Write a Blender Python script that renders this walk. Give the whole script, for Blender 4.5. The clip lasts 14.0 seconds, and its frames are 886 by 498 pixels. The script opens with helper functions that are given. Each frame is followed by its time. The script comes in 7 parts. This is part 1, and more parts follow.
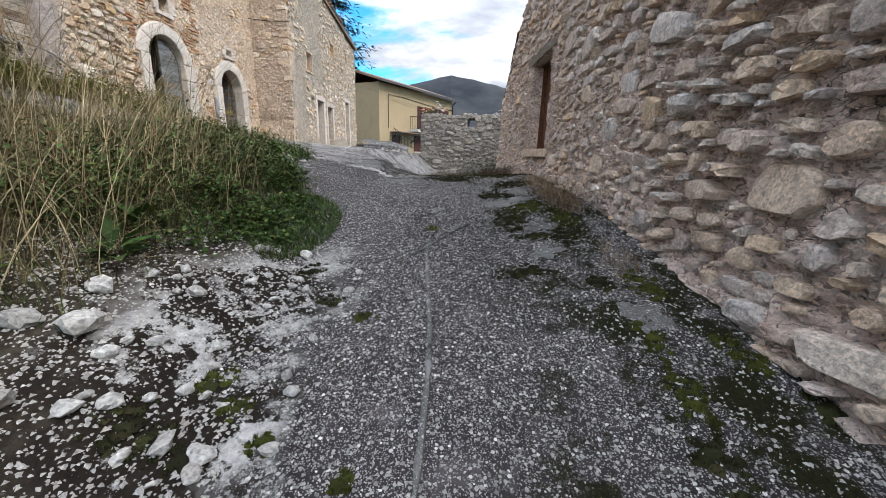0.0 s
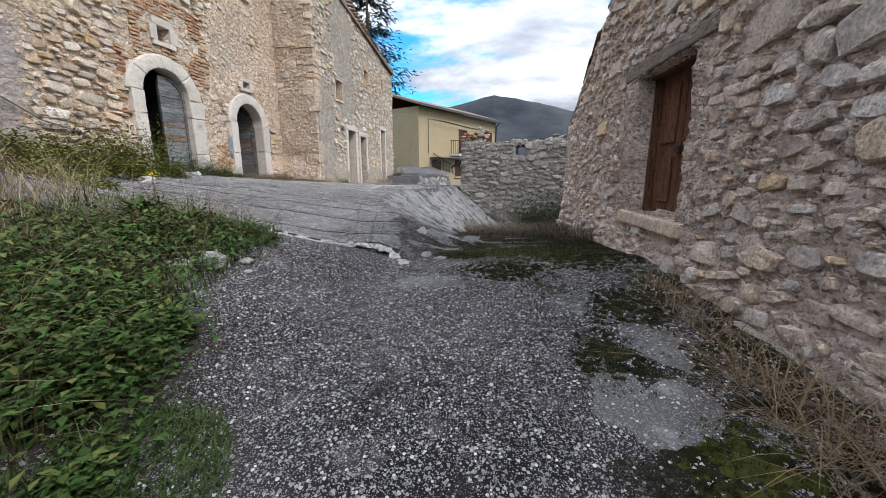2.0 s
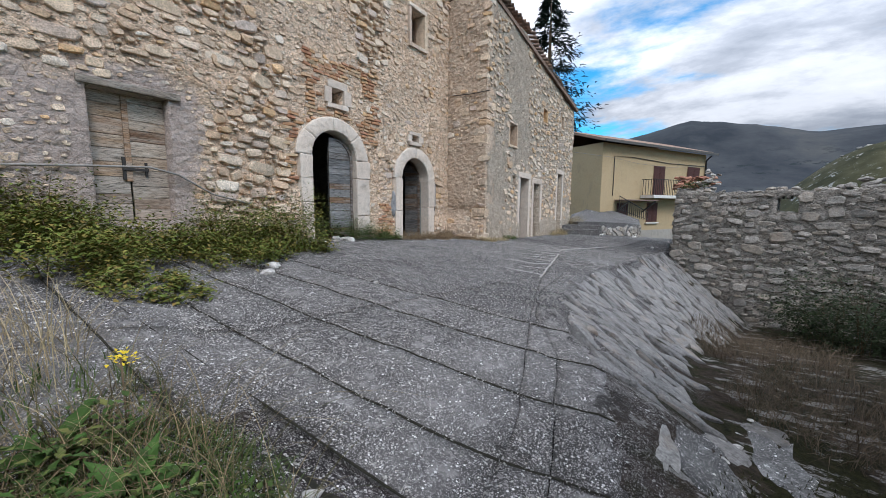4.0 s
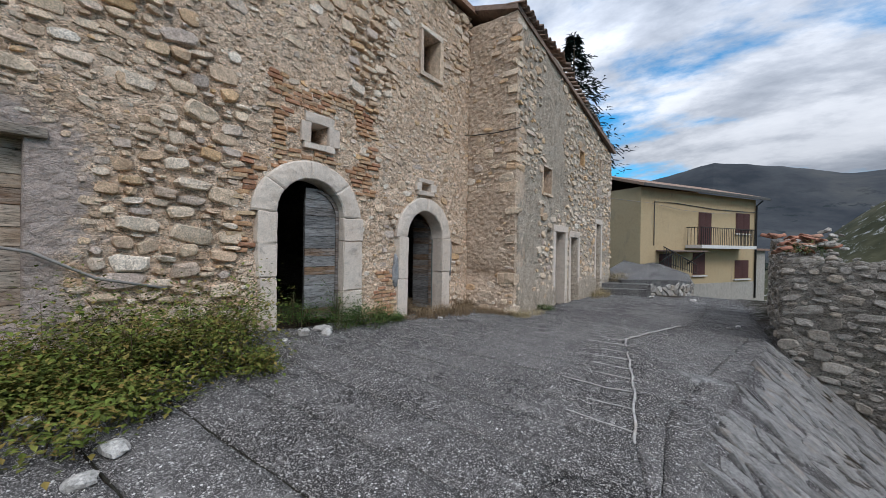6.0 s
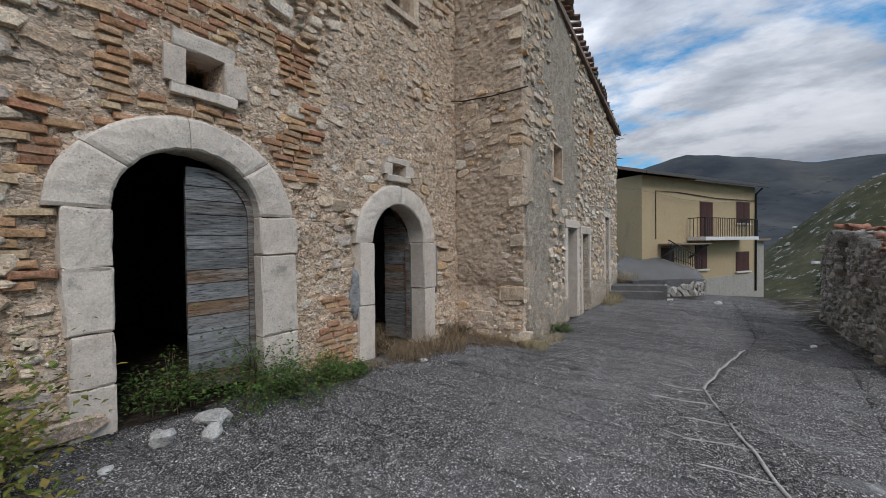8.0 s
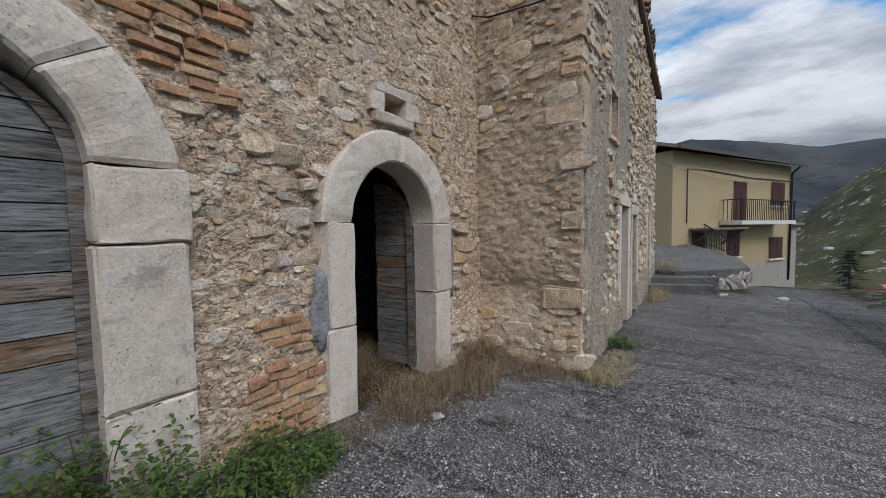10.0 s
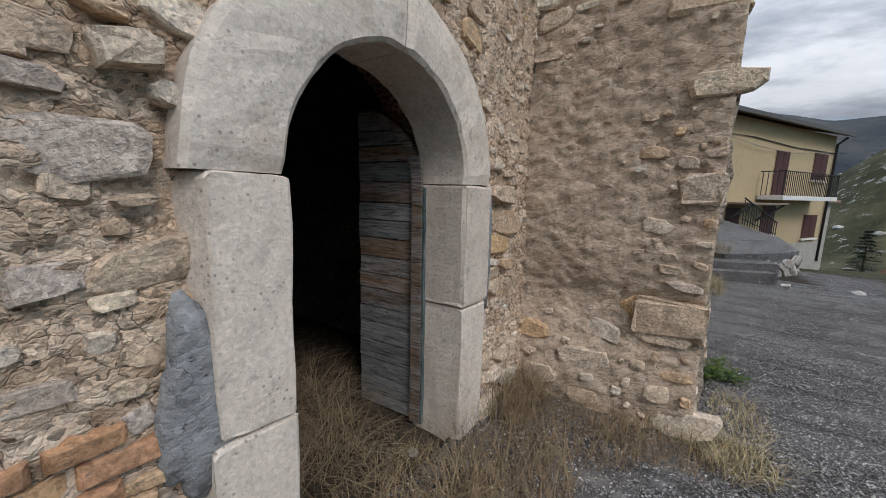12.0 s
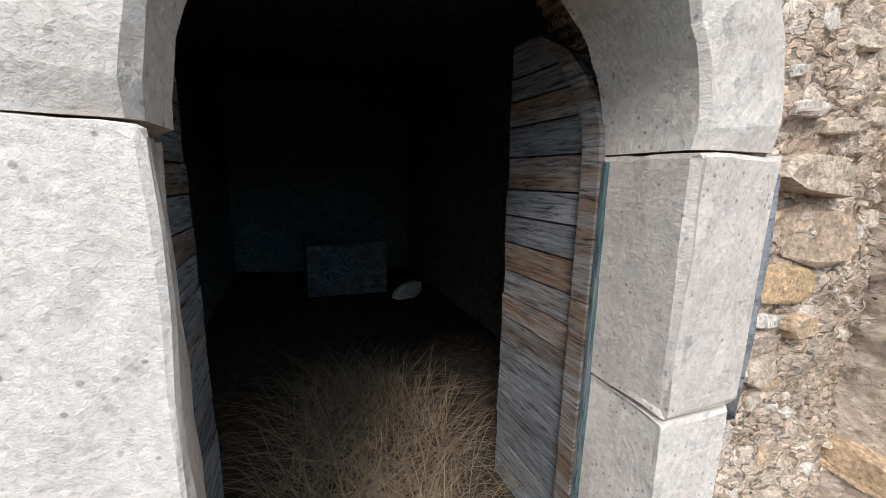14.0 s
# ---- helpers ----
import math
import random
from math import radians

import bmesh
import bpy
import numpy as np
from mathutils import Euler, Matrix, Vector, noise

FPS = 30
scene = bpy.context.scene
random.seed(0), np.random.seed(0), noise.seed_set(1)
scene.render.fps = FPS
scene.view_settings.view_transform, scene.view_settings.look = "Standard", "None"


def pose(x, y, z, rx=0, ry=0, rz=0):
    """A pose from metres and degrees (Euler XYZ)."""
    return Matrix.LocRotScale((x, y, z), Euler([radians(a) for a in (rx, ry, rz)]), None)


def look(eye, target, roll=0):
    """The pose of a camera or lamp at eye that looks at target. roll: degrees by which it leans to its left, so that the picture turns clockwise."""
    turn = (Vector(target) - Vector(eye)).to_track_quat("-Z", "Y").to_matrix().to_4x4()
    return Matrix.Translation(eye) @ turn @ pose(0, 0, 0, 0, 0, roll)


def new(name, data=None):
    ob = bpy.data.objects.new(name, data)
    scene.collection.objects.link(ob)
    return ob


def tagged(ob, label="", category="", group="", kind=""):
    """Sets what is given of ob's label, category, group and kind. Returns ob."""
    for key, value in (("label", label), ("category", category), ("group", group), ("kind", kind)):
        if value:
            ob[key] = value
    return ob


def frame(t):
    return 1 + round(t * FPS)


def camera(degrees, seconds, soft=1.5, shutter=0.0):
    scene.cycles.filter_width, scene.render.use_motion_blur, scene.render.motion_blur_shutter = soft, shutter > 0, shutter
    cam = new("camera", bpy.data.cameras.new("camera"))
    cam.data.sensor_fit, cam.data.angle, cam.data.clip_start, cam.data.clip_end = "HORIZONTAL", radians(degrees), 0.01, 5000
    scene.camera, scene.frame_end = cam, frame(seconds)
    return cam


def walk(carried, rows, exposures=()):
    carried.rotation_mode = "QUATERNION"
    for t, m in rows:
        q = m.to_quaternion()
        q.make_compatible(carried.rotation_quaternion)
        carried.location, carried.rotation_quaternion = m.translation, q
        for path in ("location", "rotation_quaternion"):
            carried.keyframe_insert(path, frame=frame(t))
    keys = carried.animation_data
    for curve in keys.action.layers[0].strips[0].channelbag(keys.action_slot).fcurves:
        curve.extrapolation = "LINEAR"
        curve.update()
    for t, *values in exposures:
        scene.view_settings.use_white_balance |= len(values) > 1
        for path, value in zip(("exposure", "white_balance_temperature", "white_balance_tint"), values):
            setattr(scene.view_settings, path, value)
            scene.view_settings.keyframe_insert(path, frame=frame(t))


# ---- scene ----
cam = camera(100.8, 14.0, soft=0.6)
METRES, EYE, TILT, LEAN, TURN = 15.0, 1.5, 0.0, 0.0, 0.0
ROWS = [
    (0.0, 0.0, 0.0, 0.0, 0.4, -14.44, -1.55),
    (0.5, 0.0016, 0.0373, 0.0098, 2.36, -13.66, -0.97),
    (1.0, 0.0024, 0.0742, 0.0177, 3.72, -12.79, -0.42),
    (1.5, -0.0001, 0.115, 0.0262, 4.69, -12.15, -0.06),
    (2.0, -0.0052, 0.1615, 0.0344, 6.88, -11.74, -0.1),
    (2.5, -0.0143, 0.204, 0.0401, 11.59, -11.29, -0.33),
    (3.0, -0.028, 0.2476, 0.0466, 18.97, -10.43, -0.5),
    (3.5, -0.048, 0.2863, 0.0609, 26.85, -8.83, -0.46),
    (4.0, -0.0659, 0.3245, 0.0781, 32.59, -6.55, -0.42),
    (6.5, -0.1745, 0.4932, 0.1188, 35.65, -0.04, -0.94),
    (7.0, -0.1993, 0.5258, 0.1217, 34.9, -0.29, -0.4),
    (7.5, -0.221, 0.5565, 0.1247, 33.84, -0.61, 0.17),
    (8.0, -0.2415, 0.589, 0.1268, 32.92, -0.9, 0.71),
    (10.5, -0.3501, 0.7183, 0.123, 33.08, -4.28, 0.91),
    (11.0, -0.372, 0.7414, 0.1236, 32.17, -6.24, 0.08),
    (11.5, -0.389, 0.7666, 0.1242, 31.51, -7.95, -0.73),
    (12.0, -0.4054, 0.7885, 0.1251, 33.05, -8.86, -1.38),
    (12.5, -0.4143, 0.8088, 0.1246, 38.32, -9.06, -1.79),
    (13.0, -0.421, 0.8284, 0.1247, 47.4, -9.19, -1.82),
    (13.5, -0.4314, 0.8437, 0.1234, 58.33, -9.85, -1.42),
    (14.0, -0.4354, 0.852, 0.1231, 67.77, -11.13, -0.77),
]
walk(cam, [(t, pose(0, 0, EYE, TILT, LEAN, TURN) @ pose(METRES * x, METRES * y, METRES * z, 90 + pitch, roll, yaw)) for t, x, y, z, yaw, pitch, roll in ROWS],
     exposures=[(0.0, 1.0, 6350, 12.5), (4.0, 0.58, 6050, 12), (6.5, 0.2, 6150, 11.5), (8.0, 0.06, 6200, 11.5), (10.5, 0.18, 6200, 11.5), (12.0, 0.3, 6250, 11.5), (13.0, 0.62, 6200, 11.5), (14.0, 1.32, 6000, 11)])

# light: a bright, broken cloud cover with a veiled sun from the valley side
SUN_EL, SUN_AZ = radians(46), radians(118)
sun_data = bpy.data.lights.new("sun", "SUN")
sun_data.energy, sun_data.angle, sun_data.color = 1.2, radians(18), (1.0, 0.965, 0.92)
sun = new("sun", sun_data)
sun.matrix_basis = look((30, -8, 40), (30 - math.sin(SUN_AZ) * math.cos(SUN_EL) * 10, -8 - math.cos(SUN_AZ) * math.cos(SUN_EL) * 10, 40 - math.sin(SUN_EL) * 10))


class Net:
    """A short way to write node trees."""

    def __init__(self, tree):
        self.tree = tree
        tree.nodes.clear()

    def n(self, kind, ins=None, operation="", feature=""):
        node = self.tree.nodes.new("ShaderNode" + kind)
        if operation:
            node.operation = operation
        if feature:
            node.feature = feature
        for key, value in (ins or {}).items():
            if isinstance(value, bpy.types.NodeSocket):
                self.tree.links.new(value, node.inputs[key])
            else:
                node.inputs[key].default_value = value
        return node

    def noise(self, vec, scale, detail=5, rough=0.6, dist=0.0):
        return self.n("TexNoise", {"Vector": vec, "Scale": scale, "Detail": detail, "Roughness": rough, "Distortion": dist}).outputs["Fac"]

    def voro(self, vec, scale, feature="F1", out="Distance"):
        return self.n("TexVoronoi", {"Vector": vec, "Scale": scale}, feature=feature).outputs[out]

    def ramp(self, fac, stops, interp="LINEAR"):
        r = self.n("ValToRGB", {"Fac": fac})
        r.color_ramp.interpolation = interp
        while len(r.color_ramp.elements) < len(stops):
            r.color_ramp.elements.new(0.5)
        for e, (p, c) in zip(r.color_ramp.elements, stops):
            e.position = p
            e.color = (*c, 1) if isinstance(c, tuple) else (c, c, c, 1)
        return r.outputs["Color"]

    def mix(self, fac, a, b, blend="MIX"):
        m = self.n("Mix")
        m.data_type, m.blend_type = "RGBA", blend
        for key, value in ((0, fac), (6, a), (7, b)):
            if isinstance(value, bpy.types.NodeSocket):
                self.tree.links.new(value, m.inputs[key])
            else:
                m.inputs[key].default_value = (*value, 1) if isinstance(value, tuple) else value
        return m.outputs[2]

    def math(self, op, a, b=0.0, c=0.0):
        return self.n("Math", {0: a, 1: b, 2: c}, operation=op).outputs[0]

    def span(self, v, lo, hi):
        r = self.n("MapRange", {"Value": v, "From Min": lo, "From Max": hi})
        r.interpolation_type = "SMOOTHSTEP"
        return r.outputs[0]

    def stretch(self, vec, s):
        return self.n("Mapping", {"Vector": vec, "Scale": s}).outputs[0]


world = bpy.data.worlds.new("sky")
scene.world = world
world.use_nodes = True
w = Net(world.node_tree)
way = w.n("TexCoord").outputs["Generated"]
sky = w.n("TexSky")
sky.sky_type, sky.sun_disc, sky.sun_elevation, sky.sun_rotation, sky.altitude, sky.dust_density = "NISHITA", False, SUN_EL, SUN_AZ, 900.0, 0.6
sep = w.n("SeparateXYZ", {"Vector": way})
lift = w.math("ADD", w.math("MAXIMUM", sep.outputs[2], 0.0), 0.34)
flat = w.n("CombineXYZ", {0: w.math("DIVIDE", sep.outputs[0], lift), 1: w.math("DIVIDE", sep.outputs[1], lift), 2: 0.35}).outputs[0]
flat = w.n("Mapping", {"Vector": flat, "Rotation": (0, 0, 0.5), "Scale": (0.8, 1.25, 1)}).outputs[0]
opening = w.math("MULTIPLY", w.span(sep.outputs[2], 0.32, 0.12), 0.075)
cover = w.span(w.math("SUBTRACT", w.noise(flat, 1.25, 10, 0.58, 0.15), opening), 0.405, 0.51)
shade = w.noise(w.n("VectorMath", {0: flat, 1: (0.18, 0.1, 0.4)}, operation="ADD").outputs[0], 1.5, 8, 0.6, 0.1)
cloud = w.ramp(shade, [(0.30, (5.7, 5.8, 5.9)), (0.44, (4.5, 4.65, 4.85)), (0.53, (2.8, 3.0, 3.3)), (0.64, (1.6, 1.8, 2.1))])
blue = w.mix(1.0, sky.outputs[0], (0.24, 0.92, 1.12), "MULTIPLY")
rise = w.math("MULTIPLY_ADD", w.math("POWER", w.math("MAXIMUM", sep.outputs[2], 0.0), 1.3), 2.7, 0.55)
cloud = w.mix(1.0, cloud, w.n("CombineXYZ", {0: rise, 1: rise, 2: rise}).outputs[0], "MULTIPLY")
both = w.mix(cover, blue, cloud)
back = w.n("Background", {"Color": both, "Strength": 0.142})
w.tree.links.new(back.outputs[0], w.n("OutputWorld").inputs[0])


# ---- materials ----
def material(name, build):
    m = bpy.data.materials.new(name)
    m.use_nodes = True
    net = Net(m.node_tree)
    pos = net.n("NewGeometry").outputs["Position"]
    color, rough, height, depth = build(net, pos)
    bump = net.n("Bump", {"Height": height, "Strength": 1.0, "Distance": depth}).outputs[0]
    b = net.n("BsdfPrincipled", {"Base Color": color, "Roughness": rough, "Normal": bump, "Specular IOR Level": 0.07})
    net.tree.links.new(b.outputs[0], net.n("OutputMaterial").inputs[0])
    return m


def piece_random(net):
    """A number for each piece, whether it is an object or an island of a joined mesh."""
    a = net.n("ObjectInfo").outputs["Random"]
    b = net.n("NewGeometry").outputs["Random Per Island"]
    return net.math("FRACT", net.math("ADD", a, b))


def mortar_like(base, dark, light, grain=30.0, depth=0.018, moss=0.0, patch=0.5, rubble=1.0, grey=None):
    def build(net, pos):
        big = net.noise(pos, 0.9, 6, 0.62)
        mid = net.noise(pos, 7.0, 7, 0.75)
        fine = net.noise(pos, grain, 6, 0.8)
        warp = net.n("TexNoise", {"Vector": pos, "Scale": 6.0, "Detail": 4.0, "Roughness": 0.65}).outputs["Color"]
        wv = net.n("VectorMath", {0: net.stretch(pos, (1, 1, 1.6)), 1: net.n("VectorMath", {0: warp, 1: (0.14, 0.14, 0.14)}, operation="MULTIPLY").outputs[0]}, operation="ADD").outputs[0]
        cell = net.n("TexVoronoi", {"Vector": wv, "Scale": 9.0})
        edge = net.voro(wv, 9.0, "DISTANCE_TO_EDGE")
        chip = net.voro(wv, 27.0, "DISTANCE_TO_EDGE")
        tone = net.n("SeparateColor", {"Color": cell.outputs["Color"]}).outputs[0]
        col = net.ramp(mid, [(0.28, dark), (0.5, base), (0.72, light)])
        if rubble:
            col = net.mix(0.5 * rubble, col, net.ramp(tone, [(0.0, dark), (0.45, base), (1.0, light)]))
            # dark lines along cell edges put crevice shade into the colour
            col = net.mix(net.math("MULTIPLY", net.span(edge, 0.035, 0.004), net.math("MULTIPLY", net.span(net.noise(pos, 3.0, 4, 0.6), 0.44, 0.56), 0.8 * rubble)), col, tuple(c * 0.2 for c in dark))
        col = net.mix(net.math("MULTIPLY", net.span(big, patch, patch + 0.16), 0.5), col, net.mix(0.5, base, light))
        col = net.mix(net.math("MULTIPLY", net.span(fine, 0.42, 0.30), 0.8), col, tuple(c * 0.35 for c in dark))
        col = net.mix(net.math("MULTIPLY", net.span(fine, 0.58, 0.70), 0.6), col, tuple(min(0.8, c * 1.25) for c in light))
        grit = net.n("SeparateColor", {"Color": net.n("TexVoronoi", {"Vector": wv, "Scale": 42.0}).outputs["Color"]})
        col = net.mix(1.0, col, net.ramp(grit.outputs[0], [(0.0, 0.42), (0.18, 0.72), (0.5, 1.0), (0.85, 1.15), (1.0, 1.5)] if rubble > 0.6 else [(0.0, 0.66), (0.2, 0.88), (0.8, 1.06), (1.0, 1.2)]) if rubble else (1.0, 1.0, 1.0), "MULTIPLY")
        # pits: their shade is painted in as dark spots
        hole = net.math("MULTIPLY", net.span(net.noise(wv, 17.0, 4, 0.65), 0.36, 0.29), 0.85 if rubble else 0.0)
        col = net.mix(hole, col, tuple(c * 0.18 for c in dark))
        soot = net.noise(net.stretch(pos, (1.3, 1.3, 0.35)), 1.7, 7, 0.7)
        col = net.mix(net.math("MULTIPLY", net.span(soot, 0.56, 0.70), 0.35), col, (0.16, 0.145, 0.13))
        if grey:
            xyz = net.n("SeparateXYZ", {"Vector": pos})
            side = net.math("ADD", xyz.outputs[1], net.math("MULTIPLY", net.noise(pos, 1.9, 6, 0.7), 1.4))
            high = net.math("ADD", xyz.outputs[2], net.math("MULTIPLY", net.noise(pos, 1.3, 6, 0.7), 1.6))
            coat = net.math("MULTIPLY", net.span(side, 8.65, 8.4), net.span(high, 5.5, 5.1))
            col = net.mix(net.math("MULTIPLY", coat, 0.8), col, net.mix(1.0, grey, net.ramp(fine, [(0.3, 0.55), (0.5, 1.0), (0.7, 1.2)]), "MULTIPLY"))
        if moss:
            low = net.span(net.noise(pos, 3.1, 6, 0.7), 0.60 - moss, 0.72 - moss)
            col = net.mix(net.math("MULTIPLY", low, 0.4), col, (0.07, 0.075, 0.04))
        mid = net.math("SUBTRACT", mid, net.math("MULTIPLY", hole, 0.4))
        h = net.math("ADD", net.math("MULTIPLY", mid, 1.3), net.math("ADD", net.math("MULTIPLY", fine, 0.9), net.math("MULTIPLY", net.noise(pos, 120.0, 3, 0.7), 0.3)))
        if rubble:
            h = net.math("ADD", h, net.math("MULTIPLY", net.math("MINIMUM", net.math("MULTIPLY", edge, 9.0), 1.0), 0.4 * rubble))
            h = net.math("ADD", h, net.math("MULTIPLY", net.math("MINIMUM", net.math("MULTIPLY", chip, 7.0), 1.0), 0.25 * rubble))
        return col, 0.93, h, depth
    return build


def stone_like(cols, depth=0.022, lichen=0.3):
    def build(net, pos):
        rnd = piece_random(net)
        shift = net.n("VectorMath", {0: pos, 1: net.n("CombineXYZ", {0: net.math("MULTIPLY", rnd, 37.0), 1: rnd, 2: rnd}).outputs[0]}, operation="ADD").outputs[0]
        col = net.ramp(rnd, [(i / (len(cols) - 1), c) for i, c in enumerate(cols)])
        mid = net.noise(shift, 11.0, 7, 0.68)
        fine = net.noise(shift, 60.0, 5, 0.7)
        crack = net.voro(net.n("VectorMath", {0: shift, 1: net.n("VectorMath", {0: net.n("TexNoise", {"Vector": shift, "Scale": 14.0, "Detail": 4.0}).outputs["Color"], 1: (0.12, 0.12, 0.12)}, operation="MULTIPLY").outputs[0]}, operation="ADD").outputs[0], 13.0, "DISTANCE_TO_EDGE")
        split = net.span(crack, 0.035, 0.0)
        even = depth < 0.008
        col = net.mix(1.0, col, net.ramp(mid, [(0.25, 0.82), (0.5, 1.0), (0.75, 1.1)] if even else [(0.25, 0.55), (0.5, 0.95), (0.75, 1.22)]), "MULTIPLY")
        col = net.mix(1.0, col, net.ramp(fine, [(0.28, 0.78), (0.5, 1.0), (0.75, 1.08)] if even else [(0.28, 0.5), (0.52, 1.0), (0.75, 1.2)]), "MULTIPLY")
        col = net.mix(net.math("MULTIPLY", split, 0.12 * (depth > 0.008)), col, (0.08, 0.07, 0.06))
        chips = net.n("SeparateColor", {"Color": net.n("TexVoronoi", {"Vector": shift, "Scale": 70.0}).outputs["Color"]})
        col = net.mix(1.0, col, net.ramp(chips.outputs[0], [(0.0, 0.74), (0.25, 0.92), (0.8, 1.05), (1.0, 1.2)] if depth > 0.008 else [(0.0, 0.9), (1.0, 1.06)]), "MULTIPLY")
        pit = net.math("MULTIPLY", net.span(net.voro(shift, 34.0), 0.24, 0.12), net.span(net.noise(shift, 6.0, 3, 0.6), 0.45, 0.6))
        col = net.mix(net.math("MULTIPLY", pit, 0.6), col, (0.13, 0.115, 0.10))
        col = net.mix(net.math("MULTIPLY", net.span(net.noise(shift, 2.4, 6, 0.7), 0.52, 0.66), 0.3), col, (0.36, 0.27, 0.19))
        spots = net.span(net.noise(shift, 5.0, 8, 0.75), 0.56, 0.66)
        col = net.mix(net.math("MULTIPLY", spots, lichen), col, (0.16, 0.155, 0.145))
        return col, 0.88, net.math("SUBTRACT", net.math("ADD", mid, net.math("MULTIPLY", fine, 0.6)), net.math("MULTIPLY", split, 0.06 * (depth > 0.008))), depth
    return build


M = {}
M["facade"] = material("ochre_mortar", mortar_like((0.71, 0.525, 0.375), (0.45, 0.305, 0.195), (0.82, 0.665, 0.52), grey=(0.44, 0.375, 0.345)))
M["render"] = material("rough_render", mortar_like((0.53, 0.405, 0.30), (0.36, 0.265, 0.19), (0.66, 0.53, 0.41), rubble=0.55, depth=0.011))
M["side"] = material("pale_render", mortar_like((0.43, 0.36, 0.28), (0.28, 0.225, 0.175), (0.56, 0.48, 0.39), rubble=0.7))
M["house_r"] = material("grey_mortar", mortar_like((0.74, 0.58, 0.49), (0.50, 0.37, 0.30), (0.85, 0.72, 0.63)))
M["ruin"] = material("ruin_mortar", mortar_like((0.30, 0.275, 0.24), (0.16, 0.145, 0.125), (0.42, 0.38, 0.34), moss=0.04))
M["stone_f"] = material("facade_stone", stone_like([(0.70, 0.53, 0.37), (0.80, 0.67, 0.53), (0.58, 0.41, 0.27), (0.83, 0.73, 0.61), (0.72, 0.47, 0.25), (0.58, 0.48, 0.41), (0.80, 0.64, 0.47), (0.66, 0.50, 0.36)]))
M["stone_g"] = material("grey_stone", stone_like([(0.78, 0.61, 0.48), (0.68, 0.59, 0.53), (0.82, 0.63, 0.47), (0.60, 0.48, 0.41), (0.85, 0.77, 0.70), (0.78, 0.56, 0.36)]))
M["stone_w"] = material("ruin_stone", stone_like([(0.34, 0.31, 0.275), (0.42, 0.39, 0.35), (0.26, 0.24, 0.215), (0.38, 0.33, 0.27), (0.46, 0.43, 0.39)]))
M["ashlar"] = material("dressed_limestone", stone_like([(0.60, 0.505, 0.42), (0.65, 0.56, 0.47), (0.56, 0.47, 0.39), (0.62, 0.54, 0.46)], 0.0079, 0.45))
M["brick"] = material("old_brick", stone_like([(0.46, 0.25, 0.14), (0.52, 0.33, 0.18), (0.40, 0.20, 0.12), (0.56, 0.42, 0.26)], 0.01, 0.2))
M["rubble"] = material("white_rubble", stone_like([(0.56, 0.54, 0.50), (0.44, 0.42, 0.39), (0.64, 0.62, 0.58)], 0.01, 0.15))
M["cream"] = material("cream_render", mortar_like((0.42, 0.32, 0.19), (0.36, 0.275, 0.165), (0.47, 0.365, 0.225), depth=0.006, patch=0.4, rubble=0.0))
M["plinth"] = material("grey_plinth", mortar_like((0.34, 0.31, 0.27), (0.24, 0.22, 0.19), (0.42, 0.39, 0.34), depth=0.006, rubble=0.0))
M["fragment"] = material("weathered_concrete", stone_like([(0.25, 0.235, 0.22), (0.32, 0.305, 0.285), (0.19, 0.178, 0.165)], 0.012, 0.5))
M["mortar_line"] = material("joint_mortar", stone_like([(0.42, 0.40, 0.375), (0.50, 0.48, 0.455)], 0.01, 0.4))
M["slate"] = material("apron_stone", stone_like([(0.23, 0.222, 0.212), (0.27, 0.26, 0.25), (0.21, 0.202, 0.194), (0.29, 0.28, 0.265)]))


def wood_like(cols, axis=(1, 1, 9), wear=(0.45, 0.42, 0.38), worn=0.5):
    def build(net, pos):
        rnd = piece_random(net)
        p = net.n("VectorMath", {0: pos, 1: net.n("CombineXYZ", {0: rnd, 1: rnd, 2: net.math("MULTIPLY", rnd, 9.0)}).outputs[0]}, operation="ADD").outputs[0]
        grain = net.noise(net.stretch(p, tuple(a * 9.0 for a in axis)), 1.0, 7, 0.7, 0.6)
        patch = net.noise(net.stretch(p, tuple(a * 1.4 for a in axis)), 1.3, 5, 0.6)
        col = net.ramp(rnd, [(i / (len(cols) - 1), c) for i, c in enumerate(cols)])
        col = net.mix(net.math("MULTIPLY", net.span(patch, 0.42, 0.62), worn), col, wear)
        col = net.mix(1.0, col, net.ramp(grain, [(0.34, 0.16), (0.48, 0.8), (0.68, 1.3)]), "MULTIPLY")
        return col, 0.85, grain, 0.006
    return build


M["door_wood"] = material("weathered_board", wood_like([(0.17, 0.165, 0.16), (0.23, 0.225, 0.215), (0.22, 0.14, 0.085), (0.12, 0.118, 0.115), (0.26, 0.255, 0.245), (0.15, 0.148, 0.145)], (0.8, 0.8, 9), (0.34, 0.335, 0.33)))
M["shutter_wood"] = material("bleached_board", wood_like([(0.30, 0.17, 0.09), (0.50, 0.43, 0.35), (0.17, 0.10, 0.06), (0.46, 0.41, 0.35), (0.36, 0.25, 0.16)], (1, 1, 9), (0.50, 0.44, 0.37)))
M["red_wood"] = material("red_brown_board", wood_like([(0.14, 0.065, 0.04), (0.17, 0.08, 0.05), (0.12, 0.055, 0.035)], (9, 9, 1), (0.22, 0.13, 0.08), 0.4))
M["lintel_wood"] = material("grey_timber", wood_like([(0.24, 0.20, 0.16), (0.28, 0.24, 0.20)], (9, 1.2, 9), (0.36, 0.33, 0.29)))
M["teal_paint"] = material("old_teal_paint", wood_like([(0.09, 0.13, 0.13), (0.12, 0.16, 0.155)], (9, 9, 1), (0.24, 0.24, 0.22), 0.8))


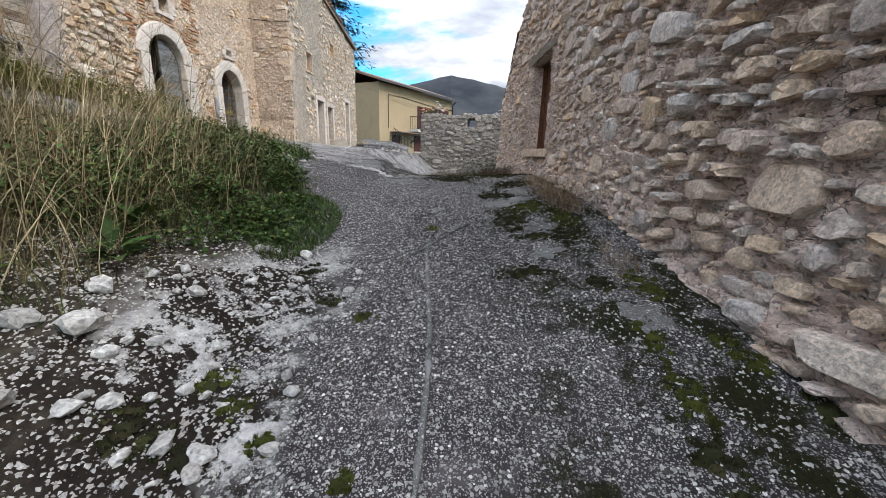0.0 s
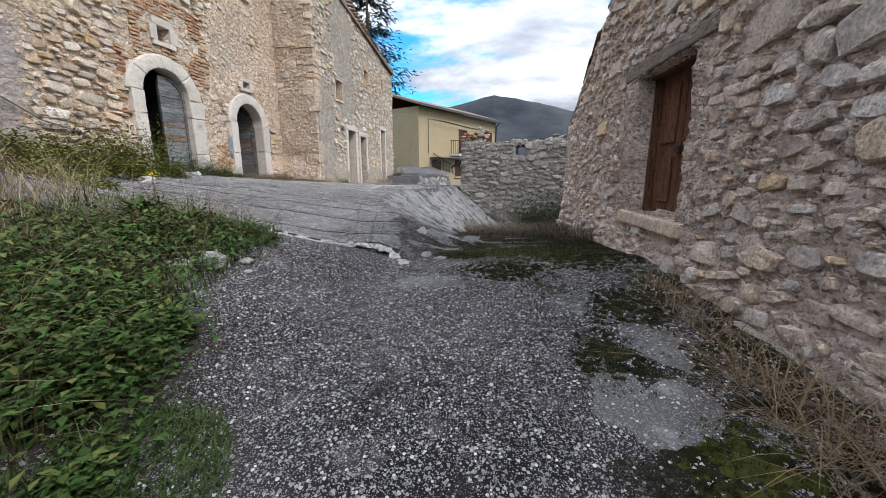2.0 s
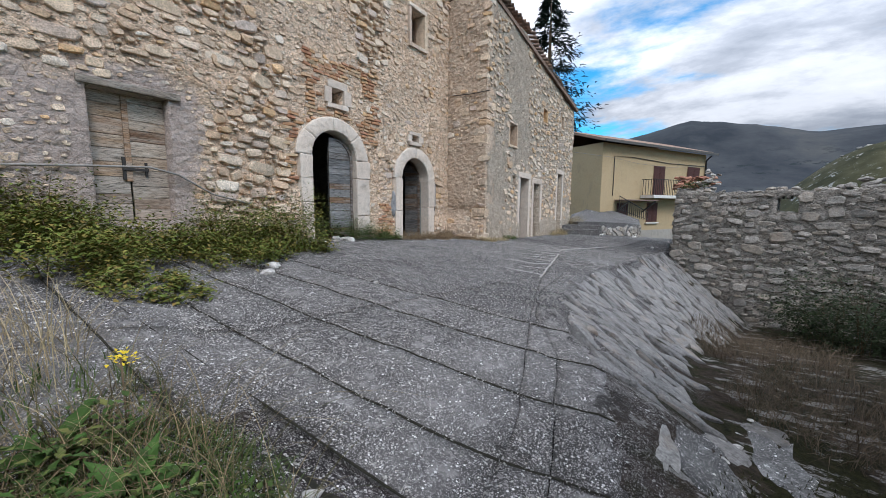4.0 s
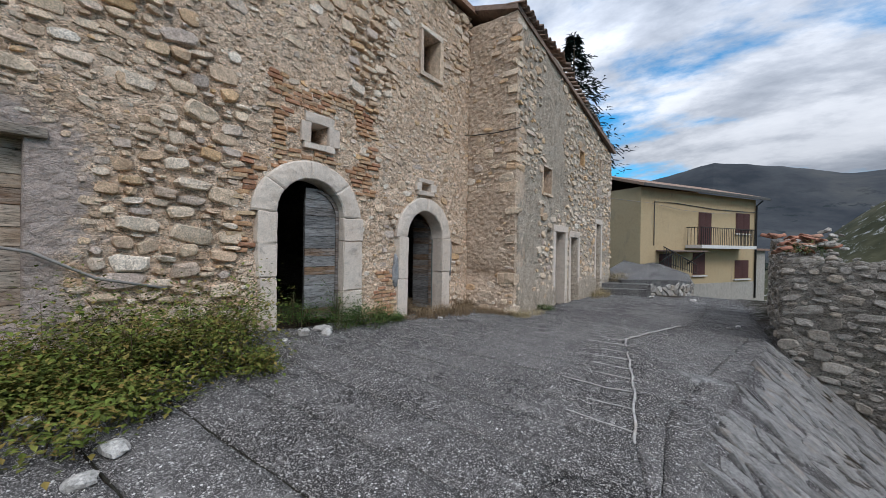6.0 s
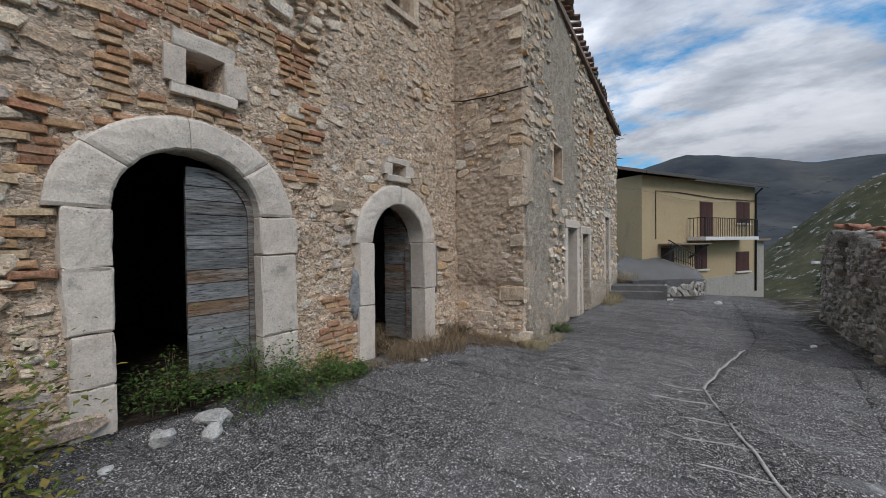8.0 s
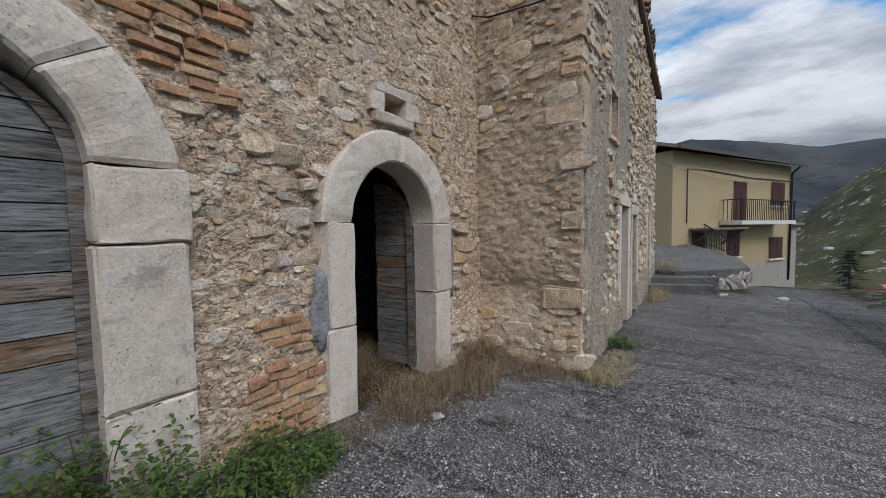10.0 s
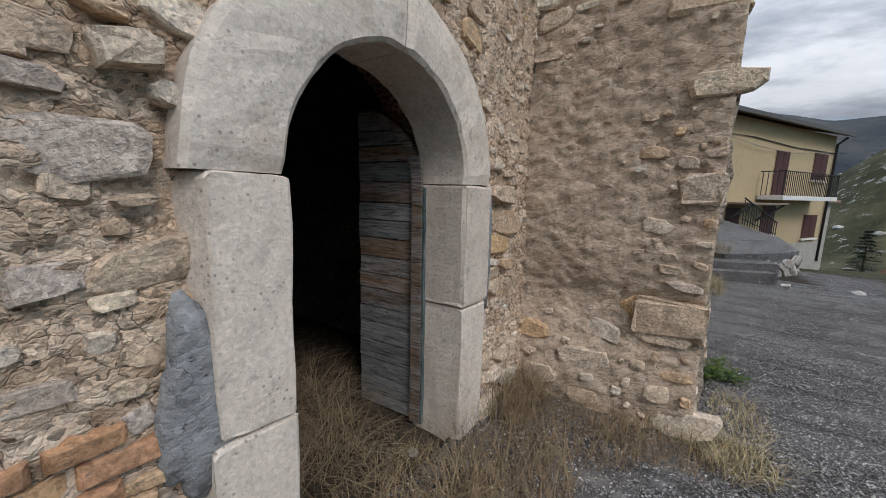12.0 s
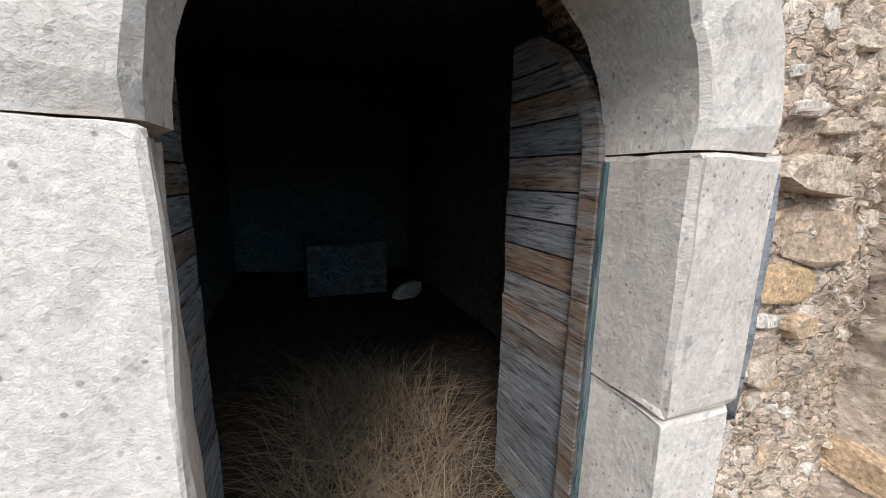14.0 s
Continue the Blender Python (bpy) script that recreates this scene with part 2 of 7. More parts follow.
def plain(col, rough=0.6, var=0.25, scale=14.0, depth=0.003):
    def build(net, pos):
        a = net.noise(pos, scale, 6, 0.65)
        c = net.mix(1.0, col, net.ramp(a, [(0.25, 1 - var), (0.75, 1 + var)]), "MULTIPLY")
        return c, rough, a, depth
    return build


M["tile"] = material("roof_tile", stone_like([(0.30, 0.20, 0.15), (0.24, 0.19, 0.16), (0.36, 0.22, 0.15), (0.20, 0.18, 0.16)], 0.01, 0.5))
M["tile_red"] = material("red_roof_tile", stone_like([(0.42, 0.20, 0.13), (0.36, 0.17, 0.12), (0.46, 0.26, 0.18)], 0.01, 0.25))
M["iron"] = material("dark_iron", plain((0.045, 0.042, 0.04), 0.6))
M["brown_shutter"] = material("brown_painted_shutter", plain((0.09, 0.045, 0.04), 0.6))
M["white"] = material("white_sill", plain((0.62, 0.60, 0.56), 0.7))
M["grey_board"] = material("grey_fascia", plain((0.10, 0.095, 0.09), 0.7))
M["cement"] = material("grey_cement_patch", mortar_like((0.27, 0.265, 0.26), (0.19, 0.19, 0.19), (0.34, 0.335, 0.33), depth=0.008, rubble=0.5))
M["cable"] = material("pale_cable", plain((0.24, 0.225, 0.205), 0.6))
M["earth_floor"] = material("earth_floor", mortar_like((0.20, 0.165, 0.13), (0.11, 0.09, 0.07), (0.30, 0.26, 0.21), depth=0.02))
# plaster of the inner rooms, with a dark base colour throughout
M["dark_room"] = material("dark_plaster", mortar_like((0.17, 0.155, 0.14), (0.10, 0.09, 0.08), (0.24, 0.22, 0.20), depth=0.015))


def concrete_like(tone, gap):
    """Exposed-aggregate concrete: pale pebbles in a dark worn matrix."""
    def build(net, pos):
        peb = net.n("TexVoronoi", {"Vector": pos, "Scale": 62.0, "Randomness": 1.0})
        peb2 = net.n("TexVoronoi", {"Vector": pos, "Scale": 135.0, "Randomness": 1.0})
        sepc = net.n("SeparateColor", {"Color": peb.outputs["Color"]})
        sepd = net.n("SeparateColor", {"Color": peb2.outputs["Color"]})
        size = net.math("MULTIPLY", sepc.outputs[0], 0.55)
        on = net.math("MULTIPLY", net.math("LESS_THAN", peb.outputs["Distance"], size), net.math("GREATER_THAN", sepc.outputs[1], gap))
        on2 = net.math("MULTIPLY", net.math("LESS_THAN", peb2.outputs["Distance"], 0.42), net.math("GREATER_THAN", sepd.outputs[1], gap))
        big = net.noise(pos, 0.8, 6, 0.65)
        mid = net.noise(pos, 4.5, 6, 0.7)
        fine = net.noise(pos, 90.0, 4, 0.7)
        d = tuple(t * 0.20 for t in tone)
        matrix = net.mix(net.span(big, 0.36, 0.66), d, tuple(t * 0.55 for t in tone))
        matrix = net.mix(1.0, matrix, net.ramp(fine, [(0.25, 0.5), (0.55, 1.0), (0.8, 1.35)]), "MULTIPLY")
        matrix = net.mix(net.math("MULTIPLY", net.span(mid, 0.54, 0.66), 0.4), matrix, tuple(t * 1.6 for t in tone))
        stone = net.ramp(sepc.outputs[2], [(0.0, (0.18, 0.17, 0.165)), (0.5, (0.31, 0.295, 0.285)), (0.8, (0.50, 0.485, 0.465)), (1.0, (0.80, 0.78, 0.75))])
        stone2 = net.ramp(sepd.outputs[2], [(0.0, (0.15, 0.142, 0.138)), (1.0, (0.42, 0.40, 0.385))])
        col = net.mix(on2, matrix, stone2)
        col = net.mix(on, col, stone)
        black = net.span(net.noise(pos, 2.1, 9, 0.78), 0.595, 0.64)
        col = net.mix(net.math("MULTIPLY", black, 0.8), col, (0.028, 0.026, 0.024))
        h = net.math("ADD", net.math("MULTIPLY", on, 0.6), net.math("ADD", net.math("MULTIPLY", on2, 0.35), net.math("MULTIPLY", fine, 0.7)))
        return col, 0.9, h, 0.006
    return build


def ground_build(net, pos):
    xyz = net.n("SeparateXYZ", {"Vector": pos})
    wob = net.math("MULTIPLY", net.math("SUBTRACT", net.noise(pos, 1.6, 6, 0.7), 0.5), 1.6)
    col, rough, h, _ = concrete_like((0.105, 0.092, 0.092), 0.27)(net, pos)
    dirt = net.ramp(net.noise(pos, 14.0, 7, 0.75), [(0.3, (0.016, 0.012, 0.009)), (0.5, (0.04, 0.031, 0.023)), (0.72, (0.10, 0.083, 0.064))])
    black_soil = net.math("MULTIPLY", net.span(net.math("ADD", net.noise(pos, 3.3, 8, 0.75), net.math("MULTIPLY", net.span(xyz.outputs[1], 1.7, 1.15), 0.09)), 0.49, 0.53), net.span(xyz.outputs[1], 3.0, 2.2))
    chalk = net.ramp(net.noise(pos, 22.0, 7, 0.75), [(0.3, (0.14, 0.13, 0.12)), (0.45, (0.36, 0.345, 0.325)), (0.65, (0.58, 0.565, 0.54))])
    edge = net.math("ADD", xyz.outputs[0], wob)
    lowpart = net.span(xyz.outputs[1], 2.9, 2.2)
    col = net.mix(net.math("MULTIPLY", net.math("MULTIPLY", net.span(edge, -0.5, -0.8), lowpart), net.span(net.noise(pos, 2.4, 8, 0.75), 0.40, 0.48)), col, chalk)
    col = net.mix(net.math("MULTIPLY", black_soil, net.span(edge, -0.35, -0.8)), col, net.mix(0.75, dirt, (0.012, 0.009, 0.007)))
    bank = net.math("MULTIPLY_ADD", net.span(xyz.outputs[1], 3.8, 5.2), 1.6, edge)
    col = net.mix(net.span(bank, -1.15, -1.75), col, dirt)
    gully = net.math("MULTIPLY", net.span(edge, -1.6, -0.6), net.span(net.math("ADD", xyz.outputs[1], wob), 5.4, 7.0))
    turf = net.ramp(net.noise(pos, 24.0, 6, 0.75), [(0.3, (0.007, 0.006, 0.004)), (0.5, (0.018, 0.018, 0.007)), (0.7, (0.036, 0.032, 0.014))])
    rust = net.ramp(net.noise(pos, 17.0, 7, 0.75), [(0.3, (0.012, 0.009, 0.007)), (0.5, (0.036, 0.027, 0.02)), (0.7, (0.075, 0.058, 0.043))])
    bed = net.mix(net.span(net.noise(pos, 1.7, 7, 0.7), 0.44, 0.56), turf, rust)
    bed = net.mix(net.span(net.noise(net.stretch(pos, (1, 1.6, 1)), 2.6, 9, 0.75), 0.545, 0.57), bed, net.mix(0.7, chalk, (0.12, 0.11, 0.10)))
    col = net.mix(gully, col, bed)
    moss = net.math("MULTIPLY", net.span(edge, 0.1, 0.8), net.span(net.noise(pos, 1.9, 8, 0.72), 0.46, 0.54))
    col = net.mix(moss, col, net.ramp(net.noise(pos, 60.0, 4, 0.7), [(0.3, (0.009, 0.008, 0.005)), (0.7, (0.024, 0.024, 0.009))]))
    far = net.span(net.math("MAXIMUM", xyz.outputs[1], net.math("ABSOLUTE", xyz.outputs[0])), 26.0, 34.0)
    grass = net.ramp(net.noise(pos, 0.12, 8, 0.7), [(0.3, (0.024, 0.026, 0.012)), (0.5, (0.055, 0.052, 0.027)), (0.7, (0.10, 0.088, 0.05))])
    wild = net.mix(net.span(net.noise(pos, 0.3, 10, 0.8), 0.57, 0.60), grass, (0.30, 0.29, 0.27))
    col = net.mix(far, col, wild)
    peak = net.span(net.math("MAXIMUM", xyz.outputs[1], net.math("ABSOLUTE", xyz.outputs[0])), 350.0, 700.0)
    # far slopes and woods carry the blue-grey of distant haze in their colour
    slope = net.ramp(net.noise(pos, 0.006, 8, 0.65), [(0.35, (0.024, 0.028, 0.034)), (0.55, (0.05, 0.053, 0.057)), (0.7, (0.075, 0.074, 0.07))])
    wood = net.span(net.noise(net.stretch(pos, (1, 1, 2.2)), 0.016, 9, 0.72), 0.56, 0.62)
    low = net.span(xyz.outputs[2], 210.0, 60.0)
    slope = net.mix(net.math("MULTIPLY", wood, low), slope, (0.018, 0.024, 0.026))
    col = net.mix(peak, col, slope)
    return col, rough, h, 0.008


M["ground"] = material("worn_ground", ground_build)
M["slab"] = material("ribbed_concrete", concrete_like((0.165, 0.154, 0.148), 0.30))
M["slab_near"] = material("paler_ribbed_concrete", concrete_like((0.25, 0.235, 0.225), 0.22))
M["pale_slab"] = material("pale_cement", concrete_like((0.33, 0.325, 0.31), 0.45))


# ---- mesh helpers ----
def raw(name, verts, faces, mats, parent=None, smooth=False, label=""):
    me = bpy.data.meshes.new(name)
    me.from_pydata([tuple(v) for v in verts], [], faces)
    for m in (mats if isinstance(mats, (list, tuple)) else [mats]):
        me.materials.append(m)
    if smooth:
        me.shade_smooth()
    ob = new(name, me)
    if parent:
        ob.parent = parent
    if label:
        ob["label"] = label
    return ob


def part(name, bm, mat, parent=None, label="", smooth=False):
    me = bpy.data.meshes.new(name)
    bm.to_mesh(me)
    bm.free()
    me.materials.append(mat)
    if smooth:
        me.shade_smooth()
    ob = new(name, me)
    if parent:
        ob.parent = parent
    if label:
        ob["label"] = label
    return ob


def empty(name, m, label, category, group="", kind=""):
    ob = new(name)
    ob.matrix_basis = m
    ob.empty_display_size = 0.2
    return tagged(ob, label, category, group, kind)


def box(bm, lo, hi, bevel=0.0, jitter=0.0, rng=None, m=None):
    """A box between two corners, bevelled and roughened."""
    geo = bmesh.ops.create_cube(bm, size=1.0)["verts"]
    for v in geo:
        v.co = Vector([lo[i] + (v.co[i] + 0.5) * (hi[i] - lo[i]) for i in range(3)])
    if bevel:
        edges = {e for v in geo for e in v.link_edges}
        out = bmesh.ops.bevel(bm, geom=list(edges), offset=bevel, segments=2, affect="EDGES", profile=0.6)
        geo = [v for v in out["verts"]] + [v for v in geo if v.is_valid]
        geo = list({v for v in geo if v.is_valid})
    if jitter:
        for v in geo:
            v.co += Vector([rng.uniform(-jitter, jitter) for _ in range(3)])
    if m:
        for v in geo:
            v.co = m @ v.co
    return geo


def boxed(name, lo, hi, mat, parent=None, bevel=0.005, label="", m=None):
    bm = bmesh.new()
    box(bm, lo, hi, bevel, m=m)
    return part(name, bm, mat, parent, label)


def tube(name, pts, radius, mat, parent=None, label="", sides=6):
    """A round bar along points."""
    verts, faces = [], []
    pts = [Vector(p) for p in pts]
    for i, p in enumerate(pts):
        d = (pts[min(i + 1, len(pts) - 1)] - pts[max(i - 1, 0)]).normalized()
        a = d.orthogonal().normalized()
        b = d.cross(a)
        r = radius[i] if isinstance(radius, (list, tuple)) else radius
        for k in range(sides):
            t = 2 * math.pi * k / sides
            verts.append(p + (a * math.cos(t) + b * math.sin(t)) * r)
    for i in range(len(pts) - 1):
        for k in range(sides):
            faces.append((i * sides + k, i * sides + (k + 1) % sides, (i + 1) * sides + (k + 1) % sides, (i + 1) * sides + k))
    faces.append(tuple(range(sides - 1, -1, -1)))
    faces.append(tuple((len(pts) - 1) * sides + k for k in range(sides)))
    return raw(name, verts, faces, mat, parent, True, label)


def lerp(v, xs, ys):
    return float(np.interp(v, xs, ys))


def sstep(v, a, b):
    t = min(1.0, max(0.0, (v - a) / (b - a)))
    return t * t * (3 - 2 * t)


# ---- the lie of the land ----
def edge_x(y):
    """The valley-side edge of the upper concrete slab."""
    return lerp(y, [5.6, 6.6, 7.8, 8.6, 9.5, 11.0, 12.3, 14.0, 16.4], [-0.95, -1.15, -1.45, -1.9, -2.12, -2.2, -1.98, -1.65, -1.2])


def lower_z(x, y):
    z = lerp(y, [-4, 0, 2.4, 3.5, 6.2, 9], [-0.45, 0.3, 0.745, 0.95, 1.19, 1.19])
    if x < -1.0:
        z += 0.21 * (-1.0 - x) + 0.1 * sstep(-x, 1.0, 1.6)
    return z + 0.12 * sstep(x, 0.3, 1.3) * (1 - sstep(y, 4.5, 7.5))


def upper_z(x, y):
    z = lerp(y, [5.5, 6.4, 7.6, 9.5, 11.5, 14.0, 17.0, 19.0, 24.0, 28.0, 40.0, 60.0], [1.36, 1.49, 1.58, 1.63, 1.66, 1.60, 1.50, 1.45, 1.35, 1.1, -0.4, -3.0])
    k = lerp(y, [6.0, 8.0, 10.0, 12.5, 20.0], [0.19, 0.12, 0.085, 0.045, 0.03])
    if y > 15 and x > -1:
        return z
    return z + k * max(-1.2, min(5.0, -3.0 - x))


RIDGE_A = [-180, -60, -32, -15, -7, 0.5, 7, 12, 18, 25, 40, 60, 180]
RIDGE_E = [2.0, 3.0, 3.5, 6.0, 9.2, 11.0, 9.8, 8.3, 8.2, 8.6, 6.0, 4.0, 2.0]


def far_z(x, y):
    r = math.hypot(x, y - 8)
    a = math.degrees(math.atan2(x, y - 8))
    z = -3.0 - 7.0 * sstep(r, 45, 100)
    z += 27.0 * math.exp(-((a - 17) / 9.5) ** 2) * math.exp(-((r - 150) / 48) ** 2)
    z += 17.0 * math.exp(-((a - 34) / 12.0) ** 2) * math.exp(-((r - 170) / 50) ** 2)
    crest = 1500 * math.tan(radians(lerp(a, RIDGE_A, RIDGE_E)))
    z += (crest + 10) * math.exp(-((r - 1500) / 420) ** 2)
    if r > 40:
        s = min(r * 0.02, 5.0)
        z += s * noise.fractal((x * 0.008, y * 0.008, 0.3), 0.9, 2.1, 5) * sstep(r, 40, 160)
    return z


def ground_z(x, y):
    if y < 6.6:
        base = lower_z(x, y)
    if y > 5.4:
        up = upper_z(x, y)
        if y < 16.6:
            e = edge_x(y)
            if x > e:
                k = min(0.8, max(0.3, 0.35 + 0.06 * (y - 7)))
                g = lerp(y, [6, 8, 10, 12, 14, 16], [1.15, 1.02, 0.8, 0.45, 0.12, -0.1]) + 0.05 * max(0.0, x)
                up = max(g, upper_z(e, y) - k * (x - e)) if g < upper_z(e, y) else g
    if y <= 5.4:
        z = base
    elif y >= 6.6:
        z = up
    else:
        t = sstep(y, 5.4, 6.6)
        z = base * (1 - t) + up * t
    r = math.hypot(x, y - 8)
    if r > 30:
        t = sstep(r, 30, 60)
        z = z * (1 - t) + far_z(x, y) * t
    return z


def axis(lo, hi, step, far):
    inner = list(np.arange(lo, hi + step / 2, step))
    a, s = hi, step
    up = []
    while a < far:
        s *= 1.075
        a += s
        up.append(a)
    a, s = lo, step
    down = []
    while a > -far:
        s *= 1.075
        a -= s
        down.append(a)
    return down[::-1] + inner + up


def build_ground():
    xs, ys = axis(-8.0, 2.6, 0.07, 2600), axis(-1.0, 17.0, 0.07, 2600)
    verts, faces = [], []
    for y in ys:
        for x in xs:
            z = ground_z(x, y)
            if -8 <= x <= 2.6 and -1 <= y <= 24:
                z += 0.02 * noise.noise((x * 1.7, y * 1.7, 3)) + 0.012 * noise.noise((x * 6, y * 6, 5))
                if (y > 5.95 + 0.12 * noise.noise((x * 2, 0, 1)) and x < edge_x(y) + 0.05 and y < 24) or (-6.6 < x < -2.9 and y > 4.45 + 0.15 * noise.noise((x * 2, 3, 1)) + 0.35 * sstep(x, -4.0, -3.0)):
                    z -= 0.05
            verts.append((x, y, z))
    n = len(xs)
    for j in range(len(ys) - 1):
        for i in range(n - 1):
            a = j * n + i
            faces.append((a, a + 1, a + n + 1, a + n))
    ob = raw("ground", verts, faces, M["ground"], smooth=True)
    return tagged(ob, "worn gravelly lane with moss, soil banks and distant hills", "ground", kind="structure")


# ---- rubble masonry ----
def fold(poly, px, py, nx, ny):
    """Clip a polygon to the side of the point away from the normal."""
    out = []
    m = len(poly)
    for i in range(m):
        ax, ay = poly[i]
        bx, by = poly[(i + 1) % m]
        da = (ax - px) * nx + (ay - py) * ny
        db = (bx - px) * nx + (by - py) * ny
        if da <= 0:
            out.append((ax, ay))
        if (da < 0 < db) or (db < 0 < da):
            t = da / (da - db)
            out.append((ax + t * (bx - ax), ay + t * (by - ay)))
    return out


def cells(u0, u1, z0, z1, w, h, rng, jitter=0.42):
    """Irregular interlocking cells, about w wide and h high."""
    nu, nz = max(1, int((u1 - u0) / w)), max(1, int((z1 - z0) / h))
    seeds = {}
    for j in range(-2, nz + 2):
        for i in range(-2, nu + 2):
            off = 0.5 * (j % 2)
            if rng.random() > 0.27:
                seeds[i, j] = (i + 0.5 + off + rng.uniform(-jitter, jitter), j + 0.5 + rng.uniform(-jitter, jitter) * 0.9)
    out = []
    for j in range(nz):
        for i in range(nu):
            if (i, j) not in seeds:
                continue
            sx, sy = seeds[i, j]
            poly = [(sx - 1.6, sy - 1.6), (sx + 1.6, sy - 1.6), (sx + 1.6, sy + 1.6), (sx - 1.6, sy + 1.6)]
            for dj in (-2, -1, 0, 1, 2):
                for di in (-2, -1, 0, 1, 2):
                    q = seeds.get((i + di, j + dj))
                    if q is None or (di == 0 and dj == 0):
                        continue
                    nx, ny = q[0] - sx, q[1] - sy
                    if nx * nx + ny * ny < 6:
                        poly = fold(poly, (q[0] + sx) / 2, (q[1] + sy) / 2, nx, ny)
            out.append([(u0 + x * w, z0 + y * h) for x, y in poly])
    return out


def rubble(u0, u1, z0, z1, sizes, rng, ok):
    """Outlines of stones of many sizes thrown into a wall face, large ones first; they keep clear of one another.
    sizes: (width, height, tries for each square metre)."""
    cell = 0.02
    taken, out = set(), []
    for w0, h0, tries in sizes:
        for _ in range(int(tries * (u1 - u0) * (z1 - z0))):
            u, z = rng.uniform(u0, u1), rng.uniform(z0, z1)
            if not ok(u, z):
                continue
            w, h = w0 * rng.uniform(0.65, 1.45) / 2, h0 * rng.uniform(0.65, 1.4) / 2
            t = rng.gauss(0, 0.13)
            c, q = math.cos(t), math.sin(t)
            nu, nz = max(2, int(2.2 * w / cell)), max(2, int(2.2 * h / cell))
            spots, hits = [], 0
            for i in range(nu + 1):
                for j in range(nz + 1):
                    x, y = w * (2 * i / nu - 1) * 0.97, h * (2 * j / nz - 1) * 0.97
                    spot = (int((u + x * c - y * q) / cell), int((z + x * q + y * c) / cell))
                    spots.append(spot)
                    hits += spot in taken
            if hits > 0.12 * len(spots):
                continue
            taken.update(spots)
            n = 9 if w > 0.05 else 7
            turn, boxy = rng.uniform(0, 1), rng.uniform(0.5, 0.85)
            poly = []
            for k in range(n):
                a = 2 * math.pi * (k + turn + rng.uniform(-0.3, 0.3)) / n
                r = rng.uniform(0.84, 1.1)
                x = w * r * math.copysign(abs(math.cos(a)) ** boxy, math.cos(a))
                y = h * r * math.copysign(abs(math.sin(a)) ** boxy, math.sin(a))
                poly.append((u + x * c - y * q, z + x * q + y * c))
            out.append(poly)
    return out


def lump(poly, rng, proud, gap=0.012, rough=0.25):
    """One stone: its outline rising over a broken shoulder to an uneven face. In (u, out, z)."""
    m = len(poly)
    cx, cz = sum(p[0] for p in poly) / m, sum(p[1] for p in poly) / m
    size = sum(math.hypot(a - cx, b - cz) for a, b in poly) / m
    if m < 4 or size < 0.014:
        return None
    s0 = max(0.5, 1 - gap / size)
    tilt_u, tilt_z = rng.gauss(0, 0.10), rng.gauss(-0.05, 0.14)
    verts = []
    for s, d in ((s0 * 1.04, -0.07), (s0, proud * 0.35), (s0 * rng.uniform(0.80, 0.90), proud)):
        for a, b in poly:
            f = s * (1 + rng.uniform(-0.05, 0.05))
            du, dz = (a - cx) * f, (b - cz) * f
            dd = d if d < 0 else d * rng.uniform(0.75, 1.25) + (tilt_u * du + tilt_z * dz) * (1.0 if d == proud else 0.5)
            verts.append((cx + du, dd, cz + dz))
    verts.append((cx + rng.uniform(-0.35, 0.35) * size, proud * rng.uniform(0.9, 1.35), cz + rng.uniform(-0.25, 0.25) * size))
    k, faces = m, []
    for r in range(2):
        for i in range(k):
            faces.append((r * k + i, r * k + (i + 1) % k, (r + 1) * k + (i + 1) % k, (r + 1) * k + i))
    for i in range(k):
        faces.append((2 * k + i, 2 * k + (i + 1) % k, 3 * k))
    return verts, faces, (cx, cz)


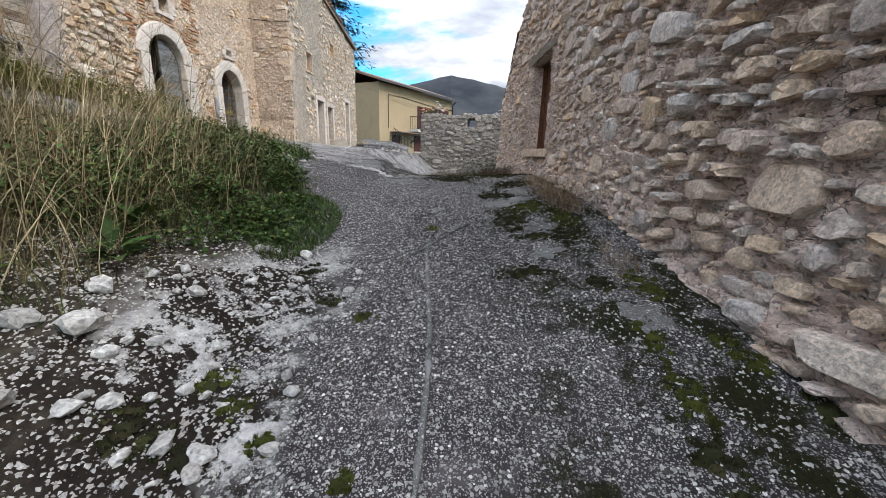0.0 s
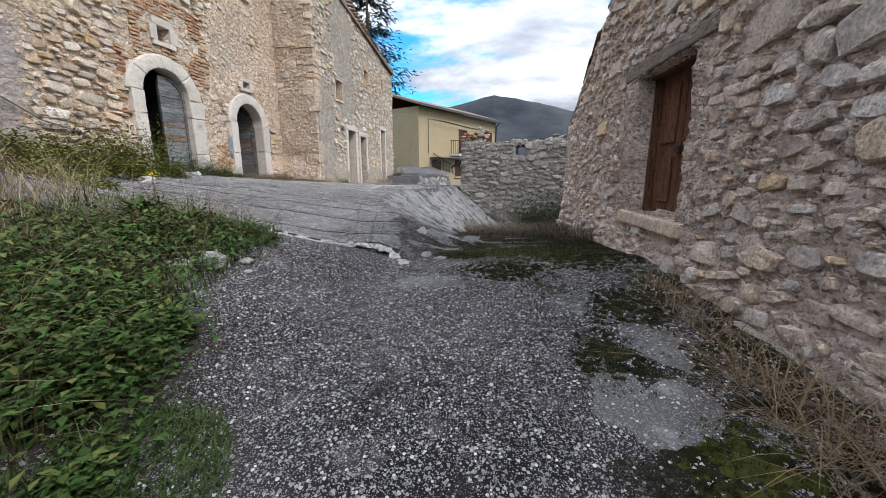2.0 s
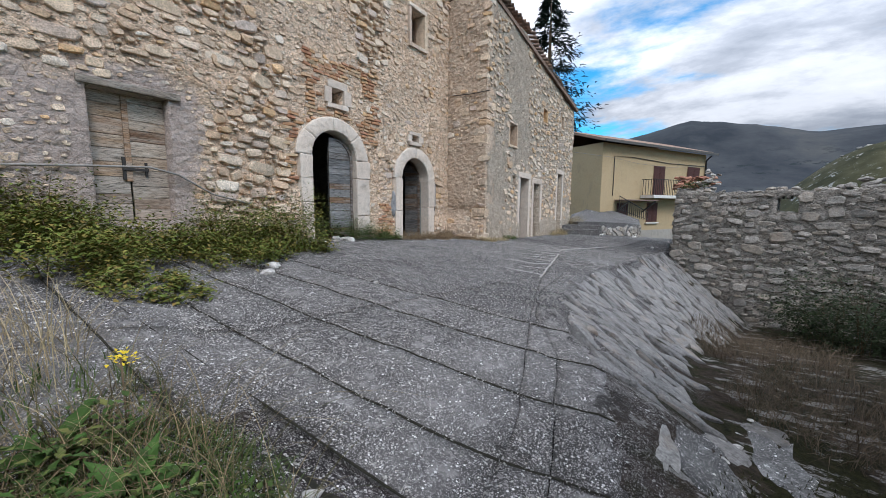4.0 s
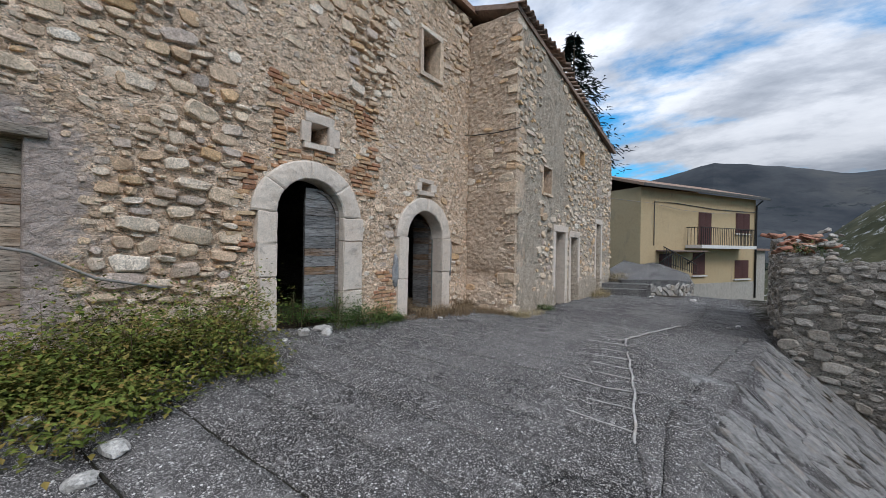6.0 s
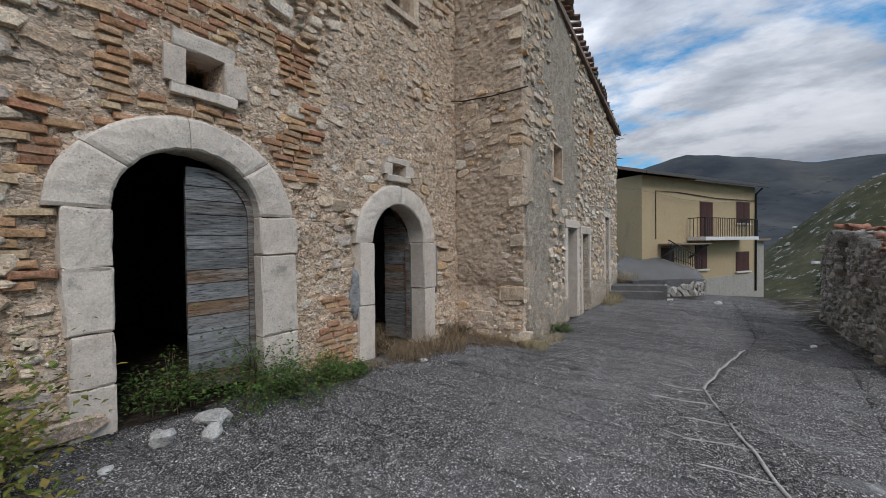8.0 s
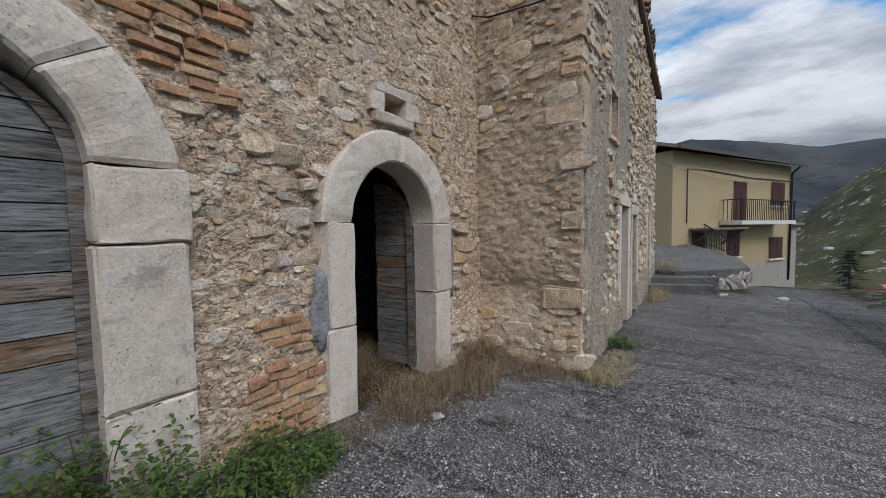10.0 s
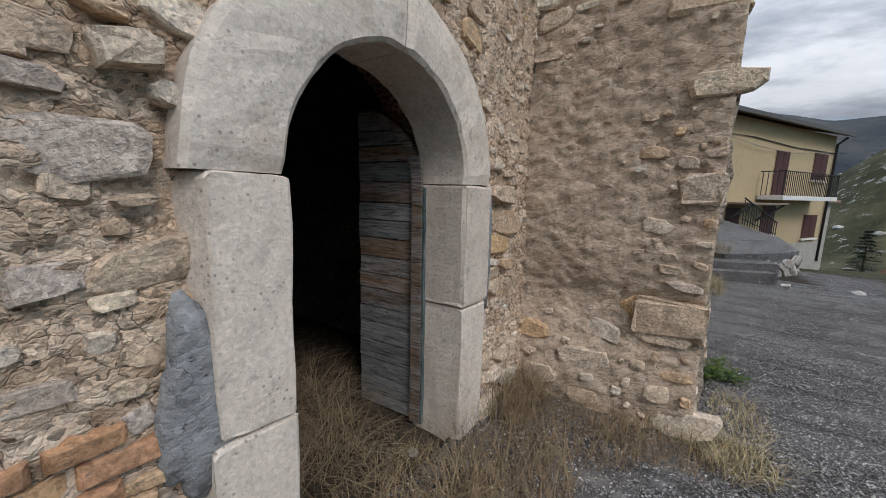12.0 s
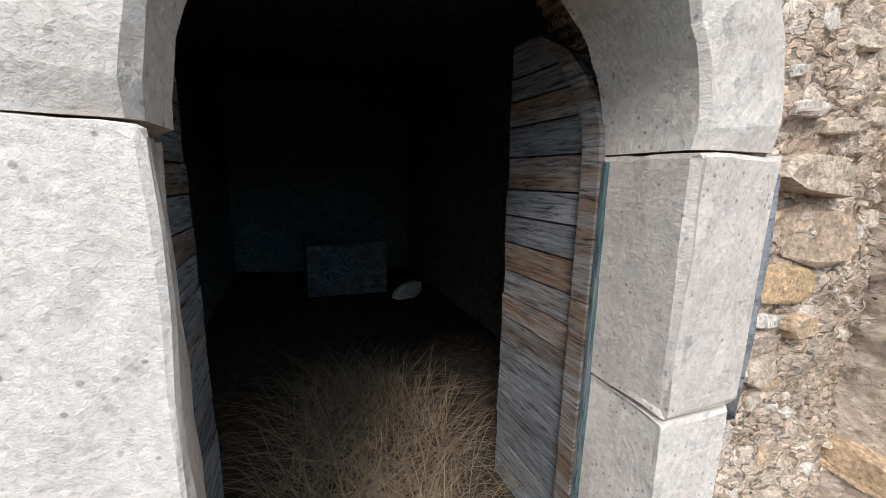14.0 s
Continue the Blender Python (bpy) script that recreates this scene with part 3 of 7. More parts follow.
class Wall:
    """A wall along a line from a to b (on plan), facing its right-hand or left-hand side."""

    def __init__(self, a, b, side):
        self.a = Vector((a[0], a[1], 0))
        d = Vector((b[0] - a[0], b[1] - a[1], 0))
        self.length = d.length
        self.u = d.normalized()
        self.n = Vector((self.u.y, -self.u.x, 0)) * side
        self.flip = side < 0
        self.amp, self.seed = 0.0, 0.0

    def drift(self, u, z):
        """The wall's broad unevenness, which mortar and stones follow alike."""
        c = self.at(u, 0, z)
        return self.amp * 1.3 * noise.fractal((c.x * 1.1 + self.seed, c.y * 1.1, c.z * 1.1), 0.8, 2.2, 4)

    def at(self, u, out, z):
        return self.a + self.u * u + self.n * out + Vector((0, 0, z))

    def spot(self, u, z, out=0.0):
        m = Matrix.Identity(4)
        m.col[0][:3], m.col[1][:3], m.col[2][:3] = self.u, self.n, (0, 0, 1)
        m.col[3][:3] = self.at(u, out, z)
        return m

    def skin(self, name, z0, z1, thick, holes, mat, res=0.06, amp=0.03, bulge=None, label="", category="wall", seed=0.0, relief=0.022, grade=7.0, start=0.0, rough=0.008):
        """The roughly plastered wall itself with its openings. z0, z1: functions of u. holes: functions of (u, z)."""
        self.amp, self.seed = amp, seed
        nu = int((self.length - start) / res)
        step = (self.length - start) / nu
        top = max(z1(start + step * i) for i in range(nu + 1))
        low = min(z0(start + step * i) for i in range(nu + 1))
        nz = int((top - low) / res)
        verts, index, faces = [], {}, []

        def vid(i, j, backside):
            key = (i, j, backside)
            if key not in index:
                u = start + step * i
                zt, zb = z1(u), z0(u)
                z = zb + (zt - zb) * j / nz
                if backside:
                    p = self.at(u, -thick, z)
                else:
                    c = self.at(u, 0, z)
                    q = (c.x * 1.1 + seed, c.y * 1.1, c.z * 1.1)
                    d = self.drift(u, z) + amp * 0.4 * noise.noise((q[0] * 9, q[1] * 9, q[2] * 9))
                    if rough:
                        d += rough * (1.2 * noise.noise((c.x * 13, c.y * 13, c.z * 14)) + 1.1 * noise.noise((c.x * 29, c.y * 29, c.z * 31)) + 0.5 * noise.cell((c.x * 43, c.y * 43, c.z * 45)))
                    if relief:
                        far, _ = noise.voronoi((c.x * grade + 0.9 * noise.noise((c.x * 5, c.y * 5, c.z * 5)), c.y * grade + 0.9 * noise.noise((c.y * 5, c.z * 5, 3)), c.z * grade * 1.7 + 0.6 * noise.noise((c.x * 6, c.y * 6, c.z * 4))))
                        d += relief * (min(1.0, (far[1] - far[0]) * 3.2) - 0.6)
                    if bulge:
                        d += bulge(u, z)
                    p = self.at(u, d, z)
                index[key] = len(verts)
                verts.append(p)
            return index[key]

        keep = set()
        for i in range(nu):
            for j in range(nz):
                u = start + step * (i + 0.5)
                z = z0(u) + (z1(u) - z0(u)) * (j + 0.5) / nz
                if not any(h(u, z) for h in holes):
                    keep.add((i, j))
        for i, j in keep:
            f = (vid(i, j, 0), vid(i + 1, j, 0), vid(i + 1, j + 1, 0), vid(i, j + 1, 0))
            b = (vid(i, j, 1), vid(i, j + 1, 1), vid(i + 1, j + 1, 1), vid(i + 1, j, 1))
            faces.append(f[::-1] if self.flip else f)
            faces.append(b[::-1] if self.flip else b)
            for di, dj, p, q in ((-1, 0, (i, j + 1), (i, j)), (1, 0, (i + 1, j), (i + 1, j + 1)), (0, -1, (i, j), (i + 1, j)), (0, 1, (i + 1, j + 1), (i, j + 1))):
                if (i + di, j + dj) not in keep:
                    g = (vid(*q, 0), vid(*p, 0), vid(*p, 1), vid(*q, 1))
                    faces.append(g[::-1] if self.flip else g)
        ob = raw(name, verts, faces, mat, smooth=False)
        for poly in ob.data.polygons:
            poly.use_smooth = True
        return tagged(ob, label, category, kind="structure")

    def stones(self, parent, polys, rng, mat, proud, near=None, name="stone", limit=300, gap=0.012, bulge=None, shown=None, sink=0.0):
        """Set stones into the wall; those in the stretch near are parts of their own, the others one part."""
        jv, jf, made = [], [], 0
        for poly in polys:
            cu = sum(p[0] for p in poly) / len(poly)
            cz = sum(p[1] for p in poly) / len(poly)
            if shown and not shown(cu, cz):
                continue
            it = lump(poly, rng, (proud(cu, cz) if callable(proud) else proud) * rng.uniform(0.5, 1.4), gap)
            if not it:
                continue
            v, f, c = it
            lift = (bulge(*c) if bulge else 0.0) + self.drift(*c) - sink
            w = [self.at(a, o + lift, z) for a, o, z in v]
            f = [g[::-1] if self.flip else g for g in f]
            if near and made < limit and near(*c):
                raw(name, w, f, mat, parent)
                made += 1
            else:
                k = len(jv)
                jv += w
                jf += [tuple(i + k for i in g) for g in f]
        if jv:
            tagged(raw(name + "s_beyond", jv, jf, mat, parent), kind="stuff")


# ---- the large structure ----
ground = build_ground()
rng = random.Random(4)

facade = Wall((-7.745, -2.0), (-7.156, 14.83), 1)
buttress = Wall((-7.5, 14.83), (-5.87, 14.83), 1)
flank = Wall((-5.87, 14.83), (-5.67, 24.2), 1)
house = Wall((1.63, -4.0), (1.36, 9.7), -1)
gable = Wall((1.36, 9.7), (4.4, 9.8), -1)
ruin_front = Wall((-1.06, 16.3), (4.8, 14.7), 1)
ruin_side = Wall((-0.70, 21.6), (-1.06, 16.3), 1)


def rect(u0, u1, z0, z1):
    return lambda u, z: u0 < u < u1 and z0 < z < z1


def arch(u0, u1, z0, spring, rise):
    c, r = (u0 + u1) / 2, (u1 - u0) / 2
    return lambda u, z: u0 < u < u1 and z0 < z < spring + rise * math.sqrt(max(0.0, 1 - ((u - c) / r) ** 2))


Y0 = 2.0  # facade's u is y + 2
DOOR1 = (9.83, 11.0, 1.85, 3.70, 0.56)
DOOR2 = (12.60, 13.735, 1.6, 3.42, 0.57)
f_holes = [
    arch(DOOR1[0] + Y0 - 0.18, DOOR1[1] + Y0 + 0.14, 1.5, DOOR1[3], DOOR1[4] + 0.18),
    arch(DOOR2[0] + Y0 - 0.19, DOOR2[1] + Y0 + 0.14, 1.5, DOOR2[3], DOOR2[4] + 0.2),
    rect(6.5 + Y0, 7.4 + Y0, 2.45, 4.2),
    rect(10.36 + Y0, 10.68 + Y0, 4.82, 5.14),
    rect(13.0 + Y0, 13.3 + Y0, 4.40, 4.60),
    rect(13.0 + Y0, 13.6 + Y0, 6.95, 7.86),
]


def f_proud(u, z):
    """Fullness of the old wall: a battered foot and a broken-off patch of render."""
    return 0.06 * sstep(2.6 - z, 0.0, 0.8) - 0.03 * sstep(u, 9.0, 12.0)


def bare(u, z):
    """How far the stones stand free of the render on the tall wall."""
    y = u - Y0
    v = 0.38 + 0.9 * noise.fractal((y * 0.45, z * 0.5, 6.0), 0.8, 2.0, 3)
    v += 0.55 * sstep(9.5 - y, 0.0, 0.7) * sstep(6.3 - z, 0.0, 1.2) + 0.25 * sstep(2.4 - z, 0.0, 0.6)
    v += 0.2 * math.exp(-((y - 11.6) / 0.5) ** 2)
    v -= 0.9 * sstep(7.9 + 0.3 * noise.noise((z * 1.3, 0, 5)) - y, 0.0, 0.25) * sstep(4.45 - z, 0.0, 0.3)
    return v


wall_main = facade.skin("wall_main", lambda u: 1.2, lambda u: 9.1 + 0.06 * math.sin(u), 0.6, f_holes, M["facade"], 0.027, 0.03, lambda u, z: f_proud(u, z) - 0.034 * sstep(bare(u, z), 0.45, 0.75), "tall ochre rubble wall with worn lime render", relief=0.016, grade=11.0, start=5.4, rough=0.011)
# added box out of view, closes the building against light
tagged(boxed("wall_main_far", (-8.2, -2.0, 1.0), (-7.62, 3.4, 9.1), M["render"]), "unseen plain stretch added to the tall wall to shut out light", "wall", kind="structure")
b_holes = []


def b_proud(u, z):
    hollow = -0.07 * math.exp(-((z - 2.55) / 0.22) ** 2) * sstep(u, 0.1, 0.4)
    return hollow + 0.10 * sstep(2.35 - z, 0.0, 0.5)


wall_return = buttress.skin("wall_return", lambda u: 1.2, lambda u: 8.75, 0.6, b_holes, M["render"], 0.022, 0.03, b_proud, "roughly rendered return wall with stone corner", seed=7.0, relief=0.014, rough=0.010)
s_holes = [rect(1.62, 2.27, 4.72, 5.46), rect(1.98, 2.22, 3.42, 3.70), rect(2.62, 3.45, 1.2, 3.72), rect(4.0, 4.75, 1.2, 3.60), rect(4.8, 5.35, 6.05, 6.6), rect(7.0, 7.7, 1.2, 4.2), rect(7.3, 7.7, 6.2, 6.8)]
wall_flank = flank.skin("wall_flank", lambda u: 1.0, lambda u: lerp(u, [0, 3, 5, 7, 9.4], [8.75, 8.6, 8.05, 7.75, 7.4]) + 0.05 * noise.noise((u * 3, 0, 0)), 0.6, s_holes, M["side"], 0.06, 0.03, lambda u, z: 0.05 * sstep(2.5 - z, 0.0, 0.6), "long pale rendered rubble wall of the old building", seed=3.0, start=0.1)
h_holes = [rect(5.62 + 4, 6.62 + 4, 1.62, 2.96)]


def h_proud(u, z):
    y = u - 4
    return 0.10 * sstep(1.5 + 0.02 * y - z, 0.0, 0.9) - 0.05 * math.exp(-((z - 0.95) / 0.12) ** 2) * sstep(3.2 - y, 0.0, 1.5)


def h_top(u):
    return lerp(u - 4, [-4, 4.6, 7.55, 8.85, 9.7], [2.6, 5.6, 4.2, 3.5, 2.85])


def h_bare(u, z):
    y = u - 4
    return 0.36 + 0.8 * noise.fractal((y * 0.6, z * 0.6, 31.0), 0.8, 2.0, 3) + 0.6 * sstep(3.4 - y, 0.0, 1.2) - 0.15


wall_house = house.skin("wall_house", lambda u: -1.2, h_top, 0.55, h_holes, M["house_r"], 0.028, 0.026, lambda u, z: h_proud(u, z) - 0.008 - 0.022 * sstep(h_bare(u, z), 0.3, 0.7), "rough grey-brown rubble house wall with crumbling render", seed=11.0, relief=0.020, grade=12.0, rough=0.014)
wall_gable = gable.skin("wall_gable", lambda u: -0.6, lambda u: 2.85, 0.5, [], M["house_r"], 0.12, 0.04, None, "far end wall of the rubble house", seed=5.0)
r_holes = [rect(1.98, 2.30, 2.62, 2.94)]


def r_top(u):
    return 3.08 + 0.12 * noise.noise((u * 1.7, 0, 2)) + 0.04 * noise.noise((u * 7, 1, 2))


wall_ruin = ruin_front.skin("wall_ruin", lambda u: -1.0, r_top, 0.55, r_holes, M["ruin"], 0.07, 0.035, None, "roofless ruin wall of grey rubble with a small hole", seed=2.0)
q_holes = [rect(1.65, 2.35, 2.3, 3.35)]
wall_ruin_side = ruin_side.skin("wall_ruin_side", lambda u: 0.6, lambda u: lerp(u, [0, 1, 2.6, 5.3], [2.9, 3.6, 3.5, 3.1]) + 0.1 * noise.noise((u * 2, 0, 9)), 0.55, q_holes, M["ruin"], 0.07, 0.035, None, "ruined side wall with a walled-up slot", seed=4.0)

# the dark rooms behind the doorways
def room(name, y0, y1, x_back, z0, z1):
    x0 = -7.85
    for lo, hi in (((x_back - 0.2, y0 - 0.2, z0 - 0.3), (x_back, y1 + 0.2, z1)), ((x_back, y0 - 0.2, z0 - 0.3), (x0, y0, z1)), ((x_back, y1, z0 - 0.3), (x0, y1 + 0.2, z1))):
        tagged(boxed("wall_" + name, lo, hi, M["dark_room"], None, 0.0), "dark plaster inner wall of a dark room", "wall", kind="structure")
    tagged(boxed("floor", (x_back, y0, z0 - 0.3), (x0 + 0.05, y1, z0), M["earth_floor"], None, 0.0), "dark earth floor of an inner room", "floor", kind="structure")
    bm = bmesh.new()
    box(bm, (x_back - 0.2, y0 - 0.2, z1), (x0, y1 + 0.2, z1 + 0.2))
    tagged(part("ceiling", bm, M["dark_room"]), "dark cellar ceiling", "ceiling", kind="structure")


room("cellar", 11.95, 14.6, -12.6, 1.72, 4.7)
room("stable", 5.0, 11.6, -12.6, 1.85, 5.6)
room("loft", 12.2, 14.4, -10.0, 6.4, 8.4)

# closing walls out of view: the back of the old building, the house behind and its roof
boxed("wall_back", (-13.4, -2.0, 0.5), (-12.9, 24.0, 8.6), M["render"]).update_tag()
tagged(bpy.data.objects["wall_back"], "plain rear wall of the old building", "wall", kind="structure")
tagged(boxed("wall_end", (-13.0, 23.7, 0.5), (-5.9, 24.2, 7.4), M["render"]), "plain end wall of the old building", "wall", kind="structure")
tagged(boxed("wall_start", (-13.0, -2.5, 0.5), (-7.7, -2.0, 9.0), M["render"]), "plain near end wall of the old building", "wall", kind="structure")


def roof_slab(name, a, b, c, d, mat, thick, label):
    verts = [Vector(p) for p in (a, b, c, d)]
    verts += [v - Vector((0, 0, thick)) for v in verts]
    ob = raw(name, verts, [(0, 1, 2, 3), (7, 6, 5, 4), (0, 4, 5, 1), (1, 5, 6, 2), (2, 6, 7, 3), (3, 7, 4, 0)], mat)
    return tagged(ob, label, "roof", kind="structure")


roof_main = roof_slab("roof_main", (-7.5, -2.3, 9.18), (-7.0, 14.9, 9.18), (-10.3, 14.9, 10.3), (-10.5, -2.3, 10.3), M["tile"], 0.12, "old tiled roof of the tall building")
roof_flank = roof_slab("roof_flank", (-5.85, 14.75, 8.88), (-5.5, 24.3, 7.5), (-9.8, 24.3, 9.3), (-10.2, 14.75, 10.2), M["tile"], 0.12, "old tiled roof of the long wing")
roof_house = roof_slab("roof_house", (1.5, 4.6, 5.68), (1.37, 9.85, 2.83), (5.0, 9.9, 2.85), (5.0, 4.6, 5.72), M["tile"], 0.14, "sagging tiled roof of the rubble house")
roof_slab("roof_main_rear", (-10.5, -2.3, 10.3), (-10.3, 14.9, 10.3), (-13.5, 14.9, 8.8), (-13.5, -2.3, 8.8), M["tile"], 0.12, "rear slope of the tall building's tiled roof")
roof_slab("roof_flank_rear", (-10.2, 14.75, 10.2), (-9.8, 24.3, 9.3), (-13.5, 24.3, 7.8), (-13.5, 14.75, 8.8), M["tile"], 0.12, "rear slope of the long wing's tiled roof")
roof_slab("roof_house_near", (1.62, -4.3, 2.7), (1.5, 4.6, 5.66), (5.0, 4.6, 5.66), (5.0, -4.3, 2.7), M["tile"], 0.14, "near slope of the rubble house's tiled roof")
tagged(boxed("wall_house_rear", (4.4, -4.2, -1.2), (4.9, 9.8, 2.8), M["house_r"]), "plain rear wall of the rubble house", "wall", kind="structure")
tagged(boxed("wall_house_near", (1.7, -4.5, -1.4), (4.4, -4.05, 2.6), M["house_r"]), "plain near end wall of the rubble house", "wall", kind="structure")


# ---- openings, doors and dressings of the old building ----
def block(wall, u0, u1, z0, z1, out, depth, mat, parent, name="block", bevel=0.018, jit=0.009, splay=0.0):
    bm = bmesh.new()
    for v in box(bm, (u0, -depth, z0), (u1, out, z1), bevel, jit, rng):
        if v.co.y < -depth * 0.5:
            v.co.x -= splay
        v.co = wall.spot(0, 0) @ v.co
    bmesh.ops.subdivide_edges(bm, edges=[e for e in bm.edges if e.calc_length() > 0.1], cuts=5, use_grid_fill=True)
    for v in bm.verts:
        p = v.co * 1.0
        v.co += Vector([0.008 * noise.noise((p.x * 6 + k, p.y * 6, p.z * 6)) + 0.006 * noise.noise((p.x * 21, p.y * 21 + k, p.z * 21)) for k in (0, 5, 9)])
    if wall.flip:
        bmesh.ops.reverse_faces(bm, faces=bm.faces)
    return part(name, bm, mat, parent)


def voussoir(wall, c, spring, inner, outer, t0, t1, out, depth, mat, parent):
    """A curved arch stone between two angles; inner and outer are (half width, rise)."""
    seg, verts, faces = 18, [], []
    rad = [(0.0, -depth), (0.0, -0.15), (0.0, -0.022), (0.06, -0.002), (0.3, 0.004), (0.5, 0.007), (0.75, 0.003), (0.94, -0.002), (1.0, -0.022), (1.0, -depth)]
    for i in range(seg + 1):
        f = i / seg
        t = t0 + (t1 - t0) * f
        pinch = 0.014 if i in (0, seg) else 0.0
        for r, o in rad:
            if o == -depth and r == 0.0:
                r = max(0.0, -math.cos(t)) * 0.3
            a, b = inner[0] + (outer[0] - inner[0]) * r, inner[1] + (outer[1] - inner[1]) * r
            wob = 0.008 * noise.noise((c + t * 5, r * 4, spring)) + 0.007 * noise.noise((c + t * 17, r * 9, 2)) + (0.035 * noise.noise((t * 2.3, c, 4)) if r == 1 else 0)
            verts.append(wall.at(c + (a + wob) * math.cos(t), out + o - pinch + 0.009 * noise.noise((t * 9, r * 5, c)), spring + (b + wob) * math.sin(t)))
    m = len(rad)
    for i in range(seg):
        for k in range(m - 1):
            faces.append((i * m + k, i * m + k + 1, (i + 1) * m + k + 1, (i + 1) * m + k))
    faces += [tuple(range(m - 1, -1, -1)), tuple(seg * m + k for k in range(m))]
    return raw("arch_stone", verts, faces, mat, parent)


def door_leaf(w, spring, rise, z0, boards, mat, edge_mat, parent, thick=0.045, arched=True):
    """A leaf of horizontal boards, hinged at x = 0, its arched head falling towards the hinge. Local x runs to the free edge."""
    def width(z):
        if not arched or z <= spring:
            return 0.0
        return w * (1 - math.sqrt(max(0.0, 1 - ((z - spring) / rise) ** 2)))

    top = spring + rise if arched else spring
    z, k = z0, 0
    while z < top - 0.03:
        h = min(boards * rng.uniform(0.75, 1.2), top - z)
        a, b = width(z), width(min(z + h, top - 0.01))
        g = 0.004
        off = rng.uniform(-0.004, 0.004)
        pts = [(a, z + g), (w - rng.uniform(0, 0.012), z + g), (w - rng.uniform(0, 0.012), z + h - g), (b, z + h - g)]
        if pts[1][0] - pts[3][0] < 0.02:
            pts[3] = (w - 0.05, z + h - g)
        verts = [(x, off, q) for x, q in pts] + [(x, off - thick * 0.6, q) for x, q in pts]
        raw("board", verts, [(3, 2, 1, 0), (4, 5, 6, 7), (0, 1, 5, 4), (1, 2, 6, 5), (2, 3, 7, 6), (3, 0, 4, 7)], mat, parent)
        z += h
        k += 1
    if arched:
        verts, faces = [], []
        for k in range(15):
            z = z0 + (top - 0.04 - z0) * (k / 14) ** 0.6
            x = width(z)
            for a, y in ((0.0, 0.006), (0.0, 0.03), (0.075, 0.03), (0.075, 0.006)):
                verts.append((min(w - 0.02, x + a), y, z - 0.03 * (a > 0) * (k == 14)))
            if k:
                q = 4 * k
                faces += [(q - 4 + i, q - 4 + (i + 1) % 4, q + (i + 1) % 4, q + i) for i in range(4)]
        faces += [(3, 2, 1, 0), (56, 57, 58, 59)]
        raw("edge_board", verts, faces, mat, parent)
        boxed("hinge_strip", (-0.02, -0.03, z0), (-0.002, 0.02, spring), M["teal_paint"], parent, 0.003, "flaking teal paint on the door's edge")
    bm = bmesh.new()
    box(bm, (0.0, -thick * 1.6, z0), (0.085, -thick * 0.62, spring), 0.004)
    part("stile", bm, edge_mat, parent, "faded teal hinge stile")
    bm = bmesh.new()
    box(bm, (w - 0.10, -thick * 1.6, z0), (w - 0.01, -thick * 0.62, spring + rise * (0.75 if arched else 0)), 0.004)
    part("stile", bm, edge_mat, parent, "faded teal meeting stile")
    for q in (z0 + 0.25, spring - 0.25):
        boxed("ledge", (0.08, -thick * 1.5, q), (w - 0.09, -thick * 0.62, q + 0.1), edge_mat, parent, 0.004)


def portal(name, d, jamb_l, jamb_r, outer_rise, joints_l, joints_r, arch_cuts, label, depth=0.34):
    y0, y1, zb, spring, rise = d
    u0, u1 = y0 + Y0, y1 + Y0
    ob = empty(name, Matrix.Identity(4), label, "door surround")
    for joints, a, b in ((joints_l, u0 - jamb_l, u0), (joints_r, u1, u1 + jamb_r)):
        levels = [zb - 0.3] + list(joints) + [spring]
        for k in range(len(levels) - 1):
            e = rng.uniform(-0.025, 0.025)
            if a < u0:
                block(facade, a + e, b, levels[k] + 0.003, levels[k + 1] - 0.003, 0.045, depth, M["ashlar"], ob, "jamb_stone", splay=0.09)
            else:
                block(facade, a, b + e, levels[k] + 0.003, levels[k + 1] - 0.003, 0.045, depth, M["ashlar"], ob, "jamb_stone")
    c, r = (u0 + u1) / 2, (u1 - u0) / 2
    cuts = [0.0] + list(arch_cuts) + [math.pi]
    for k in range(len(cuts) - 1):
        voussoir(facade, c, spring, (r, rise), (r + (jamb_l + jamb_r) / 2 + 0.02, outer_rise), cuts[k] + 0.004, cuts[k + 1] - 0.004, 0.045, depth, M["ashlar"], ob)
    return ob


portal("stable_doorway", DOOR1, 0.26, 0.40, 0.83, (2.35, 2.75, 3.25), (2.45, 3.3), (0.75, 1.62, 2.5), "pale dressed limestone arch round the large stable doorway")
portal("cellar_doorway", DOOR2, 0.27, 0.30, 0.86, (2.57,), (2.66,), (1.52,), "pale dressed limestone arch round the small cellar doorway")

leaf = empty("stable_door", facade.spot(DOOR1[1] + Y0 + 0.02, 0, -0.13) @ pose(0, 0, 0, 0, 0, 180) @ pose(0, 0, 0, 0, 0, 5) @ Matrix.Diagonal((1, -1, 1, 1)), "weathered grey board door leaf, half open in the stable doorway", "door")
door_leaf(0.62, 3.68, 0.50, 2.0, 0.17, M["door_wood"], M["door_wood"], leaf)
leaf = empty("cellar_door", facade.spot(DOOR2[1] + Y0 + 0.0, 0, -0.27) @ pose(0, 0, 0, 0, 0, 180) @ pose(0, 0, 0, 0, 0, 86) @ Matrix.Diagonal((1, -1, 1, 1)), "weathered plank door leaf, open into the cellar", "door")
door_leaf(0.56, 3.40, 0.52, 1.78, 0.12, M["door_wood"], M["teal_paint"], leaf)
leaf = empty("cellar_door", facade.spot(DOOR2[0] + Y0 - 0.185, 0, -0.36) @ pose(0, 0, 0, 0, 0, -91), "weathered plank door leaf, folded back into the cellar", "door")
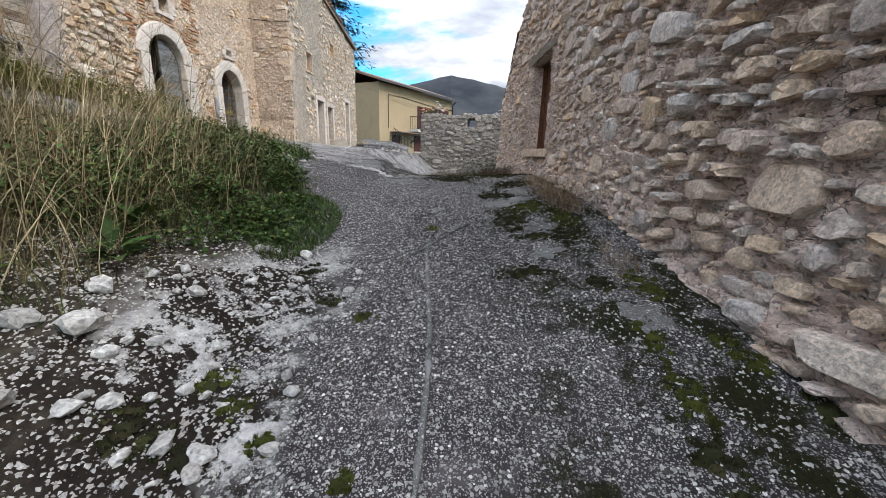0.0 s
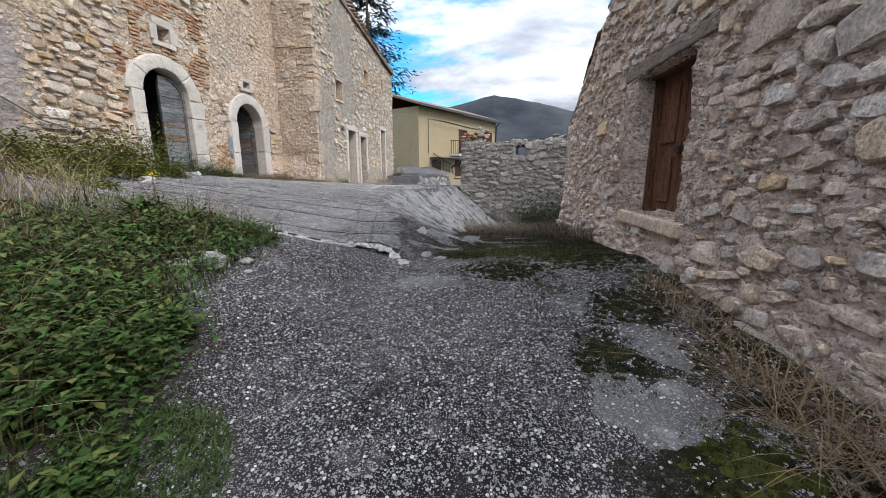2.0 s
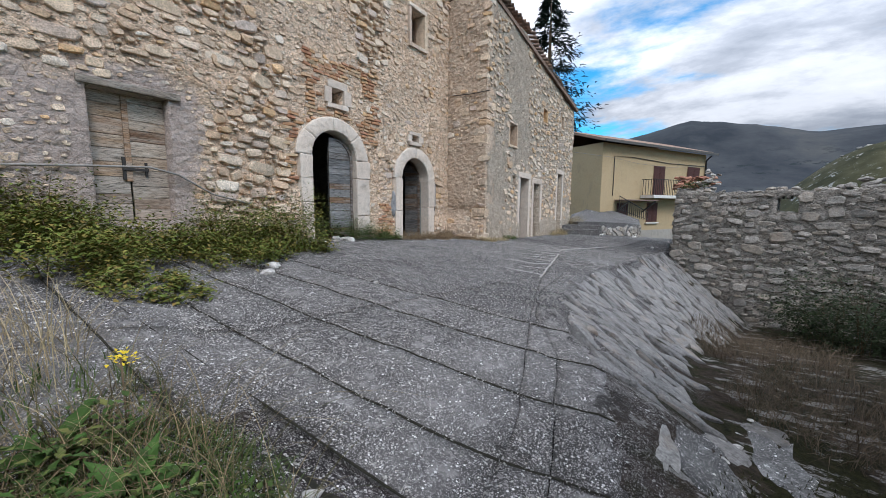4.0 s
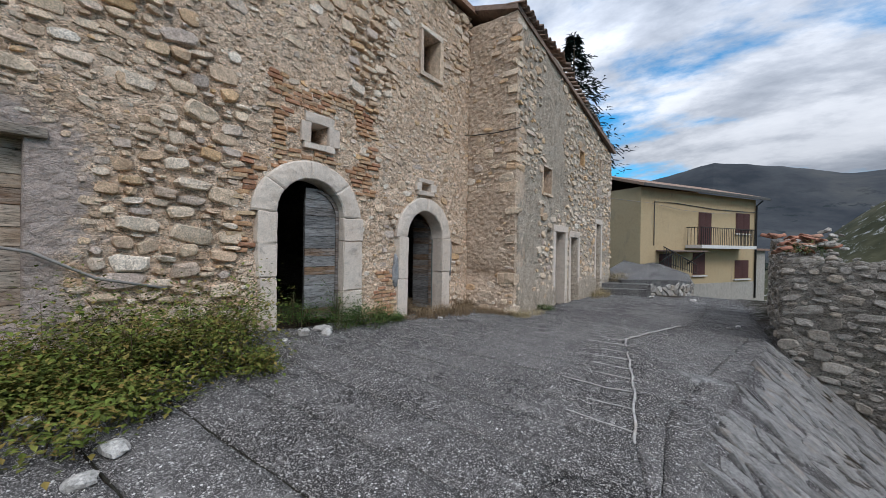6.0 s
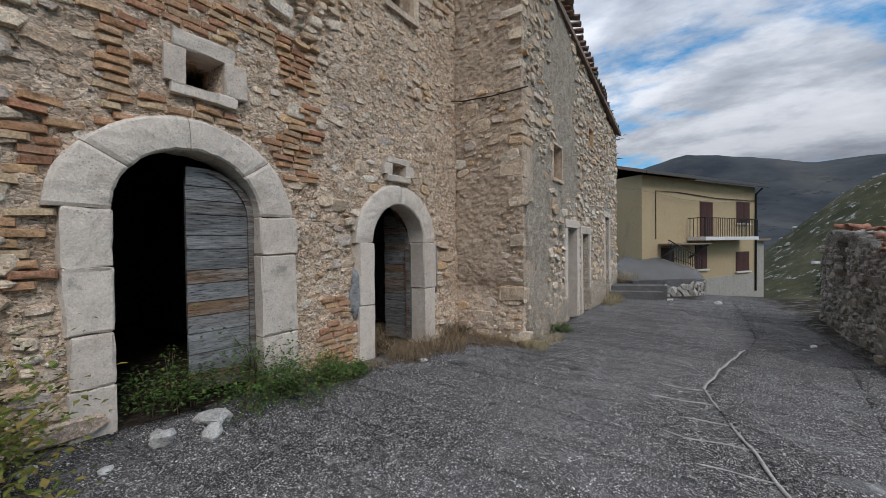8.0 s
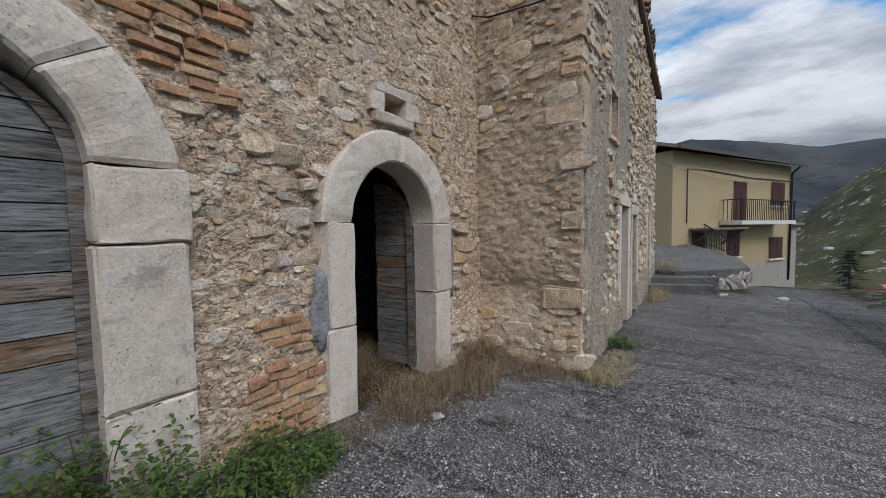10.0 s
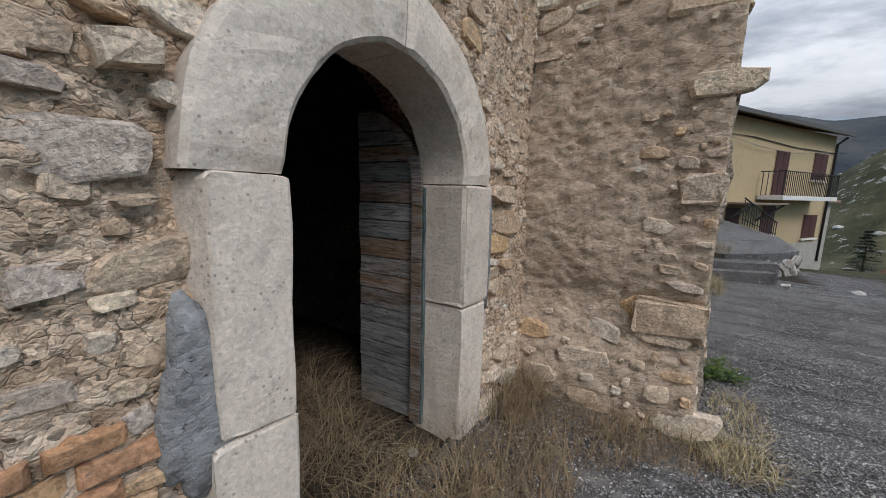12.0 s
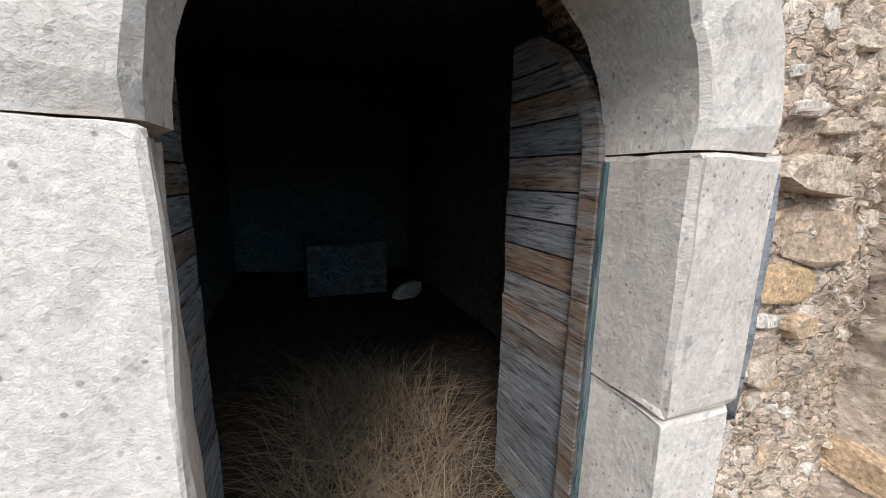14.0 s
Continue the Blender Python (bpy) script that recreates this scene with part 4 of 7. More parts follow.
door_leaf(0.56, 3.40, 0.52, 1.78, 0.12, M["door_wood"], M["teal_paint"], leaf)


def window_dressing(wall, name, u0, u1, z0, z1, side, head, sill, label, mat="ashlar", out=0.04, depth=0.3, wide=0.1):
    ob = empty(name, Matrix.Identity(4), label, "window surround")
    block(wall, u0 - wide, u1 + wide, z1, z1 + head, out, depth, M[mat], ob, "lintel", 0.012, 0.008)
    block(wall, u0 - wide * 1.2, u1 + wide, z0 - sill, z0, out + 0.02, depth, M[mat], ob, "sill", 0.012, 0.008)
    block(wall, u0 - side, u0, z0 + 0.004, z1 - 0.004, out, depth, M[mat], ob, "side_stone", 0.012, 0.008)
    block(wall, u1, u1 + side * 1.25, z0 + 0.004, z1 - 0.004, out, depth, M[mat], ob, "side_stone", 0.012, 0.008)
    return ob


window_dressing(facade, "stable_vent", 10.36 + Y0, 10.68 + Y0, 4.83, 5.15, 0.17, 0.15, 0.10, "small square vent framed in four pale stone blocks")
window_dressing(facade, "cellar_vent", 13.0 + Y0, 13.3 + Y0, 4.42, 4.60, 0.16, 0.09, 0.09, "tiny vent framed in pale stone blocks over the cellar door")
window_dressing(facade, "upper_window", 13.02 + Y0, 13.58 + Y0, 6.97, 7.86, 0.10, 0.10, 0.09, "glassless upper window with a plain stone frame", "stone_f", 0.02)

# the boarded store door
sd = empty("store_door", facade.spot(6.5 + Y0, 0, -0.2), "bleached horizontal-board double door, shut, with iron latch", "door")
for x0 in (0.0, 0.46):
    z = 2.45
    while z < 4.18:
        h = min(rng.uniform(0.13, 0.24), 4.2 - z)
        boxed("board", (x0 + rng.uniform(0.003, 0.012), -0.04, z + 0.004), (x0 + 0.45 - rng.uniform(0, 0.01), 0.0 + rng.uniform(-0.006, 0.006), z + h - 0.003), M["shutter_wood"], sd, 0.004)
        z += h
boxed("upright_slat", (0.40, 0.0, 3.0), (0.47, 0.03, 4.18), M["shutter_wood"], sd, 0.005)
latch = boxed("latch", (0.36, 0.0, 3.02), (0.40, 0.035, 3.34), M["iron"], sd, 0.006, "rusty iron latch")
boxed("hasp", (0.36, 0.03, 3.15), (0.66, 0.045, 3.19), M["iron"], sd, 0.004, "rusty iron hasp")
boxed("latch_plate", (0.62, 0.0, 3.08), (0.65, 0.03, 3.28), M["iron"], sd, 0.004, "rusty iron plate")
boxed("post", (0.905, -0.06, 2.45), (0.99, 0.06, 4.2), M["lintel_wood"], sd, 0.01, "grey timber door post")
boxed("post", (-0.06, -0.06, 2.45), (-0.002, 0.05, 4.2), M["lintel_wood"], sd, 0.01, "grey timber door post")
lint = boxed("timber_lintel", (6.42 + Y0, -0.3, 4.2), (7.56 + Y0, 0.05, 4.30), M["lintel_wood"], None, 0.02, m=facade.spot(0, 0))
tagged(lint, "weathered grey timber lintel over the store door", "lintel")
tagged(tube("wall_cable", [facade.at(y + Y0, 0.07, z) for y, z in ((4.6, 3.05), (5.6, 3.10), (6.4, 3.16), (7.1, 3.20), (7.45, 3.12), (7.9, 2.85), (8.5, 2.7))], 0.016, M["cable"]), "pale loose pipe strung along the wall", "cable")

# flank openings
def side_door(u0, u1, z1, label):
    ob = empty("side_door", Matrix.Identity(4), label, "door")
    zb = upper_z(-5.7, 14.83 + u0) - 0.1
    boxed("panel", (u0, -0.34, zb), (u1, -0.28, z1), M["door_wood"], ob, 0.005, "dark grey board panel", flank.spot(0, 0))
    block(flank, u0 - 0.2, u0, zb - 0.2, z1, 0.04, 0.3, M["ashlar"], ob, "jamb_stone")
    block(flank, u1, u1 + 0.17, zb - 0.2, z1, 0.04, 0.3, M["ashlar"], ob, "jamb_stone")
    block(flank, u0 - 0.2, u1 + 0.17, z1, z1 + 0.2, 0.045, 0.3, M["ashlar"], ob, "lintel")


side_door(2.62, 3.45, 3.72, "dark board door in a pale stone frame on the long wall")
side_door(4.0, 4.75, 3.60, "narrow dark door in a pale stone frame on the long wall")
side_door(7.0, 7.7, 4.2, "tall dark doorway in a pale frame near the wall's end")
for u0, u1, z0, z1 in ((1.62, 2.27, 4.72, 5.46), (4.8, 5.35, 6.05, 6.6), (7.3, 7.7, 6.2, 6.8)):
    ob = window_dressing(flank, "side_window", u0 + 0.03, u1 - 0.03, z0 + 0.02, z1 - 0.02, 0.05, 0.08, 0.07, "small dark window with thin stone edges in the long wall", "stone_f", 0.02, 0.3, 0.04)
    boxed("shutter", (u0, -0.36, z0), (u1, -0.32, z1), M["door_wood"], ob, 0.004, "", flank.spot(0, 0))

# window of the rubble house
hw = empty("house_window", house.spot(5.62 + 4, 0, -0.22), "red-brown panelled wooden shutters, shut, in a deep opening", "window")
for x0 in (0.03, 0.51):
    sh = boxed("shutter", (x0, -0.05, 1.66), (x0 + 0.455, -0.01, 2.92), M["red_wood"], hw, 0.005)
    for z0, z1 in ((1.74, 2.18), (2.30, 2.84)):
        boxed("raised_panel", (x0 + 0.09, -0.012, z0), (x0 + 0.36, 0.012, z1), M["red_wood"], sh, 0.012)
boxed("jamb_board", (0.0, -0.08, 1.62), (0.03, 0.06, 2.96), M["red_wood"], hw, 0.004)
boxed("jamb_board", (0.97, -0.08, 1.62), (1.0, 0.06, 2.96), M["red_wood"], hw, 0.004)
boxed("head_board", (0.0, -0.08, 2.925), (1.0, 0.10, 2.97), M["red_wood"], hw, 0.006)
boxed("latch_bar", (0.46, 0.0, 2.2), (0.53, 0.03, 2.26), M["iron"], hw, 0.005, "dark iron latch")
tagged(boxed("house_lintel", (5.35 + 4, -0.5, 2.97), (6.95 + 4, 0.02, 3.09), M["lintel_wood"], None, 0.02, m=house.spot(0, 0)), "rotten timber lintel over the shuttered window", "lintel")
tagged(boxed("house_sill", (5.5 + 4, -0.4, 1.50), (6.75 + 4, 0.05, 1.62), M["stone_g"], None, 0.02, m=house.spot(0, 0)), "rough stone sill under the shuttered window", "sill")


# ---- roof edges ----
def tile_mesh(length=0.44, r0=0.095, r1=0.075):
    verts, faces = [], []
    for x, r in ((0.0, r0), (length, r1)):
        for t in (0.0, 0.014):
            for k in range(7):
                a = math.pi * k / 6
                verts.append((x, (r - t) * math.cos(a), (r - t) * math.sin(a)))
    for k in range(6):
        faces += [(k, k + 1, 14 + k + 1, 14 + k), (7 + k + 1, 7 + k, 21 + k, 21 + k + 1), (k + 1, k, 7 + k, 7 + k + 1), (14 + k, 14 + k + 1, 21 + k + 1, 21 + k)]
    faces += [(0, 14, 21, 7), (6, 13, 27, 20)]
    me = bpy.data.meshes.new("roof_tile")
    me.from_pydata(verts, [], faces)
    me.shade_smooth()
    me.materials.append(M["tile"])
    return me


TILE = tile_mesh()


def tile_at(m, parent):
    ob = new("roof_tile", TILE)
    ob.matrix_basis = m
    ob.parent = parent
    return ob


for k in range(46):
    f = k / 45
    y = 14.85 + 9.3 * f
    tile_at(pose(-5.72 + 0.2 * f + rng.uniform(-0.05, 0.05), y, lerp(y - 14.83, [0, 3, 5, 7, 9.4], [8.82, 8.68, 8.13, 7.83, 7.48]) + 0.02, rng.uniform(-4, 4), -14 + rng.uniform(-4, 4), 180 + rng.uniform(-6, 6)), roof_flank)
for k in range(52):
    y = 4.6 + 0.2 * k
    tile_at(pose(-7.33 + 0.033 * (y - 4) * 0.5 + rng.uniform(-0.03, 0.03), y, 9.2, 0, -14 + rng.uniform(-3, 3), 180 + rng.uniform(-5, 5)), roof_main)
for k in range(12):
    y = 9.75 - 0.36 * k
    tile_at(pose(1.5 - 0.005 * k, y - 0.1, h_top(y + 4 - 0.05) + 0.06, rng.uniform(-10, 10), -28 + rng.uniform(-5, 5), -90 + rng.uniform(-12, 12)), roof_house)
tagged(tube("roof_gutter_pipe", [(-5.75, 14.78, 6.0), (-6.4, 14.76, 5.98), (-7.0, 14.77, 6.02), (-7.14, 14.6, 6.0)], 0.012, M["iron"]), "thin dark cable across the return wall", "cable")


# dirt in the slab joints; also the painted dark of the lip's gap
M["joint"] = material("joint_dirt_gap_shade", plain((0.03, 0.028, 0.022), 0.95, 0.5, 40.0))


# ---- the ribbed concrete slab, laid in strips with open joints ----
def crack_x(y):
    return lerp(y, [5.8, 6.8, 8.7, 10.4, 11.5, 13.5, 14.2, 15.5, 17.2, 18.2, 21], [-1.65, -1.75, -2.3, -2.72, -2.88, -3.26, -3.4, -3.1, -2.6, -2.37, -2.2])


def surface_z(x, y):
    return ground_z(x, y) + 0.02 * noise.noise((x * 1.7, y * 1.7, 3)) + 0.012 * noise.noise((x * 6, y * 6, 5))


slab = new("concrete_slab")
tagged(slab, "grey ribbed concrete forecourt with open cross joints", "pavement", kind="structure")


def strip(x_from, x_to, ya, yb, tilt, mat, skew=3.0):
    """One strip of concrete between two joints; x_from, x_to are functions of y."""
    nx, ny = max(4, int((x_to((ya + yb) / 2) - x_from((ya + yb) / 2)) / 0.14)), 5
    verts, faces, low = [], [], []
    for j in range(ny + 1):
        for i in range(nx + 1):
            y = ya + (yb - ya) * j / ny
            x = x_from(y) + (x_to(y) - x_from(y)) * i / nx
            yy = y + tilt * (x + skew)
            if j in (0, ny):
                yy += 0.022 * noise.noise((x * 5, yb * 7, j)) * (1 if j else -1)
            x += 0.02 * noise.noise((yy * 6, x, 2)) if i in (0, nx) else 0.0
            z = surface_z(x, yy)
            if j in (0, ny) or i in (0, nx):
                z -= 0.006
            verts.append((x, yy, z))
    n = nx + 1
    for j in range(ny):
        for i in range(nx):
            a = j * n + i
            faces.append((a, a + 1, a + n + 1, a + n))
    rim = [i for i in range(n)] + [j * n + nx for j in range(1, ny + 1)] + [ny * n + i for i in range(nx - 1, -1, -1)] + [j * n for j in range(ny - 1, 0, -1)]
    k = len(verts)
    verts += [(verts[i][0], verts[i][1], verts[i][2] - 0.07) for i in rim]
    for q in range(len(rim)):
        a, b = rim[q], rim[(q + 1) % len(rim)]
        faces.append((b, a, k + q, k + (q + 1) % len(rim)))
    rv, rf = [], []
    for i in range(nx + 1):
        x = x_from(ya) + (x_to(ya) - x_from(ya)) * i / nx
        yy = ya + tilt * (x + skew) - 0.012
        fill = noise.noise((x * 1.6, ya * 3, 6)) + 0.5 * noise.noise((x * 7, ya * 3, 2)) + 0.22
        wide = 0.002 + 0.013 * max(0.0, min(0.7, fill)) * (1 - 0.75 * sstep(ya, 6.8, 9.5))
        z = surface_z(x, yy) - 0.002 + 0.008 * noise.noise((x * 7, ya, 2))
        rv += [(x, yy - wide, z - 0.006), (x, yy, z + 0.004), (x, yy + wide, z - 0.006)]
        if i:
            k = 3 * i
            rf += [(k - 3, k, k + 1, k - 2), (k - 2, k + 1, k + 2, k - 1)]
    if ya < 8.4:
        raw("joint_moss", rv, rf, M["joint"], slab, True, "dark moss and dirt in the joint")
    return raw("slab_strip", verts, faces, mat, slab, True)


for k in range(3):
    strip(lambda q: -6.55, lambda q: -4.14, 4.47 + 0.56 * k, 5.01 + 0.56 * k, 0.02, M["slab_near"], 4.1)
    if k:
        strip(lambda q: -4.12, lambda q: -2.92, 4.47 + 0.56 * k, 5.01 + 0.56 * k, 0.02, M["slab_near"], 4.1)
y = 5.98
while y < 23.6:
    g = rng.uniform(0.008, 0.014) if y < 8.4 else rng.uniform(0.003, 0.006)
    h = 0.49 if y < 6.0 else 0.62 if y < 15 else 0.75
    left = -7.22 if y < 15.2 else -5.80
    a, b = y + g, y + h - g
    if y < 9.2:
        strip(lambda q: left, lambda q: -4.12 + 0.3 * (q - 6), a, b, 0.10, M["slab_near" if y < 8.3 else "slab"])
        strip(lambda q: -4.09 + 0.3 * (q - 6), lambda q: crack_x(q) - 0.004, a, b, 0.10, M["slab_near" if y < 8.3 else "slab"])
    else:
        strip(lambda q: left, lambda q: crack_x(q) - 0.004, a, b, 0.10, M["slab_near" if y < 8.3 else "slab"])
    if y < 16.4:
        strip(lambda q: crack_x(q) + 0.004, lambda q: edge_x(q) - 0.33, a, b, 0.10, M["slab_near" if y < 8.3 else "slab"])
        strip(lambda q: edge_x(q) - 0.322, lambda q: edge_x(q) + 0.04, a, b, 0.10, M["slab_near" if y < 8.3 else "slab"])
    else:
        strip(lambda q: crack_x(q) + 0.004, lambda q: -1.15, a, b, 0.06, M["slab"])
    y += h

# pale mortar smeared along the crack and into some joints
for y0, y1 in ((10.3, 13.4), (13.6, 16.9)):
    pts = [(crack_x(q) + 0.01 * math.sin(q * 9), q + 0.1 * (crack_x(q) + 3), surface_z(crack_x(q), q) + 0.004) for q in np.arange(y0, y1, 0.12)]
    tube("joint_mortar", pts, [0.008 + 0.010 * abs(math.sin(i * 1.7)) for i in range(len(pts))], M["mortar_line"], slab, "pale mortar in the crack")
for k in range(9):
    q = 10.5 + 0.57 * k * 0.8
    x1 = crack_x(q) + 0.1
    ln = rng.uniform(0.35, 0.9)
    pts = [(x, q + 0.1 * (x + 3) + 0.01 * math.sin(x * 11), surface_z(x, q) + 0.003) for x in np.arange(x1 - ln, x1, 0.08)]
    tube("joint_mortar", pts, [0.003] + [0.0065] * (len(pts) - 2) + [0.003], M["mortar_line"], slab)


def patch(cx, cy, rx, ry, mat, name, label, category, lift=0.006, seed=0, kind="structure", wob=0.45, dome=0.0, fall=0.012):
    """A thin uneven patch that lies on the ground."""
    verts, faces = [(cx, cy, surface_z(cx, cy) + lift + dome)], []
    n, rings = 22, 4
    for r in range(1, rings + 1):
        for k in range(n):
            t = 2 * math.pi * k / n
            f = r / rings * (1 + wob * noise.noise((math.cos(t) * 1.6 + seed, math.sin(t) * 1.6, seed * 0.37)))
            x, y = cx + rx * f * math.cos(t), cy + ry * f * math.sin(t)
            up = lift + dome * (1 - (r / rings) ** 2) + 0.35 * dome * noise.noise((x * 14, y * 14, 1)) if r < rings else -fall
            verts.append((x, y, surface_z(x, y) + up))
    for k in range(n):
        faces.append((0, 1 + k, 1 + (k + 1) % n))
        for r in range(rings - 1):
            a, b = 1 + r * n, 1 + (r + 1) * n
            faces.append((a + k, b + k, b + (k + 1) % n, a + (k + 1) % n))
    ob = raw(name, verts, faces, mat, smooth=True)
    return tagged(ob, label, category, kind=kind)


for x, y, rx, ry, s in ((-2.35, 12.6, 0.42, 0.16, 1), (-1.95, 14.6, 0.38, 0.12, 2), (-1.9, 15.3, 0.35, 0.10, 3), (-2.5, 11.4, 0.16, 0.07, 4), (-2.6, 13.3, 0.30, 0.06, 5)):
    patch(x, y, rx, ry, M["pale_slab"], "cement_patch", "pale smooth cement patch on the ribbed slab", "patch", 0.010, s)

# stone apron below the slab's edge
apron = new("stone_apron")
tagged(apron, "steep apron of grey stones on edge below the slab", "pavement", kind="structure")
r5 = random.Random(5)


def apron_drop(y):
    e = edge_x(y)
    k = min(0.8, max(0.3, 0.35 + 0.06 * (y - 7)))
    g = lerp(y, [6, 8, 10, 12, 14, 16], [1.15, 1.02, 0.8, 0.45, 0.12, -0.1])
    return max(0.1, (upper_z(e, y) - g) / k)


far_v, far_f, made = [], [], 0
for poly in cells(7.6, 16.3, 0.06, 2.6, 0.13, 0.25, r5, 0.42):
    cy, cv = sum(p[0] for p in poly) / len(poly), sum(p[1] for p in poly) / len(poly)
    cy -= 0.3 * cv
    if cv > apron_drop(cy) - 0.1 or cy < 7.9 or cy > 16.25:
        continue
    it = lump(poly, r5, 0.016 * r5.uniform(0.5, 1.3), 0.006)
    if not it:
        continue
    v, f, c = it
    w3 = []
    for a, o, b in v:
        yy = a - 0.3 * b
        x = edge_x(yy) + b
        w3.append((x + o * 0.4, yy, ground_z(x, yy) + o))
    f = [q[::-1] for q in f]
    if made < 300:
        raw("paving_stone", w3, f, M["slate"], apron)
        made += 1
    else:
        k = len(far_v)
        far_v += w3
        far_f += [tuple(i + k for i in q) for q in f]
if far_v:
    tagged(raw("paving_stones_beyond", far_v, far_f, M["slate"], apron), kind="stuff")


# loose stones and rubble
def boulder(size, seed, mat, squash=0.6):
    bm = bmesh.new()
    bmesh.ops.create_icosphere(bm, subdivisions=2, radius=size)
    for v in bm.verts:
        d = 1 + 0.5 * noise.noise((v.co.x / size * 1.1 + seed, v.co.y / size * 1.1, v.co.z / size * 1.1 + seed))
        q = [round(c / size * 2.1) / 2.1 * size for c in v.co]
        v.co = Vector([(0.6 * v.co[i] + 0.4 * q[i]) * d for i in range(3)])
        v.co.z *= squash
    me = bpy.data.meshes.new("stone")
    bm.to_mesh(me)
    bm.free()
    me.materials.append(mat)
    return me


ROCKS = [boulder(1.0, k * 3.7, M["rubble"], r5.uniform(0.45, 0.75)) for k in range(7)]
GREY = [boulder(1.0, k * 5.1 + 2, M["stone_w"], r5.uniform(0.4, 0.6)) for k in range(7)]


def rock(x, y, s, label="loose pale limestone piece on the ground", lift=0.0, z=None):
    ob = new("loose_stone", (GREY if "ruin" in label else ROCKS)[r5.randrange(7)])
    zz = surface_z(x, y) if z is None else z
    ob.matrix_basis = pose(x, y, zz + s * 0.25 + lift, r5.uniform(-15, 15), r5.uniform(-15, 15), r5.uniform(0, 360)) @ Matrix.Diagonal((s * r5.uniform(0.8, 1.3), s * r5.uniform(0.6, 1.0), s * r5.uniform(0.7, 1.1), 1))
    return tagged(ob, label, "stone", "loose stones")


for x, y, s in ((-1.62, 1.62, 0.07), (-1.30, 1.82, 0.05), (-0.98, 2.52, 0.06), (-1.25, 2.42, 0.04), (-1.5, 1.4, 0.09), (-1.35, 1.32, 0.05), (-1.7, 1.35, 0.06), (-1.28, 1.08, 0.045), (-1.45, 1.0, 0.06),
                (-1.2, 1.15, 0.04), (-0.95, 1.05, 0.05), (-0.80, 1.02, 0.045), (-0.6, 1.3, 0.03), (-1.05, 1.55, 0.035), (-0.9, 2.2, 0.03), (-1.15, 2.05, 0.03), (-1.42, 0.82, 0.07), (-1.15, 0.75, 0.05),
                (-2.0, 4.75, 0.10), (-1.86, 4.9, 0.06), (-2.15, 4.6, 0.07), (-2.0, 4.5, 0.035), (-2.25, 4.7, 0.04), (-2.1, 4.9, 0.04), (-1.75, 4.75, 0.03),
                (-7.0, 9.3, 0.06), (-6.85, 9.15, 0.04), (-6.8, 9.95, 0.10), (-6.65, 10.2, 0.09), (-6.9, 10.35, 0.10), (-6.7, 9.6, 0.04), (-4.1, 8.2, 0.03), (-6.6, 12.9, 0.05), (-6.7, 13.2, 0.035),
                (-5.3, 7.6, 0.10), (-5.6, 7.5, 0.09), (-5.1, 7.4, 0.07), (-5.9, 7.3, 0.1), (-3.9, 23.0, 0.1), (-2.6, 23.5, 0.09), (-1.8, 17.6, 0.05), (-1.6, 18.0, 0.06)):
    rock(x, y, s)
# the broken lip between lane and slab
def lip_y(x):
    return lerp(x, [-2.9, -2.2, -1.98, -1.82, -1.54, -1.25, -1.03, -0.89], [5.72, 5.74, 5.80, 5.89, 6.04, 6.18, 6.05, 5.87])


for k in range(30):
    f = r5.random()
    x = -2.3 + 1.5 * f
    y = lip_y(x) + r5.uniform(-0.05, 0.05)
    rock(x, y, r5.uniform(0.012, 0.045), "broken pale concrete piece on the lip of the slab", -0.012)
for x, rx, ry, s in ((-2.08, 0.11, 0.04, 61), (-1.84, 0.10, 0.045, 62), (-1.6, 0.12, 0.04, 63), (-1.36, 0.10, 0.05, 64), (-1.16, 0.09, 0.07, 65), (-1.0, 0.06, 0.09, 66), (-0.9, 0.06, 0.08, 67)):
    y = lip_y(x)
    patch(x, y, rx, ry, M["rubble"], "broken_lip", "pale broken concrete lip of the slab", "patch", 0.008, s, "structure", 1.3)
# dark ribbon laid on the surface as the shade of an open gap
gap_v, gap_f = [], []
for k in range(34):
    x = -2.5 + 1.65 * k / 33
    y = lip_y(x) + 0.075 + 0.03 * noise.noise((x * 6, 0, 3))
    w2 = 0.018 + 0.016 * noise.noise((x * 4, 2, 1))
    gap_v += [(x, y - w2, surface_z(x, y - w2) + 0.004), (x, y + w2, surface_z(x, y + w2) + 0.004)]
    if k:
        gap_f.append((2 * k - 2, 2 * k, 2 * k + 1, 2 * k - 1))
tagged(raw("lip_gap", gap_v, gap_f, M["joint"], smooth=True), "dark strip painted for the shade in the gap behind the slab's lip", "joint", kind="structure")
for k in range(90):
    rock(r5.uniform(-1.75, -0.55), 0.65 + 2.0 * r5.random(), 0.008 + 0.03 * r5.random() ** 2, "small pale rubble piece beside the lane", -0.002)
for k in range(12):
    rock(-1.0 + 0.06 * k + r5.uniform(-0.1, 0.1), 6.4 + 0.2 * k + r5.uniform(-0.1, 0.1), r5.uniform(0.015, 0.04), "flat pale broken concrete piece beside the apron", -0.02)

for x, y, rx, ry, s in ((-0.72, 6.27, 0.06, 0.13, 71), (-0.54, 6.09, 0.07, 0.09, 72), (-0.6, 7.81, 0.16, 0.2, 73), (-1.22, 8.03, 0.06, 0.2, 74), (-0.95, 7.3, 0.07, 0.25, 75), (-0.3, 8.4, 0.14, 0.2, 76), (-0.85, 8.6, 0.08, 0.25, 77)):
    patch(x, y, rx, ry, M["fragment"], "concrete_fragment", "pale flat broken concrete sunk in the mossy hollow", "patch", 0.012, s, "structure", 0.7)

